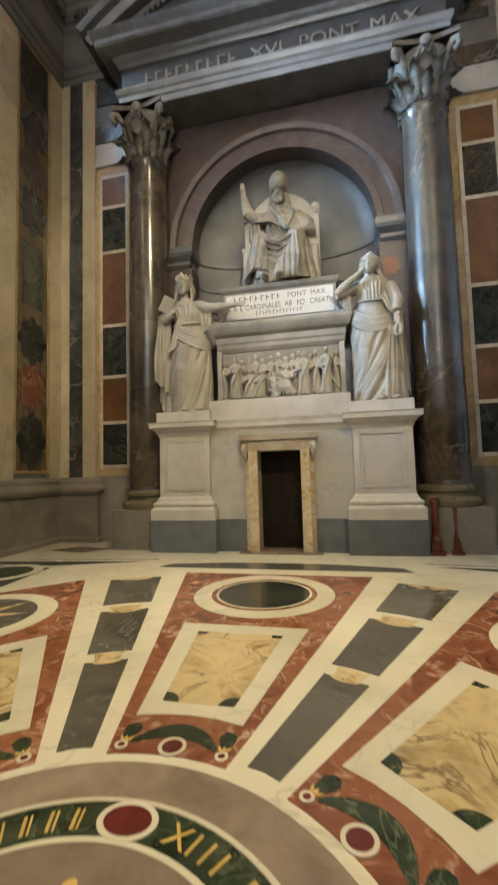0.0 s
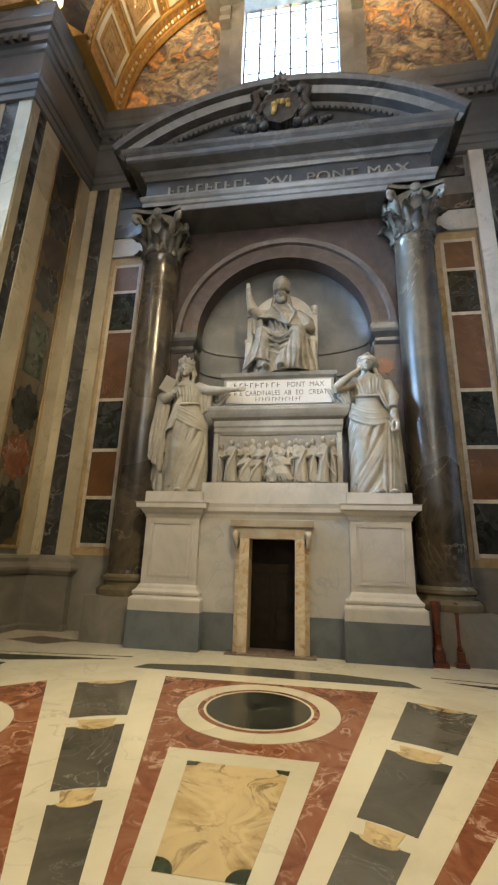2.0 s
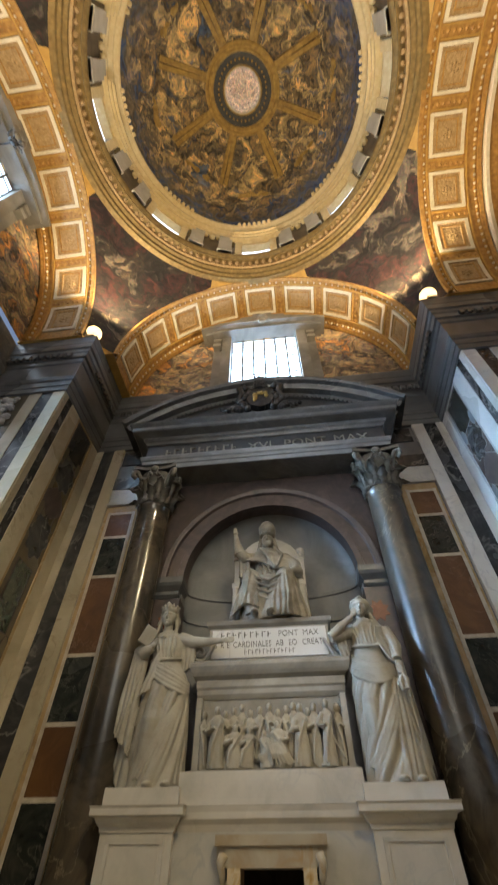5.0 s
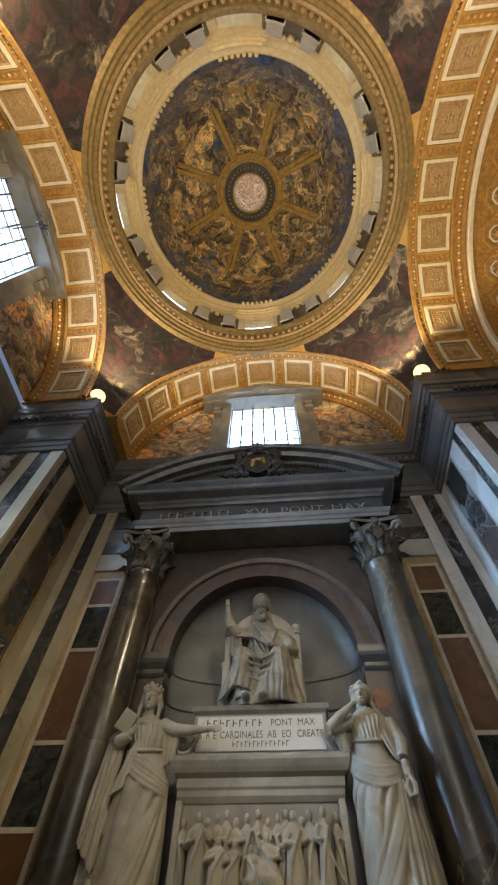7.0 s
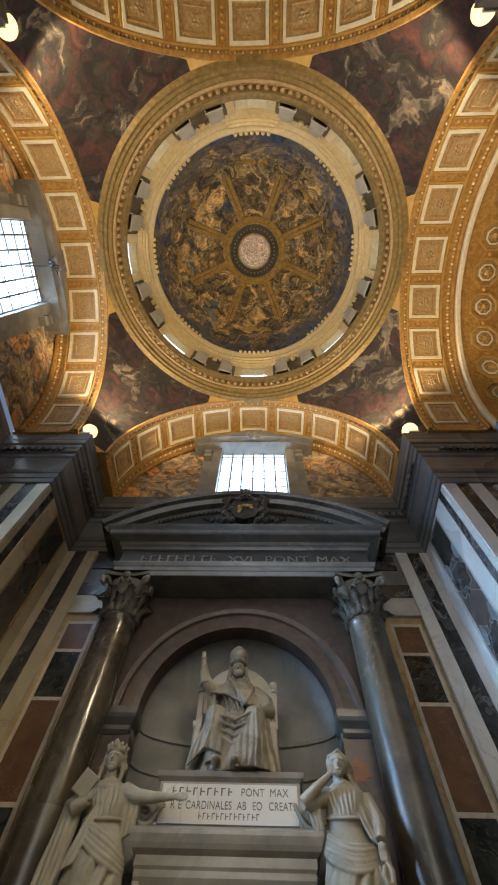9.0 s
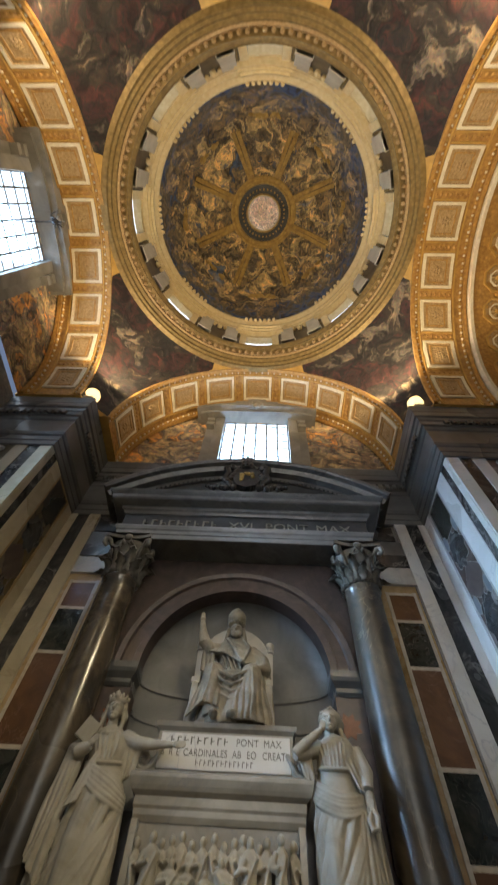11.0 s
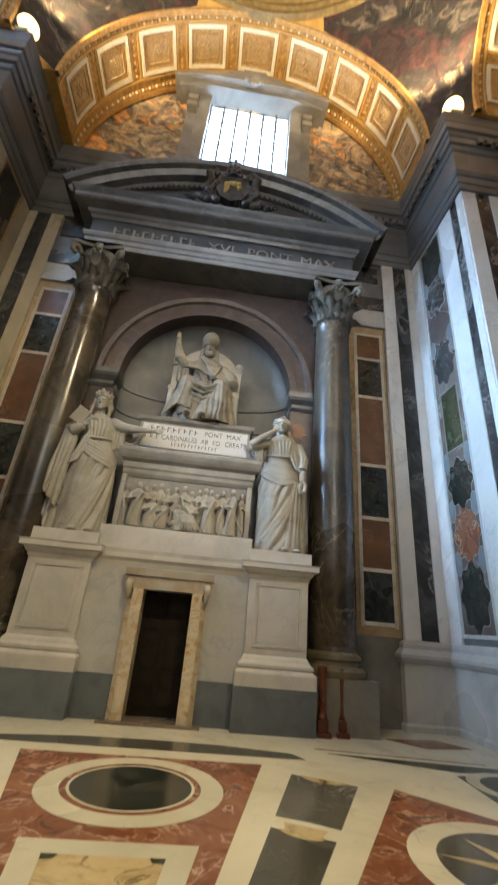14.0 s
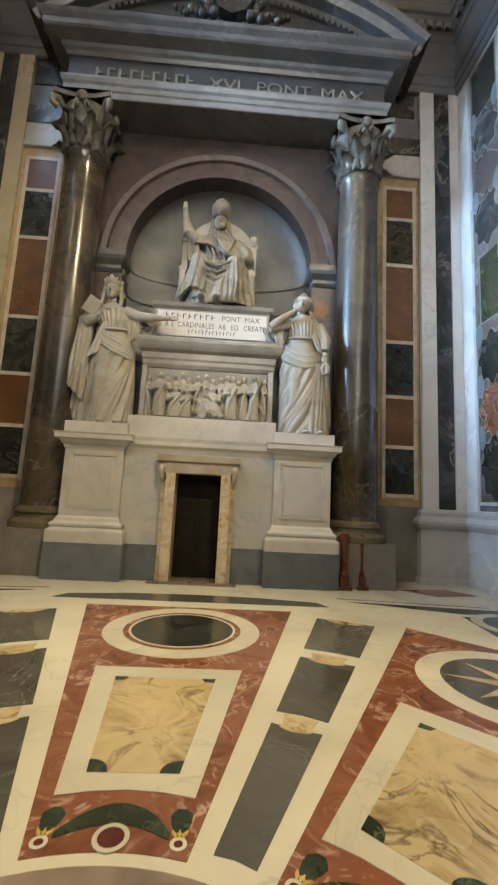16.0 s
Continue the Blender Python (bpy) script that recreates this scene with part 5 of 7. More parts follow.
# ---- the monument ----
def pedestal(x):
    p = thing("statue_pedestal", "white marble pedestal on a blue grey plinth", "pedestal", (x, 0, 0), "pedestals of the monument")
    w = 0.71
    part("plinth", box(-w, w, 0.0, 0.9, 0, 0.66), PLINTH, p, "blue grey stone plinth", bevel=0.008)
    rect = lambda h, d: [(-h, 0.9), (-h, d), (h, d), (h, 0.9)]
    part("foot_moulding", sweep(rect(0.555, 0.15), [(-0.2, 0.66), (0.15, 0.66), (0.15, 0.86), (0.14, 0.89), (0.09, 0.93), (0.11, 0.96), (0.11, 1.00), (0.05, 1.05), (0.03, 1.10), (0.0, 1.14), (-0.2, 1.15)]), MARBLE, p)
    part("die", box(-0.555, 0.555, 0.15, 0.9, 1.14, 2.48), MARBLE, p, bevel=0.006)
    # sunk panel with a raised border on the die
    for a, b, c, d in ((-0.44, 0.44, 1.26, 1.31), (-0.44, 0.44, 2.29, 2.34), (-0.44, -0.39, 1.31, 2.29), (0.39, 0.44, 1.31, 2.29)):
        part("panel_border", box(a, b, 0.128, 0.16, c, d), MARBLE, p, bevel=0.008)
    part("panel", box(-0.36, 0.36, 0.14, 0.16, 1.34, 2.26), MARBLE, p, bevel=0.01)
    part("cap_moulding", sweep(rect(0.555, 0.15), [(-0.2, 2.42), (0.02, 2.42), (0.03, 2.48), (0.07, 2.52), (0.10, 2.58), (0.17, 2.60), (0.17, 2.68), (0.19, 2.71), (-0.2, 2.72)]), MARBLE, p)
    part("top_block", box(-0.60, 0.60, 0.10, 0.95, 2.715, 2.94), MARBLE, p, bevel=0.015)
    return p


PX = 2.02
for x in (-PX, PX):
    pedestal(x)

body = thing("tomb_base", "grey white marble tomb base with a doorway", "tomb base")
part("plinth", box(-1.34, -0.69, 0.22, 0.9, 0, 0.66), PLINTH, body, "blue grey stone plinth")
part("plinth", box(0.69, 1.34, 0.22, 0.9, 0, 0.66), PLINTH, body, "blue grey stone plinth")
for s in (-1, 1):
    x0, x1 = sorted((s * 0.68, s * 1.5))
    part("wall_panel", box(x0, x1, 0.26, 0.9, 0.64, 2.45), PALE, body)
part("lintel_wall", box(-0.68, 0.68, 0.262, 0.9, 2.2, 2.45), PALE, body)
part("band", sweep([(-1.46, 0.9), (-1.46, 0.26), (1.46, 0.26), (1.46, 0.9)], [(-0.3, 2.42), (0.0, 2.42), (0.03, 2.50), (0.08, 2.56), (0.08, 2.64), (0.10, 2.71), (-0.3, 2.72)]), MARBLE, body)
part("slab", box(-1.46, 1.46, 0.22, 1.3, 2.72, 3.14), MARBLE, body, "white marble slab", bevel=0.03)

door = thing("door_1", "dark panelled wooden door in a veined orange alabaster frame", "door", kind="structure")
for s in (-1, 1):
    x0, x1 = sorted((s * 0.437, s * 0.62))
    part("door_jamb", box(x0, x1, 0.10, 0.66, 0, 2.04), ALABASTER, door, "orange veined alabaster jamb", bevel=0.012)
    x0, x1 = sorted((s * 0.60, s * 0.70))
    part("door_jamb", box(x0, x1, 0.16, 0.6, 0, 1.92), ALABASTER, door, bevel=0.012)
    x0, x1 = sorted((s * 0.62, s * 0.78))
    part("door_ear", box(x0, x1, 0.12, 0.5, 2.14, 2.30), LINTEL, door, bevel=0.02)
    bm = limb(bmesh.new(), [(s * 0.68, 0.10, 2.16), (s * 0.71, 0.05, 2.08), (s * 0.69, 0.09, 1.98), (s * 0.68, 0.12, 1.86)], [0.07, 0.06, 0.05, 0.03], 10)
    part("door_bracket", bm, LINTEL, door, smooth="all")
part("door_lintel", box(-0.66, 0.66, 0.10, 0.6, 2.04, 2.26), LINTEL, door, bevel=0.012)
part("door_head_moulding", box(-0.80, 0.80, 0.06, 0.5, 2.26, 2.38), LINTEL, door, bevel=0.03)
part("door_sill", box(-0.82, 0.82, -0.02, 0.55, 0, 0.035), FPINK, door)
leaf = part("door_leaf", box(-0.46, 0.46, 0.56, 0.62, 0.03, 2.05), WOOD, door, "nearly black wooden door leaf")
for x in (-0.22, 0.22):
    for z0, z1 in ((0.18, 0.66), (0.78, 1.28), (1.40, 1.92)):
        part("door_panel", box(x - 0.16, x + 0.16, 0.535, 0.565, z0, z1), WOOD, leaf, bevel=0.02)
part("door_cross", box(-0.03, 0.03, 0.545, 0.56, 0.05, 2.0), WOOD, leaf)

sarc = thing("sarcophagus", "grey white marble sarcophagus with a crowded relief on its front", "sarcophagus", (0.03, 0, 0))
part("chest", box(-1.36, 1.36, 0.62, 1.3, 3.14, 4.30), TOMB, sarc, bevel=0.01)
for s in (-1, 1):
    part("chest_post", box(s * 1.31 - 0.05, s * 1.31 + 0.05, 0.46, 0.62, 3.18, 4.26), TOMB, sarc, bevel=0.012)
part("chest_ledge", box(-1.38, 1.38, 0.44, 0.64, 3.14, 3.20), TOMB, sarc, bevel=0.012)
rect = [(-1.36, 1.3), (-1.36, 0.60), (1.36, 0.60), (1.36, 1.3)]
part("lid", sweep(rect, [(-0.3, 4.26), (0.0, 4.26), (0.03, 4.34), (0.03, 4.42), (0.05, 4.46), (0.05, 4.58), (0.12, 4.64), (0.15, 4.70), (0.18, 4.80), (0.18, 4.86), (0.10, 4.92), (-0.4, 4.96)]), TOMB, sarc)
for s in (-1, 1):
    pts = [(s * 1.12, 0.60, 5.28), (s * 1.20, 0.60, 5.12), (s * 1.27, 0.60, 5.00)] + [(s * (1.40 - r * math.cos(a)), 0.60, 5.10 - r * math.sin(a)) for a, r in [(0.9 + 0.5 * k, 0.16 - 0.0085 * k) for k in range(17)]]
    bm = limb(bmesh.new(), pts, [0.04] * 4 + [0.036] * (len(pts) - 5) + [0.05], 8)
    part("scroll", bm, TOMB, sarc, smooth="all")
    part("scroll_web", box(min(s * 1.2, s * 1.45), max(s * 1.2, s * 1.45), 0.60, 0.66, 4.94, 5.14), TOMB, sarc, bevel=0.02)
part("throne_base", box(-1.24, 1.24, 0.66, 1.9, 4.94, 5.62), TOMB, sarc, bevel=0.01)
part("throne_base_top", sweep([(-1.24, 1.9), (-1.24, 0.66), (1.24, 0.66), (1.24, 1.9)], [(-0.3, 5.60), (0.0, 5.60), (0.06, 5.66), (0.08, 5.74), (-0.5, 5.76)]), TOMB, sarc)
tab = part("inscription_tablet", box(-1.18, 1.18, 0.635, 0.67, 5.0, 5.56), STRIP, sarc, "white tablet with dark cut lettering", bevel=0.008)
up = Matrix.Rotation(math.pi / 2, 4, "X")
bars(-1.0, 0.10, 5.39, 0.115, 0.637, 9, tab, LETTER, 0.006, 7)
for text, x in (("PONT", 0.20), ("MAX", 0.70)):
    words(text, 0.165, 0.004, "lettering", LETTER, tab, Matrix.Translation((x, 0.632, 5.39)) @ up, 0.90)
for text, x in (("S", -1.13), ("R", -1.00), ("E", -0.87), ("CARDINALES", -0.74), ("AB", 0.14), ("EO", 0.40), ("CREATI", 0.68)):
    words(text, 0.165, 0.004, "lettering", LETTER, tab, Matrix.Translation((x, 0.632, 5.20)) @ up, 0.79)
bars(-0.50, 0.55, 5.06, 0.09, 0.637, 14, tab, LETTER, 0.006, 9)


# ---- statues and reliefs ----
def drape(bm, secs, n=80, folds=((9, 1.5, 1.0), (5, -1.0, 2.0), (15, 2.2, 0.3)), steps=44):
    """Draped body: stacked oval sections with hanging folds. secs: z, cx, cy, rx, ry, depth of fold."""
    zs = [s[0] for s in secs]
    rows = []
    for i in range(steps + 1):
        z = zs[0] + (zs[-1] - zs[0]) * i / steps
        v = [float(np.interp(z, zs, [s[k] for s in secs])) for k in range(1, 6)]
        row = []
        for j in range(n):
            a = 2 * math.pi * j / n
            f = sum(w * (abs(math.sin(k * a / 2 + ph + tw * z)) ** 0.7 - 0.6) for (k, tw, ph), w in zip(folds, (0.55, 0.35, 0.25)))
            q = 1 + 1.5 * v[4] * f
            row.append((v[0] + v[2] * q * math.cos(a), v[1] + v[3] * q * math.sin(a), z))
        rows.append(row)
    vs = quadgrid(bm, rows, True)
    bm.faces.new(vs[0])
    bm.faces.new(vs[-1])
    return bm


def carve(name, bm, label, at, voxel=0.0145, category="statue", parent=None, material=STATUE):
    me = finish(bm, name, material)
    ob = new(name, me)
    ob.location = at
    if parent:
        ob.parent = parent
        tagged(ob, label)
    else:
        tagged(ob, label, category)
    r = ob.modifiers.new("remesh", "REMESH")
    r.mode, r.voxel_size, r.use_smooth_shade = "VOXEL", voxel, True
    s = ob.modifiers.new("smooth", "SMOOTH")
    s.factor, s.iterations = 0.3, 1
    return ob


def head(bm, x, y, z, r, lean=0.0, hair=True):
    turn = Matrix.Rotation(lean, 4, "Y")
    ball(bm, (x, y, z + r * 0.12), r, 3, (0.80, 0.90, 1.0), turn)
    ball(bm, (x + lean * 0.05, y - r * 0.42, z - r * 0.42), r * 0.58, 2, (0.88, 0.72, 1.05), turn)
    limb(bm, [(x - r * 0.5, y - r * 0.72, z + r * 0.30), (x, y - r * 0.92, z + r * 0.36), (x + r * 0.5, y - r * 0.72, z + r * 0.30)], [r * 0.10, r * 0.13, r * 0.10], 8)
    limb(bm, [(x, y - r * 0.88, z + r * 0.30), (x, y - r * 1.12, z - r * 0.14), (x, y - r * 0.92, z - r * 0.24)], [r * 0.11, r * 0.15, r * 0.10], 8)
    ball(bm, (x, y - r * 0.80, z - r * 0.52), r * 0.20, 2, (1.2, 0.7, 0.45))
    ball(bm, (x, y - r * 0.76, z - r * 0.86), r * 0.24, 2)
    if hair:
        for k in range(18):
            a = math.pi * (k / 17)
            ball(bm, (x + r * 0.94 * math.cos(a), y - r * 0.30 * math.sin(a) + 0.03, z + r * 0.32 + r * 0.72 * math.sin(a)), r * 0.27, 1)
        ball(bm, (x, y + r * 0.60, z + r * 0.10), r * 0.95, 2)
        for e in (-1, 1):
            for q in (0.0, 0.22):
                limb(bm, [(x + e * r * 0.90, y + q * 0.3, z + r * 0.4), (x + e * r * (1.02 + q), y + 0.05, z - r * 0.5), (x + e * r * (0.72 + q), y + 0.06, z - r * 1.3)], [r * 0.22, r * 0.22, r * 0.10], 8)
    limb(bm, [(x, y + 0.03, z - r * 0.7), (x, y + 0.04, z - r * 2.1)], [r * 0.48, r * 0.60], 12)


def fold(bm, secs, path, r, lift=0.0):
    """A raised fold lying on a draped body. path: (angle in degrees, height); -90 is the front."""
    zs = [q[0] for q in secs]
    n = len(path)
    pts = []
    for i in range(8 * (n - 1) + 1):
        q = i / 8
        c = min(int(q), n - 2)
        u = q - c
        k = [path[max(0, min(n - 1, c + o))] for o in (-1, 0, 1, 2)]
        a, z = [0.5 * (2 * k[1][e] + (k[2][e] - k[0][e]) * u + (2 * k[0][e] - 5 * k[1][e] + 4 * k[2][e] - k[3][e]) * u * u + (3 * k[1][e] - k[0][e] - 3 * k[2][e] + k[3][e]) * u ** 3) for e in (0, 1)]
        v = [float(np.interp(z, zs, [w[e] for w in secs])) for e in range(1, 5)]
        pts.append((v[0] + (v[2] + lift) * math.cos(radians(a)), v[1] + (v[3] + lift) * math.sin(radians(a)), z))
    m = len(pts)
    limb(bm, pts, [r * (0.30 + 0.70 * math.sin(math.pi * (0.10 + 0.82 * i / (m - 1)))) for i in range(m)], 9)


def palm(bm, p, d, r=0.06, spread=0.03):
    """A plain open hand shape: a flat block with four blunt rods."""
    p, d = Vector(p), Vector(d).normalized()
    s = d.cross(Vector((0, 1, 0))).normalized()
    ball(bm, p, r * 1.25, 2, (1.1, 0.7, 1.0))
    for k in range(4):
        o = s * ((k - 1.5) * spread)
        limb(bm, [p + o, p + o + d * r * 2.2, p + o + d * r * (3.6 - 0.3 * abs(k - 1.5))], [r * 0.38, r * 0.33, r * 0.25], 7)


def robe(bm, secs, folds, n=150, steps=90):
    """Draped body with flowing folds. secs: z, cx, cy, rx, ry. folds: count, slope, phase, depth, from z, to z."""
    zs = [q[0] for q in secs]
    rows = []
    for i in range(steps + 1):
        z = zs[0] + (zs[-1] - zs[0]) * i / steps
        v = [float(np.interp(z, zs, [q[k] for q in secs])) for k in range(1, 5)]
        row = []
        for j in range(n):
            a = 2 * math.pi * j / n
            d = 0.0
            for k, slope, ph, deep, z0, z1 in folds:
                w = max(0.0, min(1.0, (z1 - z) / 0.25, (z - z0) / 0.25 + (1.0 if z0 <= 0 else 0.0)))
                d += w * deep * (abs(math.sin(k / 2 * (a - slope * z) + ph + 0.55 * math.sin(2 * a + 1.3 * z + ph))) ** 0.55 - 0.62)
            row.append((v[0] + (v[2] + d) * math.cos(a), v[1] + (v[3] + d) * math.sin(a), z))
        rows.append(row)
    vs = quadgrid(bm, rows, True)
    bm.faces.new(vs[0])
    bm.faces.new(vs[-1])
    return bm


def cloth(bm, top, bottom, amp, k, thick=0.10, ph=0.0, nu=44, nv=22):
    """A hanging piece of cloth between two lines of points, folded towards the viewer."""
    def on(line, u):
        q = u * (len(line) - 1)
        c = min(int(q), len(line) - 2)
        return Vector(line[c]).lerp(Vector(line[c + 1]), q - c)
    rows = []
    for j in range(nv + 1):
        v = j / nv
        front, rear = [], []
        for i in range(nu + 1):
            u = i / nu
            p = on(top, u).lerp(on(bottom, u), v)
            f = amp * (0.35 + 0.65 * v) * (abs(math.sin(k * math.pi * u + ph + 0.7 * v * math.sin(2.3 * u + ph))) ** 0.6)
            front.append(p + Vector((0.25 * f * math.sin(7 * v + 9 * u), -f, -0.3 * f * v)))
            rear.append(p + Vector((0, thick * (1 - 0.75 * v) * (0.35 + 0.65 * math.sin(math.pi * u)), 0)))
        rows.append(front + rear[::-1])
    vs = quadgrid(bm, rows, True)
    bm.faces.new(vs[0])
    bm.faces.new(vs[-1])


# standing figure with an outstretched arm, a book on the other
bm = bmesh.new()
secs = [(0.0, 0.10, 0.0, 0.47, 0.33), (0.3, 0.08, 0.0, 0.46, 0.33), (0.9, 0.07, 0.0, 0.45, 0.31), (1.4, 0.06, 0.0, 0.43, 0.30), (1.7, 0.06, 0.0, 0.39, 0.28), (1.95, 0.04, -0.01, 0.30, 0.23),
        (2.2, 0.03, -0.02, 0.33, 0.25), (2.42, 0.0, 0.0, 0.35, 0.22), (2.55, -0.02, 0.02, 0.25, 0.17), (2.63, -0.04, 0.03, 0.12, 0.12)]
robe(bm, secs, [(9, 1.1, 0.4, 0.085, 0.0, 1.72), (17, 0.9, 1.0, 0.032, 0.0, 1.72), (13, 0.1, 0.0, 0.014, 1.86, 2.50)])
limb(bm, [(0.0, -0.10, 1.5), (-0.04, -0.22, 0.95), (-0.10, -0.16, 0.15)], [0.20, 0.19, 0.15], 16)
for q in range(5):
    fold(bm, secs, [(-168, 2.02 - 0.04 * q), (-125, 1.95 - 0.06 * q), (-75, 1.78 - 0.075 * q), (-28, 1.62 - 0.06 * q), (12, 1.60 - 0.05 * q)], 0.036 + 0.006 * (q % 2), 0.035 - 0.004 * q)
for q in range(6):
    fold(bm, secs, [(-8 - 7 * q, 1.50 - 0.05 * q), (-42 - 9 * q, 1.08 - 0.06 * q), (-78 - 9 * q, 0.55 - 0.03 * q), (-100 - 10 * q, 0.10 + 0.01 * q)], 0.030 + 0.008 * (q % 2), 0.01)
for q in range(3):
    fold(bm, secs, [(-10 + 9 * q, 1.46), (-20 + 12 * q, 0.8), (-36 + 16 * q, 0.06)], 0.036, 0.01)
cloth(bm, [(0.0, -0.20, 2.46), (0.12, -0.20, 2.46)], [(-0.20, -0.27, 1.95), (-0.06, -0.28, 1.95)], 0.02, 2, 0.08)
cloth(bm, [(-0.20, -0.27, 1.97), (-0.06, -0.28, 1.97)], [(-0.38, -0.29, 1.32), (-0.16, -0.33, 1.42)], 0.03, 2, 0.07)
cloth(bm, [(-0.70, -0.05, 2.22), (-0.52, -0.20, 2.24), (-0.33, -0.16, 2.20)], [(-0.86, 0.05, 0.88), (-0.64, -0.10, 0.72), (-0.42, -0.14, 0.45)], 0.11, 4, 0.16)
cloth(bm, [(-0.72, 0.08, 1.3), (-0.56, 0.0, 1.3), (-0.38, -0.02, 1.3)], [(-0.74, 0.08, 0.40), (-0.54, -0.06, 0.04), (-0.34, -0.08, 0.06)], 0.08, 3, 0.16, 0.8)
limb(bm, [(-0.30, 0.02, 2.44), (-0.58, -0.02, 2.18), (-0.42, -0.24, 2.12), (-0.22, -0.32, 2.18)], [0.14, 0.15, 0.12, 0.07], 14)
palm(bm, (-0.22, -0.35, 2.22), (0.6, -0.2, 0.6), 0.045)
bk = bmesh.new()
box(-0.14, 0.14, -0.045, 0.045, -0.18, 0.18, bk)
bmesh.ops.transform(bk, matrix=Matrix.Translation((-0.38, -0.26, 2.44)) @ Euler((0.2, 0.45, 0.35)).to_matrix().to_4x4(), verts=bk.verts)
tmp = bpy.data.meshes.new("book_shape")
bk.to_mesh(tmp)
bk.free()
bm.from_mesh(tmp)
limb(bm, [(0.26, 0.0, 2.44), (0.52, -0.10, 2.34), (0.80, -0.16, 2.31), (1.18, -0.22, 2.30)], [0.15, 0.115, 0.085, 0.05], 14)
palm(bm, (1.24, -0.23, 2.30), (1, -0.1, 0.04), 0.050)
cloth(bm, [(0.28, -0.12, 2.42), (0.62, -0.10, 2.30)], [(0.34, -0.06, 1.74), (0.56, -0.02, 1.92)], 0.05, 3, 0.14)
for q in range(6):
    fold(bm, secs, [(-135 + 15 * q, 2.50), (-128 + 14 * q, 2.26), (-118 + 11 * q, 2.00)], 0.020, 0.006)
fold(bm, secs, [(-178, 2.04), (-130, 1.99), (-90, 1.97), (-50, 1.99), (0, 2.04)], 0.028, 0.02)
limb(bm, [(-0.24, -0.12, 2.46), (-0.06, -0.24, 2.42), (0.16, -0.14, 2.48)], [0.025, 0.035, 0.025], 8)
head(bm, -0.06, -0.04, 2.88, 0.185, 0.08)
for e in (-1, 1):
    limb(bm, [(-0.06 + e * 0.17, -0.02, 2.86), (-0.06 + e * 0.20, -0.06, 2.62), (-0.04 + e * 0.16, -0.16, 2.40)], [0.04, 0.04, 0.025], 8)
lathe([(0.175, 3.00), (0.19, 3.04), (0.18, 3.10), (0.15, 3.08)], -0.06, -0.02, 20, bm)
for k in range(11):
    a = 2 * math.pi * k / 11 - math.pi / 2
    ball(bm, (-0.06 + 0.18 * math.cos(a), -0.02 + 0.18 * math.sin(a), 3.11), 0.035 if k else 0.06, 1, (1, 1, 1.5))
for x in (0.06, 0.36):
    ball(bm, (x, -0.38, 0.04), 0.10, 2, (0.8, 1.3, 0.5))
carve("standing_statue", bm, "white marble draped statue with an outstretched arm and a book", (-2.04, 0.56, 2.94), 0.013)

# standing figure with a hand raised to the chin
bm = bmesh.new()
secs = [(0.0, 0.05, 0.0, 0.49, 0.34), (0.3, 0.04, 0.0, 0.47, 0.33), (0.9, 0.01, -0.02, 0.44, 0.31), (1.35, -0.01, -0.02, 0.43, 0.30), (1.7, -0.02, 0.0, 0.40, 0.28), (1.95, -0.02, 0.0, 0.31, 0.23),
        (2.25, 0.0, -0.02, 0.33, 0.25), (2.45, 0.02, 0.0, 0.35, 0.22), (2.57, 0.02, 0.02, 0.27, 0.17), (2.66, -0.01, 0.02, 0.12, 0.12)]
robe(bm, secs, [(10, 1.3, 0.9, 0.085, 0.0, 1.62), (19, 1.1, 0.2, 0.030, 0.0, 1.62), (14, -0.1, 0.0, 0.013, 1.95, 2.50)])
for q in range(6):
    fold(bm, secs, [(-182, 1.98 - 0.045 * q), (-138, 1.84 - 0.06 * q), (-92, 1.70 - 0.06 * q), (-45, 1.74 - 0.05 * q), (-8, 1.84 - 0.04 * q)], 0.036 + 0.006 * (q % 2), 0.035 - 0.004 * q)
for q in range(7):
    fold(bm, secs, [(-22 - 7 * q, 1.50 - 0.05 * q), (-58 - 9 * q, 1.05 - 0.08 * q), (-96 - 8 * q, 0.55 - 0.05 * q), (-128 - 6 * q, 0.12 + 0.03 * q)], 0.030 + 0.008 * (q % 2), 0.01)
limb(bm, [(-0.16, -0.12, 1.5), (-0.18, -0.20, 0.95), (-0.16, -0.12, 0.15)], [0.18, 0.17, 0.14], 16)
cloth(bm, [(-0.06, -0.14, 2.60), (0.12, -0.16, 2.58), (0.32, 0.02, 2.54)], [(0.26, -0.27, 1.80), (0.38, -0.24, 1.74), (0.50, -0.08, 1.72)], 0.045, 3, 0.12)
cloth(bm, [(0.36, -0.18, 2.1), (0.50, -0.08, 2.2), (0.58, 0.10, 2.2)], [(0.44, -0.22, 0.62), (0.56, -0.10, 0.30), (0.66, 0.06, 0.10)], 0.07, 3, 0.16, 0.5)
cloth(bm, [(0.24, -0.28, 1.5), (0.38, -0.24, 1.5), (0.50, -0.10, 1.5)], [(0.10, -0.34, 0.03), (0.34, -0.30, 0.02), (0.58, -0.12, 0.03)], 0.07, 4, 0.14)
head(bm, -0.06, -0.05, 2.86, 0.185, -0.16, False)
ball(bm, (-0.02, 0.03, 2.95), 0.215, 3, (1.0, 1.0, 0.82))
ball(bm, (0.10, 0.12, 2.90), 0.16, 2, (1.0, 1.0, 0.9))
for q in range(4):
    limb(bm, [(-0.20, -0.10 + 0.05 * q, 2.99 + 0.03 * q), (-0.02, -0.17 + 0.07 * q, 3.08 + 0.015 * q), (0.16, -0.05 + 0.06 * q, 2.98)], [0.02, 0.03, 0.02], 8)
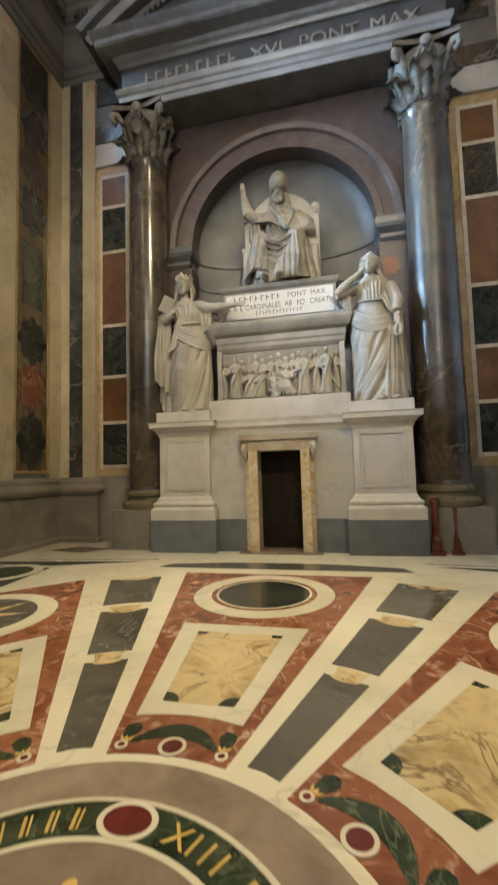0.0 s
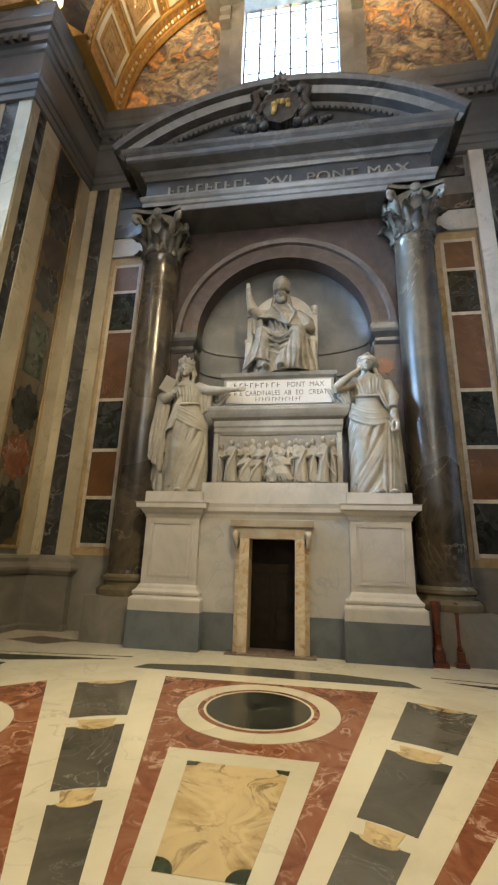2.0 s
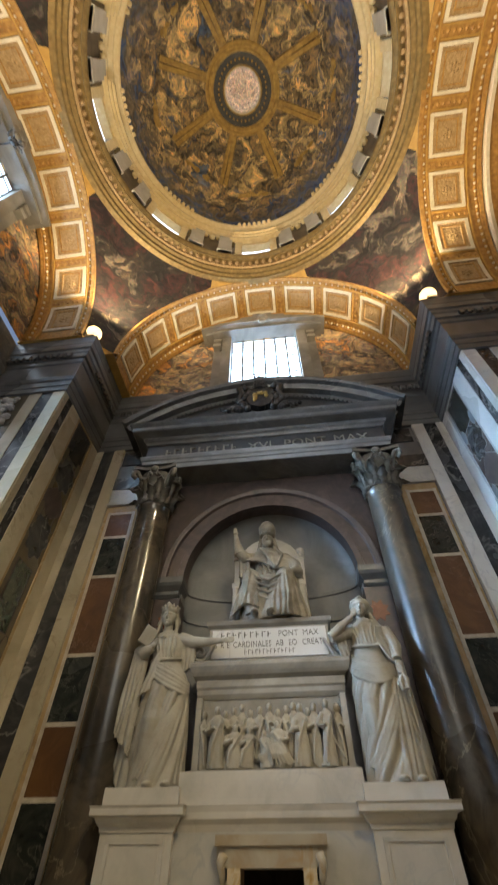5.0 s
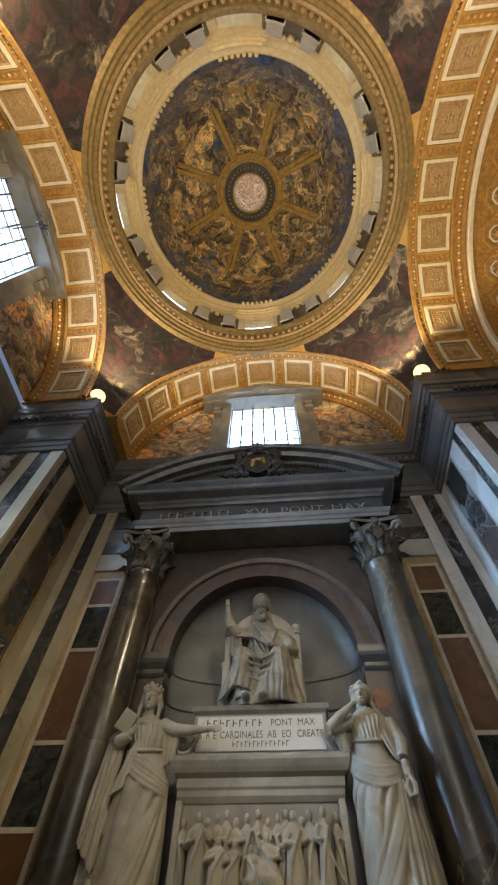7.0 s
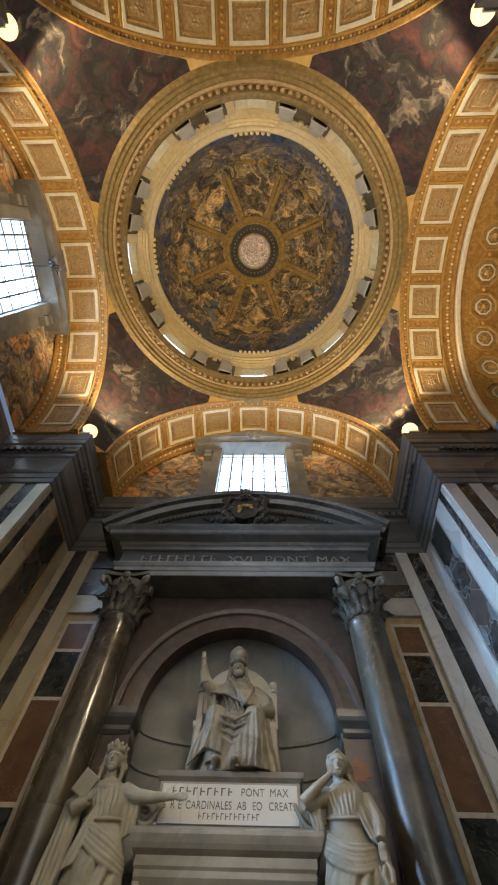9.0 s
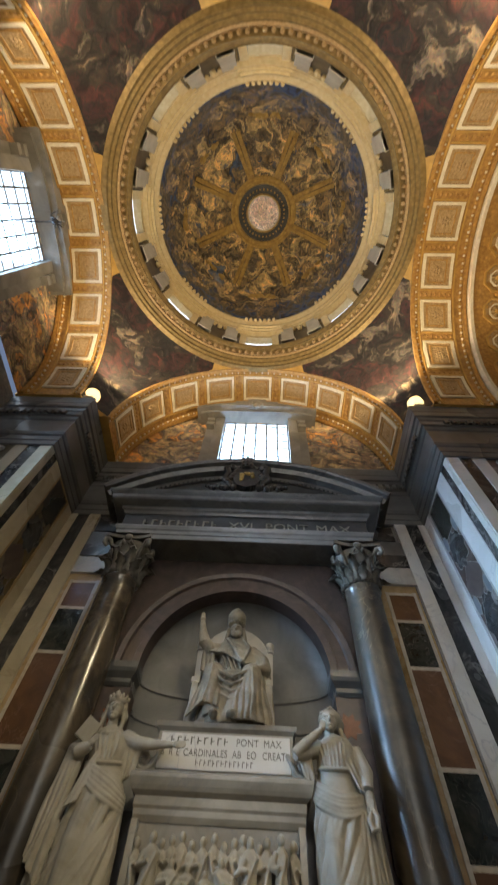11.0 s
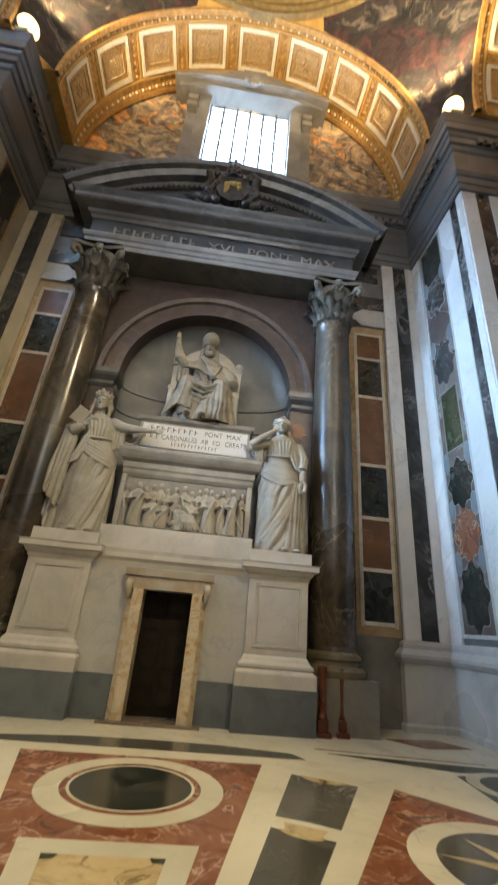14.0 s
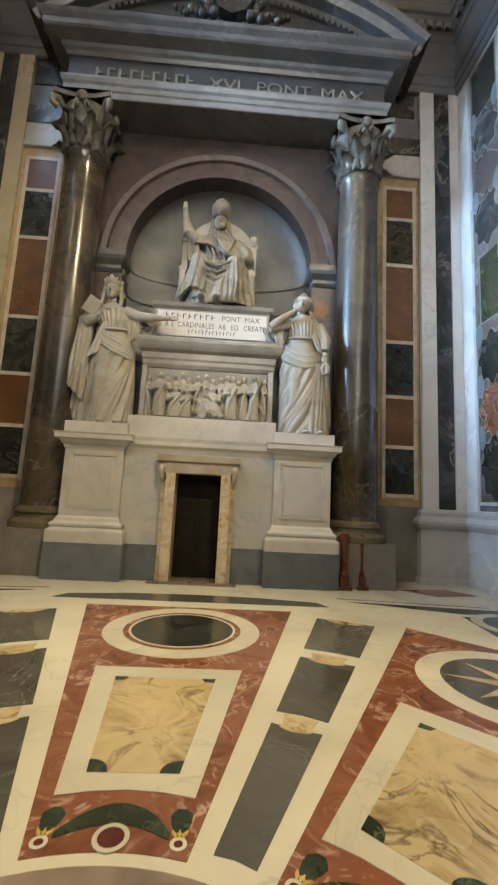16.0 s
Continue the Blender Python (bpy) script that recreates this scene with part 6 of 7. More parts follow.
limb(bm, [(0.14, 0.08, 2.86), (0.18, 0.02, 2.68), (0.24, -0.04, 2.54)], [0.05, 0.045, 0.05], 8)
limb(bm, [(-0.26, 0.0, 2.45), (-0.52, -0.14, 2.31), (-0.73, -0.22, 2.25)], [0.14, 0.115, 0.095], 14)
limb(bm, [(-0.73, -0.22, 2.25), (-0.50, -0.29, 2.43), (-0.25, -0.28, 2.62)], [0.095, 0.08, 0.05], 14)
palm(bm, (-0.22, -0.27, 2.67), (0.25, 0.0, 1), 0.042)
cloth(bm, [(-0.66, -0.12, 2.24), (-0.44, -0.16, 2.30)], [(-0.56, -0.08, 1.90), (-0.40, -0.10, 1.95)], 0.06, 3, 0.10)
limb(bm, [(0.34, 0.0, 2.42), (0.46, -0.12, 2.05), (0.42, -0.26, 1.78)], [0.14, 0.13, 0.09], 14)
palm(bm, (0.42, -0.31, 1.70), (-0.1, -0.1, -1), 0.052)
limb(bm, [(0.42, -0.36, 1.52), (0.48, -0.36, 1.42), (0.46, -0.36, 1.28), (0.38, -0.36, 1.26), (0.35, -0.36, 1.38), (0.40, -0.36, 1.48)], [0.035, 0.045, 0.05, 0.045, 0.045, 0.03], 8)
for q in range(7):
    fold(bm, secs, [(-150 + 14 * q, 2.48), (-140 + 12 * q, 2.28), (-132 + 11 * q, 2.06)], 0.018, 0.006)
fold(bm, secs, [(-178, 2.12), (-130, 2.07), (-90, 2.05), (-50, 2.07), (0, 2.12)], 0.028, 0.02)
for x in (0.06, 0.34):
    ball(bm, (x, -0.40, 0.04), 0.10, 2, (0.8, 1.3, 0.5))
carve("standing_statue", bm, "white marble draped statue with a hand raised to its chin", (2.0, 0.56, 2.94), 0.013)

# seated figure with a tall cap and raised arm
bm = bmesh.new()
secs = [(0.0, 0.0, -0.18, 0.70, 0.46), (0.3, 0.0, -0.16, 0.66, 0.46), (0.7, 0.0, -0.12, 0.58, 0.44), (1.0, 0.0, -0.06, 0.52, 0.42), (1.16, 0.02, 0.08, 0.45, 0.38), (1.4, 0.03, 0.20, 0.39, 0.29), (1.8, 0.03, 0.24, 0.42, 0.27), (2.02, 0.02, 0.24, 0.34, 0.22), (2.18, 0.0, 0.22, 0.15, 0.14)]
robe(bm, secs, [(14, 0.3, 0.0, 0.07, 0.0, 1.05), (11, -0.7, 0.5, 0.045, 1.1, 2.1)], 120, 70)
for x in (-0.38, 0.42):
    limb(bm, [(x * 0.7, 0.1, 1.06), (x, -0.42, 1.04), (x * 1.02, -0.50, 0.7), (x * 0.95, -0.48, 0.15)], [0.24, 0.23, 0.18, 0.15], 16)
cloth(bm, [(-0.62, -0.28, 1.06), (-0.40, -0.60, 1.18), (-0.14, -0.46, 1.02)], [(-0.88, -0.36, 0.16), (-0.50, -0.62, 0.36), (-0.18, -0.60, 0.26)], 0.10, 5, 0.14)
cloth(bm, [(0.16, -0.46, 1.04), (0.44, -0.60, 1.14), (0.68, -0.30, 1.06)], [(0.06, -0.66, 0.03), (0.46, -0.70, 0.03), (0.90, -0.38, 0.03)], 0.11, 6, 0.14, 0.4)
cloth(bm, [(-0.16, -0.40, 0.96), (0.02, -0.36, 0.86), (0.20, -0.42, 0.96)], [(-0.16, -0.56, 0.05), (0.02, -0.60, 0.03), (0.18, -0.60, 0.05)], 0.08, 3, 0.14)
for q in range(4):
    limb(bm, [(-0.34, -0.58, 1.10 - 0.14 * q), (-0.20, -0.60, 0.98 - 0.15 * q), (0.02, -0.58, 0.90 - 0.15 * q), (0.22, -0.60, 0.98 - 0.15 * q), (0.36, -0.58, 1.08 - 0.14 * q)], [0.015, 0.03, 0.035, 0.03, 0.015], 8)
for q in range(6):
    fold(bm, secs, [(-150 + 14 * q, 1.96), (-128 + 14 * q, 1.66), (-112 + 14 * q, 1.30)], 0.030, 0.05)
# cape over both shoulders, sleeves and arms
cloth(bm, [(-0.18, 0.02, 2.20), (0.0, -0.04, 2.12), (0.20, 0.04, 2.20)], [(-0.30, -0.10, 1.74), (0.20, -0.22, 1.42), (0.66, -0.04, 1.52)], 0.04, 3, 0.22)
cloth(bm, [(-0.42, 0.14, 2.04), (-0.16, 0.02, 2.20)], [(-0.58, -0.08, 1.76), (-0.14, -0.16, 1.66)], 0.04, 2, 0.20)
cloth(bm, [(0.20, 0.04, 2.20), (0.44, 0.16, 2.0)], [(0.42, -0.14, 1.42), (0.84, 0.02, 1.42)], 0.05, 2, 0.22)
limb(bm, [(-0.20, -0.04, 2.12), (0.0, -0.22, 1.78), (0.18, -0.27, 1.44)], [0.03, 0.04, 0.03], 8)
limb(bm, [(0.18, 0.0, 2.14), (0.36, -0.12, 1.84), (0.22, -0.27, 1.44)], [0.03, 0.04, 0.03], 8)
ball(bm, (0.20, -0.28, 1.43), 0.06, 2)
limb(bm, [(-0.34, 0.18, 1.92), (-0.60, 0.04, 1.88), (-0.72, 0.0, 2.04)], [0.18, 0.17, 0.14], 16)
limb(bm, [(-0.72, 0.0, 2.0), (-0.80, -0.03, 2.28), (-0.84, -0.06, 2.54)], [0.15, 0.10, 0.06], 14)
palm(bm, (-0.84, -0.07, 2.60), (-0.1, 0, 1), 0.056, 0.024)
cloth(bm, [(-0.74, 0.0, 2.1), (-0.46, -0.04, 1.84)], [(-0.76, 0.10, 1.40), (-0.44, 0.02, 1.24)], 0.06, 3, 0.16)
limb(bm, [(0.38, 0.18, 1.88), (0.64, 0.04, 1.56), (0.70, -0.14, 1.32), (0.56, -0.32, 1.26)], [0.19, 0.20, 0.16, 0.08], 16)
palm(bm, (0.56, -0.36, 1.24), (-0.2, -1, -0.1), 0.05)
cloth(bm, [(0.56, -0.16, 1.36), (0.84, 0.0, 1.40)], [(0.62, -0.12, 0.60), (0.94, 0.06, 0.30)], 0.07, 3, 0.16)
# head with full beard and side locks, under a tall round cap
head(bm, 0.0, 0.08, 2.37, 0.195, 0, False)
for e in (-1, 0, 1):
    ball(bm, (e * 0.06, -0.09, 2.20 + 0.03 * abs(e)), 0.075, 2, (0.9, 0.8, 1.1))
for e in (-1, 1):
    limb(bm, [(e * 0.17, 0.06, 2.46), (e * 0.21, 0.10, 2.26), (e * 0.27, 0.14, 2.04)], [0.05, 0.055, 0.045], 8)
lathe([(0.18, 2.52), (0.205, 2.55), (0.20, 2.58), (0.23, 2.68), (0.228, 2.78), (0.18, 2.92), (0.09, 3.01), (0.03, 3.05)], 0.0, 0.10, 24, bm)
for z in (2.57, 2.69, 2.82):
    for k in range(16):
        ball(bm, (0.212 * math.cos(k * math.pi / 8), 0.10 + 0.212 * math.sin(k * math.pi / 8), z), 0.024, 1)
for x in (-0.28, 0.06):
    ball(bm, (x, -0.72, 0.10), 0.12, 2, (0.8, 1.4, 0.6))
carve("seated_statue", bm, "brownish white marble seated robed statue with one arm raised", (0.04, 1.22, 5.76), 0.013, material=SEATED_MARBLE)

thr = thing("throne", "white marble throne with a round back and knobbed posts", "throne", (0.04, 1.3, 5.76))
part("seat", box(-0.78, 0.78, 0.0, 0.7, 0.0, 0.95), PALE, thr, bevel=0.02)
bm = bmesh.new()
m = Matrix.Translation((0, 0.36, 1.86)) @ Matrix.Rotation(math.pi / 2, 4, "X")
lathe([(0.0001, -0.05), (0.74, -0.05), (0.80, -0.08), (0.84, 0.0), (0.80, 0.08), (0.0001, 0.06)], n=40, bm=bm, cap=False)
bmesh.ops.transform(bm, matrix=m, verts=bm.verts)
part("backrest", bm, PALE, thr, "round pale marble chair back", True)
for s in (-1, 1):
    part("post", box(s * 0.84 - 0.07, s * 0.84 + 0.07, 0.30, 0.46, 0.0, 2.05), PALE, thr, bevel=0.02)
    part("finial", lathe([(0.06, 2.05), (0.11, 2.08), (0.11, 2.13), (0.08, 2.16), (0.11, 2.21), (0.11, 2.31), (0.06, 2.35)], s * 0.84, 0.38, 16), PALE, thr, smooth=True)
    part("armrest", box(s * 0.80 - 0.09, s * 0.80 + 0.09, -0.18, 0.40, 1.0, 1.14), PALE, thr, bevel=0.04)
    bm = limb(bmesh.new(), [(s * 0.8, -0.12, 0.0), (s * 0.84, -0.2, 0.3), (s * 0.78, -0.14, 0.6), (s * 0.8, -0.16, 1.02)], [0.10, 0.08, 0.10, 0.07], 12)
    part("leg", bm, PALE, thr, smooth="all")

# crowded relief on the sarcophagus front
bm = bmesh.new()


def small(bm, x, y, z, h, w, lean=0.0, seed=0):
    rnd = random.Random(seed)
    drape(bm, [(z, x, y, w, 0.10, 0.24), (z + 0.40 * h, x + lean * 0.4, y, w * 0.82, 0.09, 0.2), (z + 0.60 * h, x + lean * 0.65, y, w * 0.70, 0.075, 0.12), (z + 0.76 * h, x + lean * 0.8, y, w * 0.95, 0.08, 0.05), (z + 0.82 * h, x + lean * 0.88, y, w * 0.6, 0.06, 0.02), (z + 0.86 * h, x + lean * 0.9, y, w * 0.28, 0.04, 0)], 36, ((7, seed * 0.7 + 0.5, seed), (5, 0.6, 1.1), (11, -0.5, 0.6)), 24)
    ball(bm, (x + lean, y - 0.02, z + 0.925 * h), 0.074 * h ** 0.5, 2, (0.85, 1, 1.12))
    sd = rnd.choice((-1, 1))
    limb(bm, [(x + lean * 0.8 + sd * w * 0.8, y, z + 0.76 * h), (x + lean * 0.7 + sd * w * 1.05, y - 0.06, z + 0.58 * h), (x + lean * 0.7 + sd * w * 0.2, y - 0.12, z + (0.56 + 0.12 * rnd.random()) * h)], [0.045, 0.042, 0.03], 8)
    limb(bm, [(x + lean * 0.7 - sd * w * 0.6, y - 0.07, z + 0.74 * h), (x + sd * w * 0.3, y - 0.11, z + 0.40 * h), (x + sd * w * 0.7, y - 0.10, z + 0.05 * h)], [0.025, 0.03, 0.02], 7)


for i, (px, h, w, y) in enumerate(((70, 0.86, 0.09, 0.53), (135, 0.92, 0.14, 0.47), (520, 0.92, 0.14, 0.47), (585, 0.94, 0.10, 0.53), (640, 0.97, 0.11, 0.46), (692, 0.92, 0.08, 0.54))):
    small(bm, -1.32 + (px - 40) / 700 * 2.68, y, 3.19, h, w, seed=i)
for i, px in enumerate((165, 205, 245, 285, 330, 375, 415, 455, 490, 555)):
    small(bm, -1.32 + (px - 40) / 700 * 2.68, 0.655, 3.30, 0.78 + 0.05 * (i % 3), 0.10, seed=i)
for px, h, w, lean in ((215, 0.62, 0.15, 0.02), (432, 0.66, 0.15, -0.08), (365, 0.52, 0.12, -0.05)):
    small(bm, -1.32 + (px - 40) / 700 * 2.68, 0.49, 3.19, h, w, lean, seed=px)
x = lambda px: -1.32 + (px - 40) / 700 * 2.68
limb(bm, [(x(345), 0.44, 3.26), (x(368), 0.44, 3.42), (x(405), 0.44, 3.44), (x(440), 0.44, 3.34), (x(470), 0.44, 3.22)], [0.05, 0.085, 0.105, 0.115, 0.06], 12)
for q in range(5):
    limb(bm, [(x(372 + 12 * q), 0.36, 3.50 - 0.02 * q), (x(385 + 12 * q), 0.33, 3.36), (x(392 + 16 * q), 0.36, 3.22)], [0.015, 0.022, 0.015], 6)
small(bm, x(272), 0.50, 3.19, 0.58, 0.13, 0.05, seed=91)
ball(bm, (x(338), 0.42, 3.33), 0.06, 2)
limb(bm, [(x(628), 0.40, 3.86), (x(665), 0.40, 3.55), (x(700), 0.40, 3.30)], [0.02, 0.02, 0.015], 8)
limb(bm, [(x(622), 0.42, 3.95), (x(600), 0.42, 3.78), (x(628), 0.40, 3.72)], [0.05, 0.045, 0.035], 8)
limb(bm, [(x(505), 0.42, 3.85), (x(478), 0.42, 3.70), (x(462), 0.42, 3.68)], [0.05, 0.045, 0.03], 8)
for px in (110, 160, 610, 652):
    ball(bm, (x(px), 0.42, 3.21), 0.04, 1, (1.4, 1.2, 0.7))
carve("relief_carving", bm, "carved relief of crowded plain figures", (0, 0, 0), 0.014, parent=sarc)

# red wooden posts standing beside the pedestal
for x, y, w, h in ((2.88, 0.19, 0.08, 1.06), (3.24, 0.26, 0.055, 1.04)):
    p = thing("barrier_post", "red-brown varnished wooden barrier post on a small foot", "post", (x, y, 0), "wooden barrier posts")
    part("foot", box(-w - 0.05, w + 0.05, -0.13, 0.13, 0, 0.07), REDWOOD, p, bevel=0.02)
    part("block", box(-w - 0.01, w + 0.01, -0.07, 0.07, 0.07, 0.24), REDWOOD, p, bevel=0.015)
    part("shaft", lathe([(w, 0.24), (w * 1.15, 0.28), (w * 0.8, 0.32), (w * 0.72, 0.5), (w * 0.8, 0.8), (w * 0.95, h - 0.1), (w * 1.1, h - 0.06), (w, h - 0.02), (w * 0.5, h)], n=18), REDWOOD, p, smooth=True)


# ---- the inlaid floor ----
MX, MY = 0.13, -7.2           # middle of the floor's medallion


def polar(r, deg):
    return (r * math.sin(radians(deg)), r * math.cos(radians(deg)))


def ringpiece(r0, r1, a0=0.0, a1=360.0, n=64, z=0.004):
    bm = bmesh.new()
    closed = a1 - a0 >= 360
    rows = [[(*polar(r, a0 + (a1 - a0) * i / n), zz) for i in range(n if closed else n + 1)] for r, zz in ((r1, 0.0), (r1, z), (r0, z), (r0, 0.0))]
    quadgrid(bm, rows, closed)
    return bm


def oval(cx, cy, rx, ry, z, n=28, turn=0.0):
    c, s = math.cos(turn), math.sin(turn)
    return slab([(cx + rx * math.cos(a) * c - ry * math.sin(a) * s, cy + rx * math.cos(a) * s + ry * math.sin(a) * c) for a in [2 * math.pi * i / n for i in range(n)]], 0.0, z)


def ringoval(cx, cy, r0, r1, z, n=48):
    bm = bmesh.new()
    quadgrid(bm, [[(cx + r * math.cos(2 * math.pi * i / n), cy + r * math.sin(2 * math.pi * i / n), zz) for i in range(n)] for r, zz in ((r1, 0), (r1, z), (r0, z), (r0, 0))], True)
    return bm


pieces = []                   # (name, mesh, which petals)


def piece(name, bm, m, which="all", bev=0.0):
    pieces.append((name, finish(bm, name, m, bevel=bev), which))


OUT = 5.63
TA = math.tan(radians(14.7))
petal = [polar(1.43, a) for a in (14.7, 9.8, 4.9, 0, -4.9, -9.8, -14.7)] + [(-OUT * TA, OUT), (OUT * TA, OUT)]
piece("red_field", slab(petal, 0, 0.003), FRED)
C = 4.62
piece("white_ring", ringoval(0, C, 0.70, 0.93, 0.006), FWHITE)
piece("red_ring", ringoval(0, C, 0.635, 0.70, 0.0065), FRED, "cardinal")
piece("white_line", ringoval(0, C, 0.605, 0.635, 0.007), FWHITE, "cardinal")
piece("disc", oval(0, C, 0.605, 0.605, 0.0065, 48), GREENPAN, "cardinal")
piece("disc", oval(0, C, 0.70, 0.70, 0.006, 48), FGREY, "diagonal")
for k in range(8):
    a = math.pi / 4 * k + math.pi / 8
    tip, q = 0.66 if k % 2 == 0 else 0.60, 0.17
    piece("star_ray", slab([(q * math.cos(a - 0.45), C + q * math.sin(a - 0.45)), (tip * math.cos(a), C + tip * math.sin(a)), (q * math.cos(a + 0.45), C + q * math.sin(a + 0.45)), (0, C)], 0, 0.0085), FYELLOW, "diagonal")
# white framed yellow field
o = [(-0.675, 3.45), (0.675, 3.45), (0.37, 1.77), (0.19, 1.81), (0.0, 1.825), (-0.19, 1.81), (-0.37, 1.77)]
piece("white_frame", slab(o, 0, 0.006), FWHITE)
inn = [(-0.435, 3.23), (0.435, 3.23), (0.265, 1.96), (-0.265, 1.96)]
piece("yellow_field", slab(inn, 0, 0.0085), FYELLOW)
for sx in (-1, 1):
    pts = [(sx * 0.265, 1.96)] + [(sx * 0.265 - sx * 0.115 * math.cos(radians(a)) * 1.0 + sx * 0.012 * math.sin(radians(a)) * 0, 1.96 + 0.115 * math.sin(radians(a))) for a in range(0, 91, 15)]
    pts[-1] = (sx * 0.281, 2.075)
    piece("corner_inlay", slab(pts if sx < 0 else pts[::-1], 0, 0.0105), FGREEN)
    pts = [(sx * 0.435, 3.23), (sx * 0.32, 3.23), (sx * 0.34, 3.17), (sx * 0.425, 3.155)]
    piece("corner_inlay", slab(pts, 0, 0.0105), FGREEN)
# festoon, tassels, flowers and oval below the field
bm = bmesh.new()
rows = []
for i in range(21):
    u = -1 + i / 10
    w = 0.018 + 0.052 * (1 - u * u) ** 0.7
    y = 1.655 - 0.14 * u * u
    rows.append([(u * 0.27, y - w, 0), (u * 0.27, y - w, 0.0065), (u * 0.27, y + w, 0.0065), (u * 0.27, y + w, 0)])
quadgrid(bm, rows)
piece("festoon", bm, FGREEN)
for sx in (-1, 1):
    piece("tassel", slab([(sx * 0.315 + a, 1.60 + b) for a, b in ((-0.018, -0.09), (0.018, -0.09), (0.05, 0.0), (0.055, 0.05), (0.02, 0.09), (-0.02, 0.09), (-0.055, 0.05), (-0.05, 0.0))], 0, 0.0065), FGREEN)
    for dx in (-0.025, 0.0, 0.025):
        piece("gold_leaf", slab([(sx * 0.315 + dx * 0.5, 1.50), (sx * 0.315 + dx - 0.012, 1.53), (sx * 0.315 + dx * 1.6, 1.555), (sx * 0.315 + dx + 0.012, 1.53)], 0, 0.0085), BRASS)
    piece("flower_ring", ringoval(sx * 0.315, 1.472, 0.022, 0.04, 0.0075, 20), FWHITE)
    piece("flower_eye", oval(sx * 0.315, 1.472, 0.022, 0.022, 0.007, 16), FPORPH)
piece("oval_ring", ringoval(0, 1.505, 0.062, 0.085, 0.0075, 28), FWHITE)
piece("oval_eye", oval(0, 1.505, 0.062, 0.062, 0.007, 24), FPORPH)
# strips between the petals
for r0, r1 in ((1.50, 2.69), (2.87, 4.07), (4.33, 5.62)):
    bm = slab([polar(r0, 18.6), polar(r1, 18.6), polar(r1 - 0.02, 22.5), polar(r1, 26.5), polar(r0, 26.5), polar(r0 + 0.01, 22.5)][::-1], 0, 0.004)
    piece("dark_slab", bm, FGREY)
    cx, cy = polar(r1, 22.5)
    tn = radians(-22.5)
    w = r1 * math.radians(8) * 0.34
    pts = [(cx + w * math.cos(a) * math.cos(tn) - 0.5 * w * math.sin(a) * math.sin(tn), cy + w * math.cos(a) * math.sin(tn) + 0.5 * w * math.sin(a) * math.cos(tn)) for a in [math.pi + math.pi * i / 12 for i in range(13)]]
    piece("shell", slab(pts, 0, 0.0065), FYELLOW)
    if r1 < 5:
        pts = [(cx + (a * math.cos(tn) - b * math.sin(tn)), cy + (a * math.sin(tn) + b * math.cos(tn))) for a, b in ((-w * 0.8, 0.0), (w * 0.8, 0.0), (w, 0.16), (-w, 0.16))]
        piece("shell", slab(pts, 0, 0.0045), FYELLOW)

for k in range(8):
    for name, me, which in pieces:
        if which == "all" or (which == "cardinal") == (k % 2 == 0):
            ob = new(name, me)
            ob.parent = floor
            ob.matrix_basis = Matrix.Translation((MX, MY, 0)) @ Matrix.Rotation(-math.pi / 4 * k, 4, "Z")

# medallion with a lettered band
at = Matrix.Translation((MX, MY, 0))
part("pink_ring", ringpiece(1.10, 1.36, z=0.003), FPINK, floor, at=at)
part("pale_line", ringpiece(1.07, 1.10, z=0.0045), FPINK, floor, at=at)
part("white_line", ringpiece(1.075, 1.10, z=0.006), FWHITE, floor, at=at)
part("green_band", ringpiece(0.875, 1.07, z=0.0045), FGREEN, floor, at=at)
part("white_line", ringpiece(0.845, 0.875, z=0.006), FWHITE, floor, at=at)
part("inner_disc", oval(0, 0, 0.845, 0.845, 0.003, 64), FPINK, floor, at=at)
rnd = random.Random(3)
for k in range(30):
    r, a = rnd.uniform(0.42, 0.68), rnd.uniform(0, 360)
    x, y = polar(r, a)
    part("gold_leaf", oval(x, y, rnd.uniform(0.02, 0.05), rnd.uniform(0.015, 0.03), 0.005, 10, rnd.uniform(0, 3)), BRASS, floor, at=at)
for k in range(4):
    a = 90 * k
    x, y = polar(0.972, a)
    tn = radians(-a)
    m = at @ Matrix.Translation((x, y, 0)) @ Matrix.Rotation(tn, 4, "Z")
    part("oval_border", oval(0, 0, 0.15, 0.112, 0.0075, 32), FWHITE, floor, at=m)
    part("oval_stone", oval(0, 0, 0.118, 0.085, 0.0095, 32), FPORPH, floor, at=m)


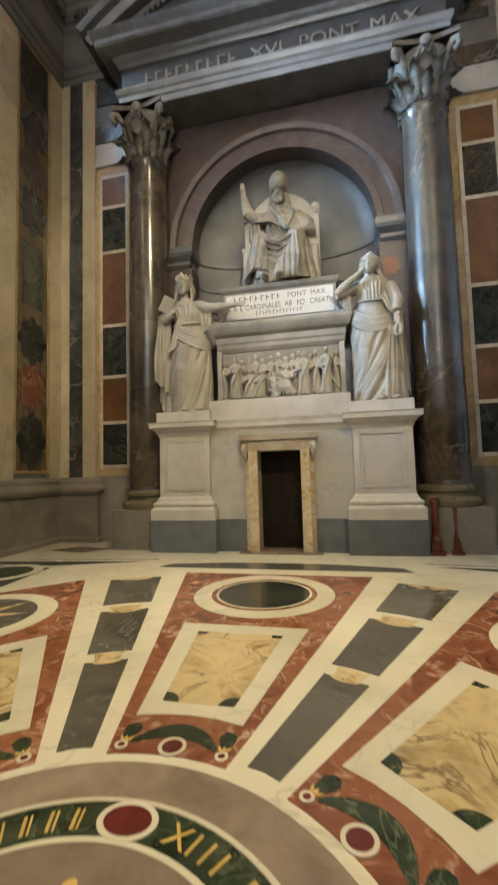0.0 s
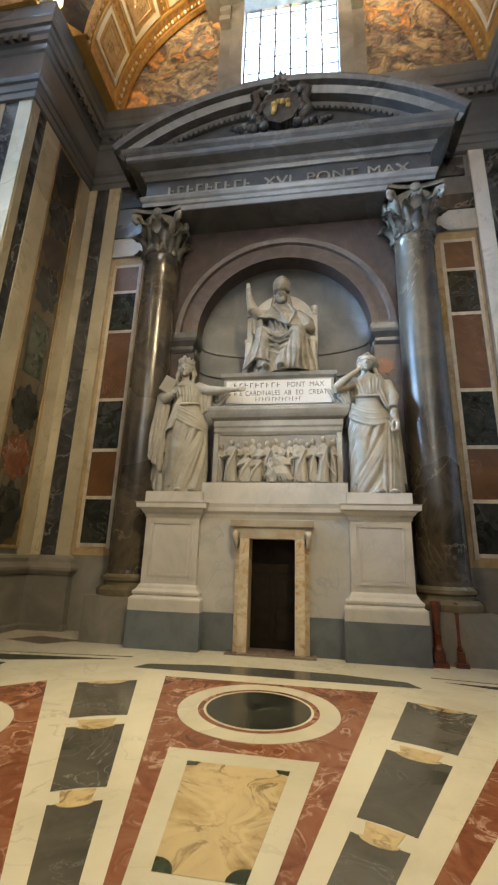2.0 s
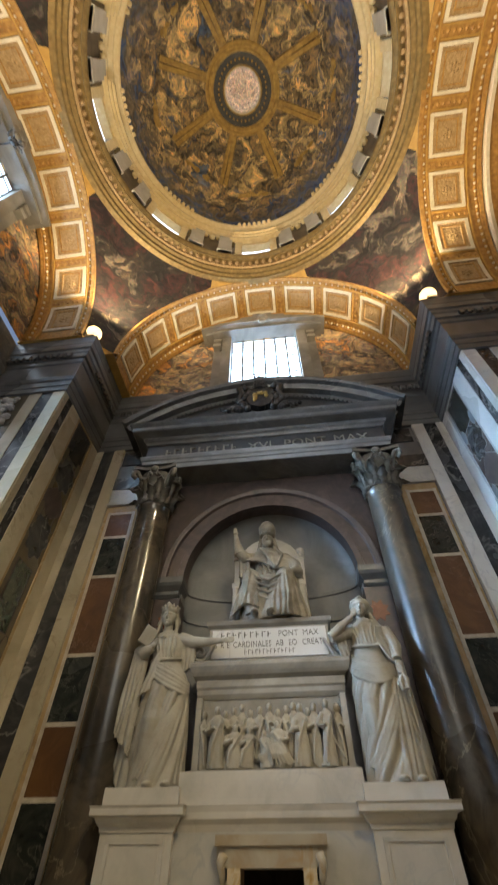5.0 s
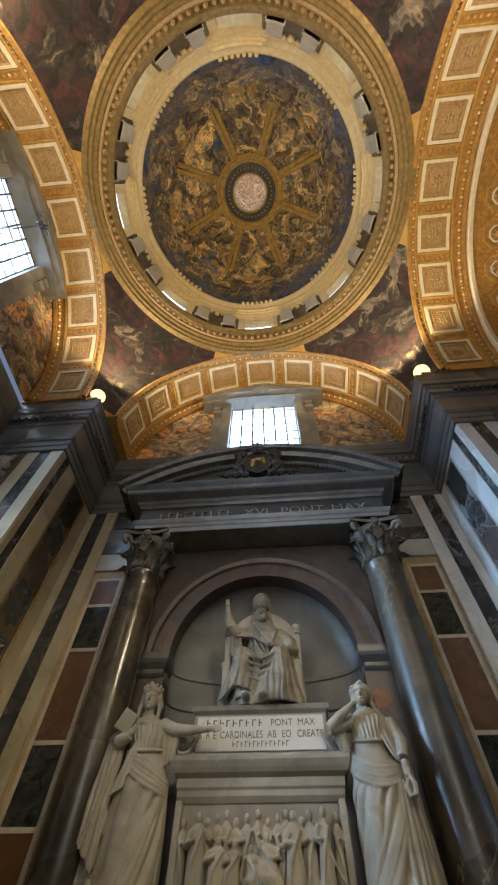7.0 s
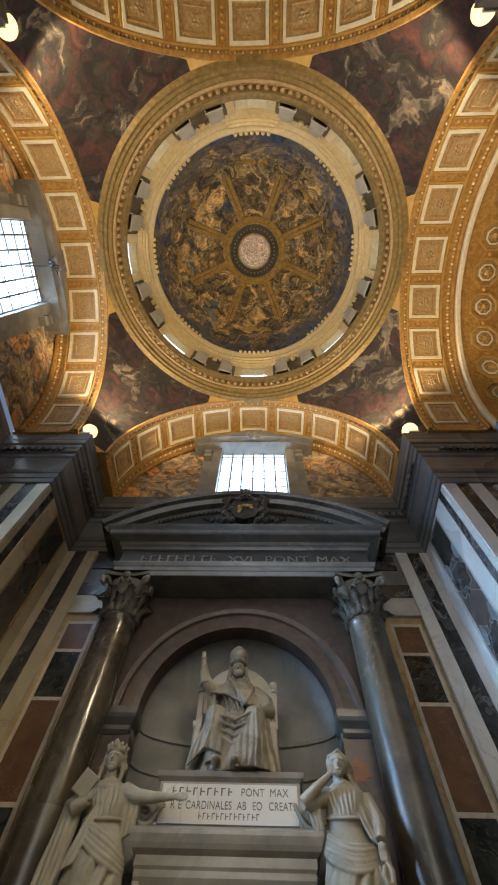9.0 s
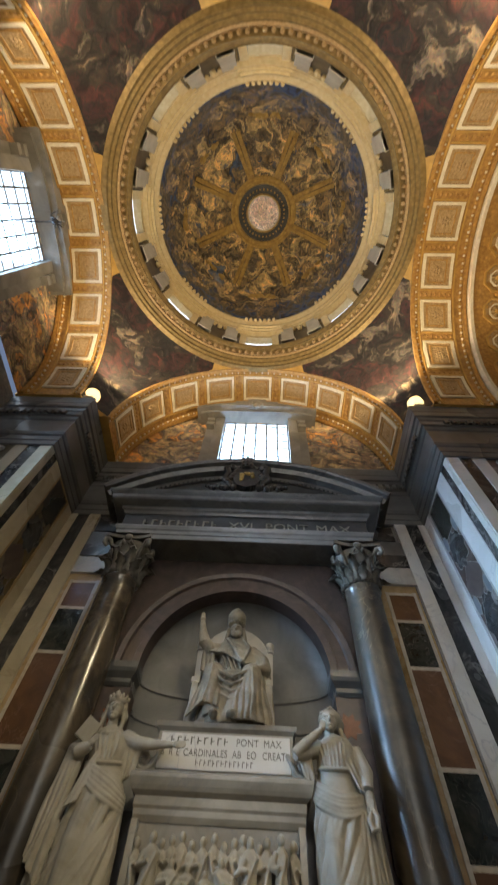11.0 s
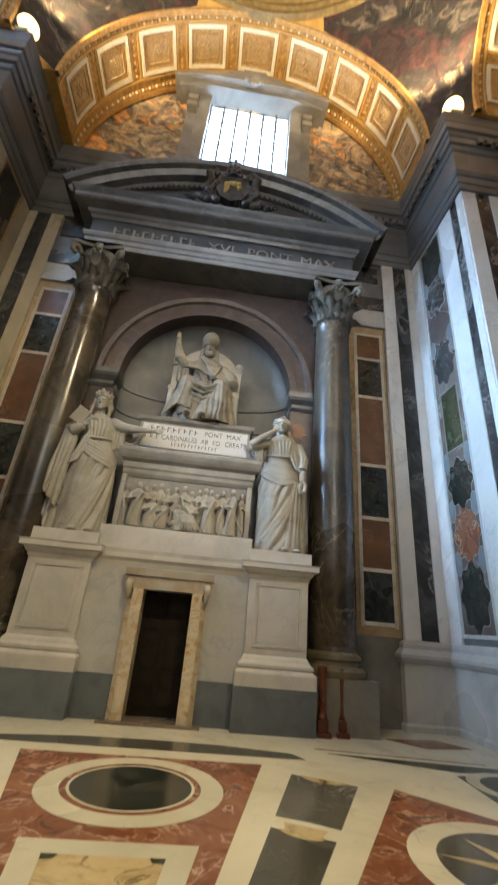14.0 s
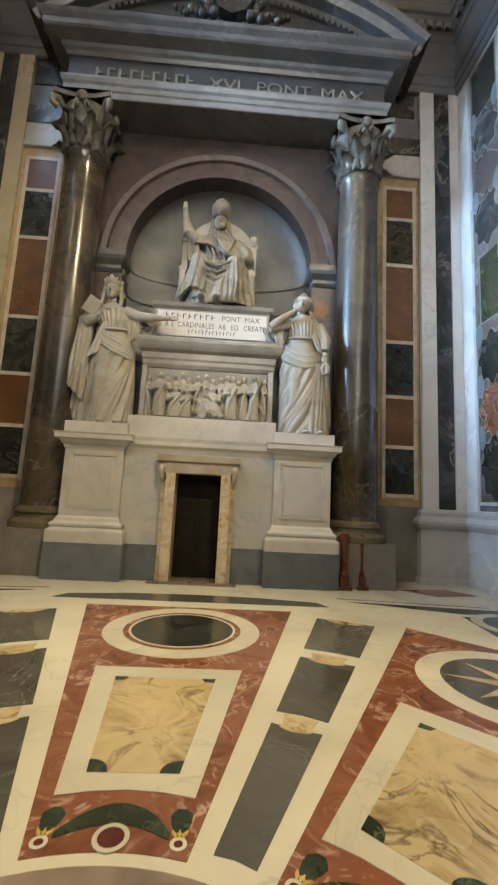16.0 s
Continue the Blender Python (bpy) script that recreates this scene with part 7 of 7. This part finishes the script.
def ringbars(a0, a1, n, seed):
    rnd = random.Random(seed)
    for i in range(n):
        a = a0 + (a1 - a0) * (i + 0.5) / n
        x, y = polar(0.97, a)
        m = at @ Matrix.Translation((x, y, 0)) @ Matrix.Rotation(radians(-a), 4, "Z")
        part("gold_bar", slab([(-0.022, -0.058), (-0.006, -0.058), (-0.006, 0.058), (-0.022, 0.058)], 0, 0.0075), BRASS, floor, at=m)
        part("gold_bar", slab([(0.008, -0.058), (0.018, -0.058), (0.018, 0.058), (0.008, 0.058)], 0, 0.0075), BRASS, floor, at=m)


ringbars(-38, -11, 4, 1)
ringbars(-80, -48, 4, 5)
ringbars(56, 80, 3, 6)
for text, a in (("X", 12.5), ("I", 20), ("I", 24.5), ("I", 29), ("P", 38)):
    x, y = polar(0.915, a)
    words(text, 0.17, 0.001, "gold_letter", BRASS, floor, at @ Matrix.Translation((x, y, 0.0075)) @ Matrix.Rotation(radians(-a - 3), 4, "Z"))

# border bands along the foot of the monument and the corners of the bay
for k in range(4):
    m = at @ Matrix.Rotation(-math.pi / 2 * k, 4, "Z")
    part("dark_band", slab([(-2.12, 5.96), (2.12, 5.96), (1.98, 6.22), (1.0, 6.40), (0, 6.44), (-1.0, 6.40), (-1.98, 6.22)], 0, 0.004), FGREY, floor, at=m)
    bm = slab([(2.55, 6.38), (4.2, 5.86), (5.6, 5.9), (5.6, 6.08)], 0, 0.004)
    m2 = at @ Matrix.Rotation(-math.pi / 2 * k, 4, "Z")
    part("green_corner", bm, FGREEN, floor, at=m2)
    part("green_corner", slab([(-2.55, 6.38), (-5.6, 6.08), (-5.6, 5.9), (-4.2, 5.86)], 0, 0.004), FGREEN, floor, at=m2)
    for s in (-1, 1):
        part("corner_ring", ringoval(s * 4.7, 5.3, 0.46, 0.62, 0.006, 40), FWHITE, floor, at=m2)
        part("corner_disc", oval(s * 4.7, 5.3, 0.46, 0.46, 0.005, 36), FGREEN, floor, at=m2)
        part("corner_field", slab([(s * 4.0, 4.5), (s * 5.5, 4.6), (s * 5.5, 5.8), (s * 4.1, 5.7)], 0, 0.004), FGREEN, floor, at=m2)
        part("red_lozenge", slab([(s * 3.9, 7.55), (s * 4.9, 7.75), (s * 5.3, 7.25), (s * 4.4, 7.05)], 0, 0.004), FRED if s > 0 else FPINK, floor, at=m2)
        part("pale_line", slab([(s * 2.4, 6.56), (s * 4.9, 6.30), (s * 4.9, 6.33), (s * 2.4, 6.60)], 0, 0.004), FPINK, floor, at=m2)
